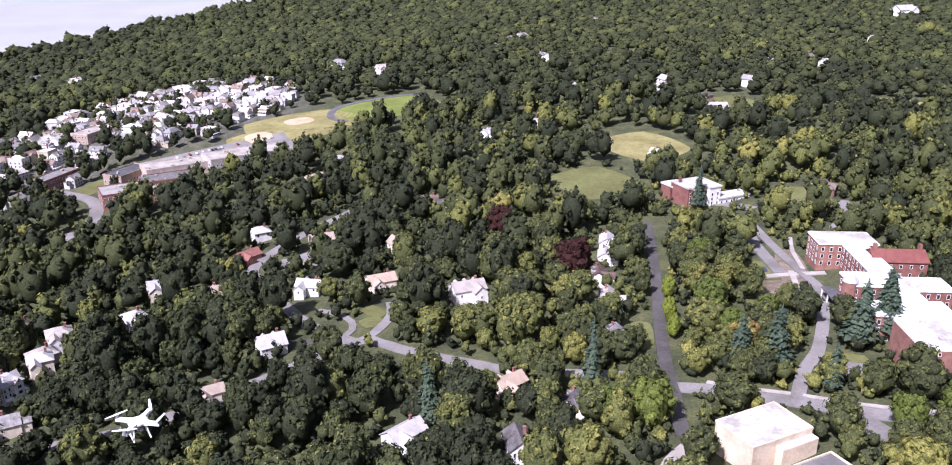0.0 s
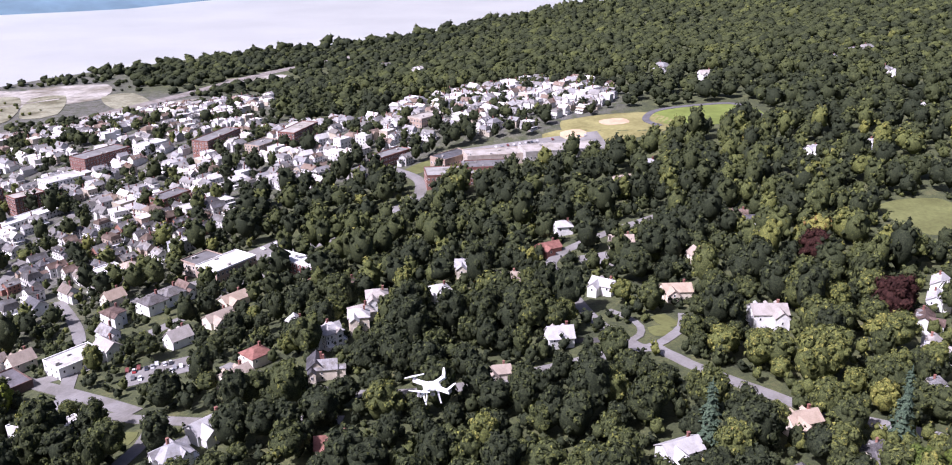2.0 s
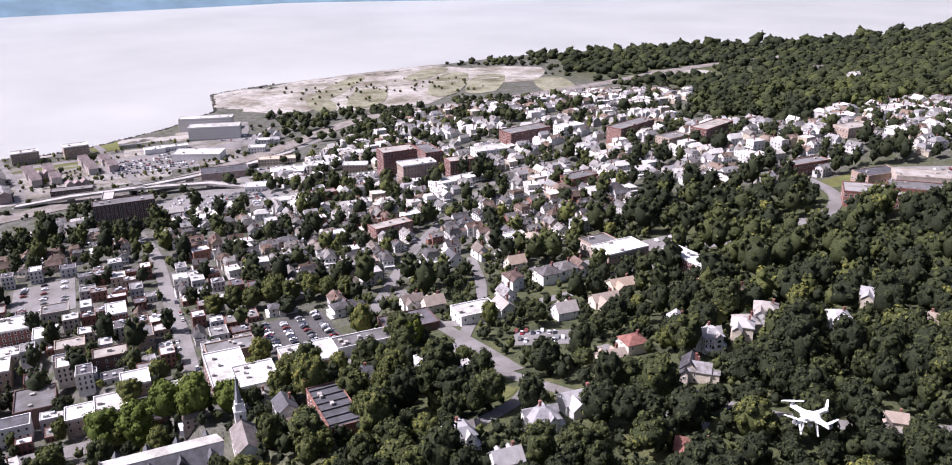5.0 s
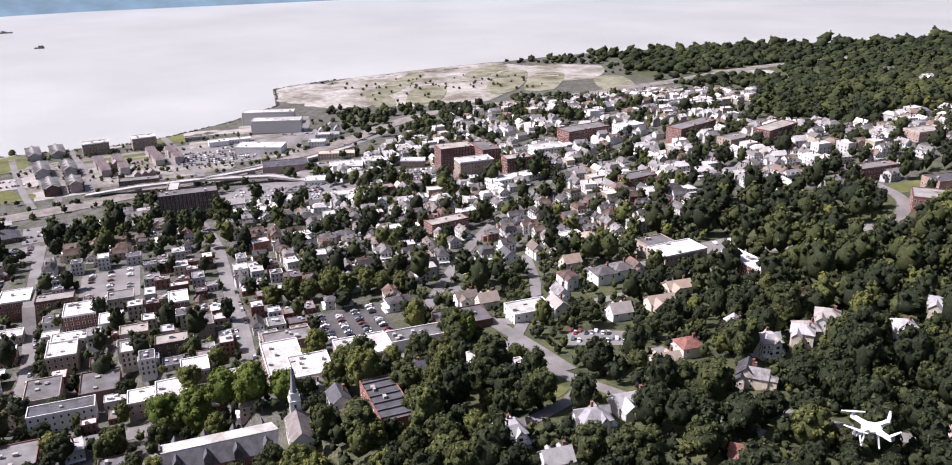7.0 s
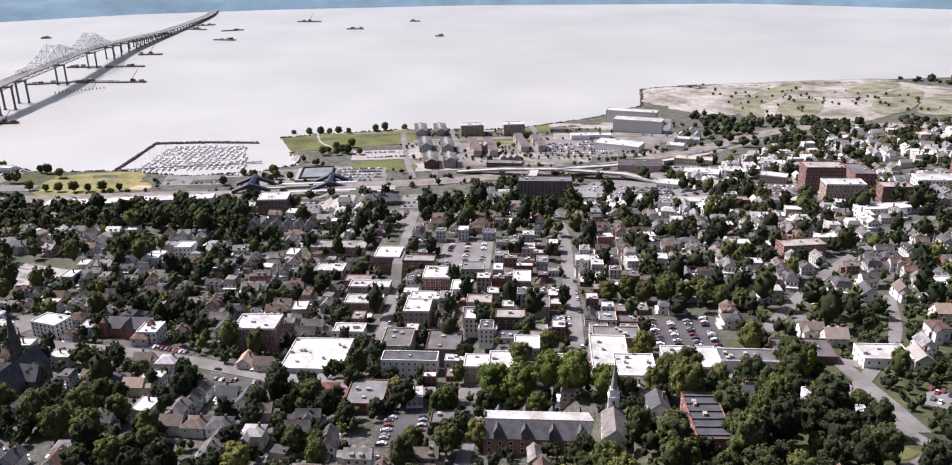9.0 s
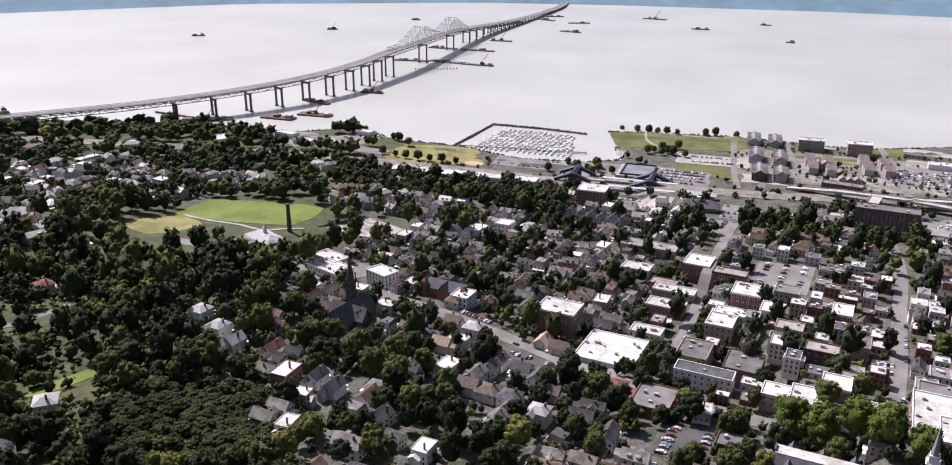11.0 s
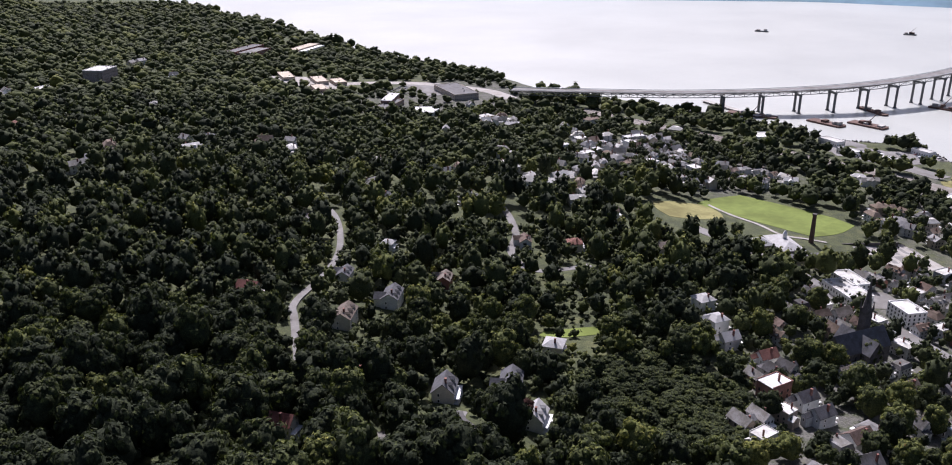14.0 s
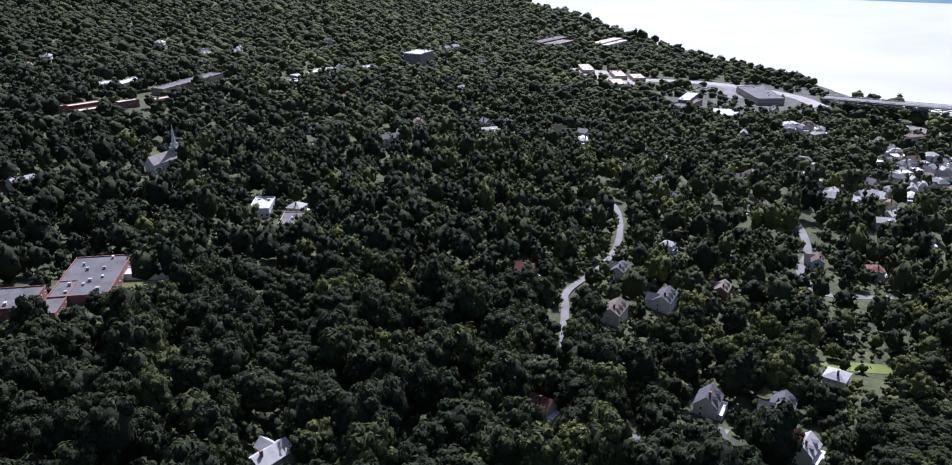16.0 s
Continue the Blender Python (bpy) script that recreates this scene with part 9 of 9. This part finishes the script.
def plant():
    rng = random.Random(5)
    near, mid, far, hazy, bush, small = [], [], [], [], [], []
    bands = [(215, 440, 13.4, near), (440, 800, 14.4, mid), (800, 1200, 15.6, far), (1200, 1900, 18.0, hazy), (1900, 3000, 25.0, hazy), (380, 1150, 8.6, mid), (215, 620, 8.0, bush), (215, 640, 6.2, small)]
    crowded = np.zeros((460, 460), bool)          # 3 m cells round the hill, where large crowns stand
    for r0, r1, gap, into in bands:
        garden = gap == 8.6                      # small trees in the town's yards
        k = int(r1 / gap) + 1
        for i in range(-k, k + 1):
            for j in range(-k, k + 1):
                x, y = (i + rng.uniform(-0.5, 0.5)) * gap, (j + rng.uniform(-0.5, 0.5)) * gap
                r = math.hypot(x, y)
                if not r0 <= r < r1:
                    continue
                d = inland(x, y)
                if d < 14 or (r > 2000 and d > 1500):
                    continue
                bearing = math.degrees(math.atan2(-x, y)) % 360      # westwards from north
                if 184 < bearing < 314 or d < 14:
                    continue
                if rng.random() > grove(x, y):
                    continue
                u = urban(x, y) > 0.6
                if garden and (not u or x < lerp(RAILSIDE, y) or rng.random() < (0.3 if y < 160 else 0.5)):
                    continue
                if into is bush and (u or rng.random() < 0.25):
                    continue
                if into is small and (rng.random() < (0.15 if -330 < x < -110 and 190 < y < 480 else 0.35) or crowded[int((y + 690) / 3), int((x + 690) / 3)]):
                    continue
                size = gap * (0.38 + 0.38 * rng.random() ** 1.3) * (0.8 if u and (y > 160 or not in_belt(x, y)) else 1.0)
                near_by = 0.15 if -330 < x < -110 and 190 < y < 480 else 0.4        # gardens where crowns reach over the roofs
                if is_taken(x, y, into is bush) or (not u and into is not bush and into is not small and any(is_taken(x + a * size * near_by, y + b * size * near_by) for a, b in ((1, 0), (-1, 0), (0, 1), (0, -1)))):
                    continue
                if leafy(x, y):
                    size *= 0.8 if y > 300 else 0.93
                if y < -60 and not u and x > -260 and r < 400:        # old, tall woods on the southern slope
                    size *= 1.18
                lush = 0.5 * noise.noise((x / 85, y / 85, 7.7))
                # area shifts of tint; the southern slope's shade is painted in as darker leaves
                tint = min(1.0, max(0.0, rng.gauss(0.39, 0.22) + 0.4 * lush - (0.06 if y > 0 and x < 60 else 0) + (-0.12 if y > 560 and x > 60 else 0.03 if y > 120 and x > 60 else -0.17 if -330 < x < 60 and 180 < y < 700 else -0.08 if y > 480 else (-0.46 if x > -130 else -0.27) if y < -60 and x > -300 else -0.17 if urban(x, y) > 0.6 else -0.10 if y < -60 and x > -620 else -0.14 if x > -330 and y < 480 else 0)))
                if math.hypot((x + 335) / 46, (y + 140) / 42) < 1:
                    continue
                if x < lerp(RAILSIDE, y) and -330 < y < 1250 and grove(x, y) < 0.9:
                    size *= 0.5
                # haze painted into the tint of distant crowns: narrower range, raised floor
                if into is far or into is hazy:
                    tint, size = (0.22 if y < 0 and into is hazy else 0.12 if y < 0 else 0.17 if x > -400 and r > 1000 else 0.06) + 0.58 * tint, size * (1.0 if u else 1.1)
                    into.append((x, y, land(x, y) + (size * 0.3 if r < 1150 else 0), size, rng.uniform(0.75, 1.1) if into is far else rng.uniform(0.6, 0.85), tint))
                else:
                    if into is near or (into is mid and not garden and r < 650):
                        i0, j0, k0 = int((x + 690) / 3), int((y + 690) / 3), max(1, int(size * 0.75 / 3))
                        crowded[max(0, j0 - k0):j0 + k0 + 1, max(0, i0 - k0):i0 + k0 + 1] = True
                    into.append((x, y, land(x, y) + (0.1 if into is bush else size * rng.uniform(0.2, 0.7)), size * (0.7 if into is bush else 1.0), rng.uniform(0.95, 1.5), tint))
    return near, mid, far, hazy, bush, small


def trunk_mesh(seed):
    rng = random.Random(seed)
    bm = bmesh.new()
    cone(bm, 0, 0, -1.0, 0.9, 0.075, 0.05, 7)
    for i in range(5):
        a = rng.uniform(0, 6.28)
        h = rng.uniform(0.35, 0.8)
        beam(bm, (0, 0, h), (0.42 * math.cos(a), 0.42 * math.sin(a), h + rng.uniform(0.25, 0.5)), 0.022)
    me = bpy.data.meshes.new("trunk")
    bm.to_mesh(me)
    bm.free()
    me.materials.append(BARK)
    return me


TRUNKS = [trunk_mesh(s) for s in range(3)]
CROWNS = {}


def tree(x, y, size, tall, kind, label, seed, z=None):
    """One tree that stands by itself: trunk with limbs, and crown."""
    key = (kind, seed % 5)
    if key not in CROWNS:
        mat_ = {"green": LEAF_ONE, "copper": LEAF_RED, "lime": LEAF_LIME, "spruce": LEAF_BLUE, "fresh": LEAF_FRESH}[kind]
        pv, pf, ps = conifer(seed % 5, 13, 0.12) if kind == "spruce" else crown(100 + seed % 5, 20, 700, 0.062, 1.15, ICO2)
        CROWNS[key] = joined_mesh("crown", pv, pf, np.clip(0.45 + ps, 0, 0.97), mat_)
    ob = tagged(new("tree"), label, "tree", "trees standing singly")
    z = land(x, y) if z is None else z
    ob.matrix_world = pose(x, y, z + size * 0.3, 0, 0, (seed * 67) % 360) @ Matrix.Diagonal((size, size, size * tall, 1))
    for nm, me in (("trunk", TRUNKS[seed % 3]), ("crown", CROWNS[key])):
        c = new(nm, me)
        c.parent = ob
    return ob


for f in (0.985, 0.97, 0.955, 0.94, 0.925, 0.91, 0.895):
    take_box(-742 * f, -222 * f, 124, 66, 75, 0)
    take_box(-690 * f, -283 * f, 56, 56, 44, 0)
# open yards, drives and lawns kept free of trees
for x, y, w, d, rot in [(66, 371, 24, 14, 12), (14, 352, 26, 16, 0), (-132, -665, 22, 34, 10), (-45, -425, 50, 16, 10), (-155, -540, 34, 14, 20), (-470, -270, 30, 20, 30), (-212, 311, 36, 18, 32), (-262, 384, 44, 12, 64), (-222, 346, 22, 12, 60), (-160, 322, 22, 12, 60)]:
    take_box(x, y, w, d, rot, 0)
NEAR, MID, FARWOOD, HAZYWOOD, BUSHES, SAPLINGS = plant()
SINGLES = [p for p in NEAR if -360 < p[0] < -120 and 20 < p[1] < 330 and p[3] > 5.5][:52]
KEPT = set(id(p) for p in SINGLES)
NEAR = [p for p in NEAR if id(p) not in KEPT]
rng = random.Random(77)
for i in range(70):                               # scrub on the cleared site
    u, v = rng.uniform(-150, 150), rng.gauss(0, 45)
    x, y = -985 + u * 0.55 + v, 960 + u * 0.84 - v * 0.3
    MID.append((x, y, land(x, y) + 0.5, rng.uniform(1.8, 3.6), 0.9, rng.uniform(0.3, 0.8)))
for i in range(260):                              # scrub and young trees beside the railway
    y = rng.uniform(-120, 640)
    x = lerp([(b, a) for a, b in RAILS], y) + rng.choice((-1, 1)) * rng.uniform(14.5, 21)
    if not is_taken(x, y, True) and noise.noise((x / 30, y / 30, 1.7)) > -0.12:
        MID.append((x, y, land(x, y) + 0.3, rng.uniform(1.4, 3.8), rng.uniform(0.8, 1.2), rng.uniform(0.2, 0.7)))
for i in range(420):                              # street trees and hedges between the riverside flats
    u, v = rng.uniform(-135, 150), rng.uniform(-95, 85)
    x, y = -945 + 0.27 * u + 0.96 * v, 420 + 0.96 * u - 0.27 * v
    if inland(x, y) > 16 and not is_taken(x, y, True):
        MID.append((x, y, land(x, y) + 0.4, rng.uniform(1.2, 2.9), rng.uniform(0.8, 1.2), rng.uniform(0.3, 0.8)))
for i in range(300):                              # a thicket smothered in creeper
    a, q = rng.uniform(0, 6.28), math.sqrt(rng.random())
    x, y = -335 + 46 * q * math.cos(a), -140 + 42 * q * math.sin(a)
    if not is_taken(x, y):
        NEAR.append((x, y, land(x, y) + 0.4, rng.uniform(3.2, 5.6), rng.uniform(0.6, 0.95), rng.uniform(0.10, 0.42)))
P_NEAR = [crown(s, 16, 390, 0.08, 1.0, ICO2) for s in range(6)] + [crown(20 + s, 18, 390, 0.08, 1.25, ICO2) for s in range(4)]
P_MID = [crown(40 + s, 9, 54, 0.092, 1.0 + 0.06 * s, ICO1, OCTA) for s in range(8)]
P_FAR = [crown(60 + s, 5, 14, 0.12, 1.0 + 0.05 * s, ICO1, OCTA) for s in range(6)]
P_HAZY = [crown(70 + s, 2, 3, 0.14, 1.0 + 0.04 * s, ICO1, OCTA) for s in range(6)]
P_SMALL = [crown(90 + s, 4, 10, 0.14, 1.1, ICO1, OCTA) for s in range(6)]
P_BUSH = [crown(80 + s, 3, 5, 0.2, 1.0, OCTA, OCTA) for s in range(6)]
woods("young_wood", SAPLINGS, P_SMALL, LEAF, "small green garden trees and saplings between the large trees")
woods("undergrowth", BUSHES, P_BUSH, LEAF, "dark green shrubs and undergrowth between the trees")
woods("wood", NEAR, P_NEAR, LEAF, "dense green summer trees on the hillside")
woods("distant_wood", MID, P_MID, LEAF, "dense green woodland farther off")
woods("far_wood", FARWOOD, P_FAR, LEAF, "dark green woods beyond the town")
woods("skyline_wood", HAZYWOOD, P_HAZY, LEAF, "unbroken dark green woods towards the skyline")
for i, (x, y, z, size, h, tint) in enumerate(SINGLES):
    tree(x, y, size * 1.05, h, "green", "broad green shade tree in full leaf", i)
for i, (x, y, size, tall, kind) in enumerate([
        (-352, 150, 10.5, 1.1, "fresh"), (-337, 158, 11.0, 1.15, "fresh"), (-322, 166, 10.0, 1.1, "fresh"), (-310, 174, 10.5, 1.15, "fresh"), (-298, 184, 8.5, 1.1, "fresh"),
        (-278, 284, 7.5, 1.2, "lime"), (154, 331, 3.8, 1.9, "lime"), (164, 356, 4.0, 1.9, "lime"), (149, 314, 3.6, 1.8, "lime"), (104, 466, 9.0, 1.1, "copper"), (128, 398, 9.5, 1.1, "copper"), (118, 384, 7.0, 1.0, "copper"),
        (175, 273, 8.0, 0.95, "spruce"), (216, 279, 8.5, 0.95, "spruce"), (232, 284, 8.0, 1.0, "spruce"), (187, 252, 4.5, 1.2, "spruce"), (200, 246, 4.5, 1.2, "green"), (240, 296, 7.0, 1.0, "spruce"), (163, 280, 7.0, 0.9, "spruce"),
        (171, 221, 6.5, 1.2, "green"), (194, 218, 6.0, 1.2, "fresh"), (196, 202, 7.0, 1.1, "green"), (213, 216, 7.5, 1.2, "fresh"), (183, 204, 6.0, 1.1, "green"), (158, 268, 5.5, 1.2, "green"),
        (179, 293, 7.5, 1.1, "green"), (169, 300, 6.5, 1.2, "fresh"), (192, 312, 6.0, 1.2, "fresh"), (208, 322, 5.5, 1.2, "green"), (174, 332, 7.5, 1.1, "fresh"), (178, 351, 7.0, 1.2, "green"), (183, 371, 7.5, 1.1, "green"),
        (195, 388, 7.5, 1.1, "fresh"), (199, 362, 7.0, 1.1, "green"), (200, 342, 6.5, 1.2, "green"), (213, 381, 7.0, 1.1, "green"), (218, 415, 7.5, 1.1, "green"), (211, 434, 8.0, 1.1, "green"), (191, 405, 7.5, 1.1, "green"),
        (128, 307, 5.0, 1.2, "green"), (112, 303, 6.5, 1.1, "green"), (104, 320, 7.0, 1.1, "green"), (101, 284, 5.0, 1.7, "spruce"), (99, 257, 6.5, 1.1, "fresh"), (112, 250, 8.5, 1.1, "fresh"), (76, 258, 5.0, 1.2, "green"),
        (42, 265, 8.0, 1.2, "green"), (33, 274, 7.0, 1.3, "spruce"), (59, 288, 6.0, 1.1, "green"), (80, 300, 7.0, 1.1, "green"), (236, 480, 6.0, 1.3, "spruce"), (-230, -130, 7.0, 1.0, "copper"), (-268, -178, 6.5, 1.0, "copper"), (118, 272, 6.5, 1.1, "green"), (122, 335, 6.0, 1.1, "green")]):
    tree(x, y, size * (1.2 if x > 60 and kind != "lime" else 1.0), tall, kind, {"green": "broad green shade tree in full leaf", "fresh": "great broad tree in bright fresh green leaf", "lime": "bright yellow-green tree in sunlight", "copper": "dark copper-leaved beech tree", "spruce": "blue-green spruce with drooping boughs"}[kind], i)
for i, (x, y, size) in enumerate([(-411, -70, 10.0), (-382, -46, 9.0), (-403, -32, 7.5), (-466, -76, 7.0), (-483, -122, 8.0), (-524, -122, 8.5), (-513, -144, 9.0), (-438, -88, 8.0), (-416, -51, 8.0), (-433, -100, 8.5), (-381, -20, 7.0), (-354, -36, 8.0), (-450, -133, 8.5), (-457, -22, 6.0), (-396, -60, 8.5), (-362, -20, 7.0)]):
    tree(x, y, size, 1.15, "green", "broad dark green tree standing over garden houses", i + 3)
RIVERSIDE = [(-1138, 188), (-1129, 207), (-1122, 222), (-1118, 233), (-1112, 244), (-1096, 255), (-1089, 290), (-1090, 304), (-1098, 334), (-992, 196), (-1000, 206), (-993, 221), (-1016, 239), (-985, 212), (-982, -125), (-968, -108), (-960, -95), (-953, -80), (-947, -66), (-944, -52), (-938, -35), (-1030, -98), (-1052, -112), (-1060, -120), (-933, 104), (-926, 116), (-921, 128), (-936, 128), (-912, 142), (-905, 118), (-948, 96), (-922, 71), (-985, 226), (-975, 238), (-1008, 217), (-1000, 330), (-960, 455)]
for i, (x, y, size) in enumerate([(-427, 262, 7.0), (-421, 272, 8.0), (-412, 279, 7.5), (-407, 292, 8.5), (-416, 303, 7.0), (-399, 300, 7.5), (-391, 309, 8.0), (-381, 315, 7.5), (-404, 314, 7.0), (-372, 322, 7.0)]):
    tree(x, y, size, 1.1, "green", "old dark green tree in a belt behind the car park", i)
for i, (x, y, size) in enumerate([(-306, 212, 5.5), (-297, 226, 6.5), (-286, 240, 6.0), (-275, 253, 7.0), (-263, 264, 6.0), (-251, 272, 6.5), (-236, 276, 5.5)]):
    if not is_taken(x, y, True):
        tree(x, y, size, 1.1, "green", "broad green street tree beside the main road", i + 1)
for i, (x, y) in enumerate(RIVERSIDE):
    tree(x, y, 4.3 + (i * 7 % 5) * 0.55, 1.0, "green", "round green tree in the riverside park", i)

# ---- cars, ribs, infields ----
def build_car(x, y, rot):
    ob = root("car", x, y, rot, "parked car with dark windows", "car", "parked cars", z=land(x, y) + 0.3)
    bm = bmesh.new()
    prof = [(-2.2, 0.35), (-2.25, 0.85), (-1.5, 1.0), (1.0, 0.98), (2.1, 0.82), (2.25, 0.4)]
    rows = [[bm.verts.new((px, s * 0.88, pz)) for px, pz in prof] for s in (-1, 1)]
    bm.faces.new(rows[0])
    bm.faces.new(rows[1][::-1])
    for i in range(len(prof)):
        k = (i + 1) % len(prof)
        bm.faces.new((rows[0][i], rows[1][i], rows[1][k], rows[0][k]))
    body = part("body", bm, CARPAINT, ob)
    bm = bmesh.new()
    lo = [bm.verts.new(p) for p in ((-1.7, -0.8, 0.97), (1.0, -0.8, 0.97), (1.0, 0.8, 0.97), (-1.7, 0.8, 0.97))]
    hi = [bm.verts.new(p) for p in ((-1.2, -0.66, 1.42), (0.3, -0.66, 1.42), (0.3, 0.66, 1.42), (-1.2, 0.66, 1.42))]
    for i in range(4):
        bm.faces.new((lo[i], lo[(i + 1) % 4], hi[(i + 1) % 4], hi[i]))
    bm.faces.new(hi)
    part("window_glass", bm, GLASS, ob, "dark car windows")
    bm = bmesh.new()
    box(bm, -1.2, 0.3, -0.67, 0.67, 1.425, 1.47)
    part("roof_panel", bm, CARPAINT, ob)
    for wx in (-1.35, 1.4):
        for s in (-1, 1):
            bm = bmesh.new()
            bmesh.ops.create_cone(bm, cap_ends=True, segments=10, radius1=0.33, radius2=0.33, depth=0.22, matrix=Matrix.Translation((wx, s * 0.82, 0.33)) @ Matrix.Rotation(radians(90), 4, "X"))
            part("wheel", bm, TYRE, ob)
    return ob


def park_cars():
    rng = random.Random(21)
    first = None
    for x, y, w, d, rot, rows, fill in [(-352, 268, 62, 40, EW, 4, 0.62), (-430, 28, 40, 26, 60, 2, 0.7), (-340, 96, 36, 26, EW, 2, 0.4), (-500, -10, 34, 24, 50, 2, 0.7), (-222, 327, 30, 20, 32, 2, 0.9)]:
        for r in range(rows):
            for k in range(int(w / 2.9)):
                if rng.random() > fill * 0.45:
                    continue
                u, v = -w / 2 + 2 + k * 2.9, -d / 2 + 4 + r * (d - 8) / max(1, rows - 1)
                c, s = math.cos(radians(rot)), math.sin(radians(rot))
                px, py = x + u * c - v * s, y + u * s + v * c
                a = rot + 90 + rng.choice((0, 180)) + rng.uniform(-3, 3)
                if first is None:
                    first = build_car(px, py, a)
                else:
                    copy_thing(first, pose(px, py, land(px, py) + 0.3, 0, 0, a))
    for pts, n in (([(-361, 203), (-425, 236), (-485, 264)], 12), ([(-473, 119), (-510, 138), (-550, 154)], 8), ([(-475, 10), (-420, 68), (-375, 125)], 5)):
        for i in range(n):
            t = (i + 0.5) / n * (len(pts) - 1)
            a, b = Vector(pts[int(t)]), Vector(pts[int(t) + 1])
            p = a.lerp(b, t - int(t))
            w = (b - a).normalized()
            side = rng.choice((-1, 1)) * 3.3
            px, py = p.x - w.y * side, p.y + w.x * side
            copy_thing(first, pose(px, py, land(px, py) + 0.5, 0, 0, math.degrees(math.atan2(w.y, w.x)) + rng.choice((0, 180))))


park_cars()
patch("infield", -946, -14, 24, 20, 60, CLAY, "pale clay baseball infield", "infield", lift=0.4, take=False, round_=0.8)
patch("infield", -22, 812, 30, 24, 25, CLAY, "pale clay baseball infield", "infield", lift=0.4, take=False, round_=0.8)
patch("infield", -58, 770, 26, 22, 25, CLAY, "pale clay baseball infield", "infield", lift=0.45, take=False, round_=0.8)
ribbon("running_track", [(118, 812), (100, 878), (66, 880), (20, 858), (8, 820), (22, 795)], 7, TRACK, "dark curved running track round the turf", "track", lift=0.45)
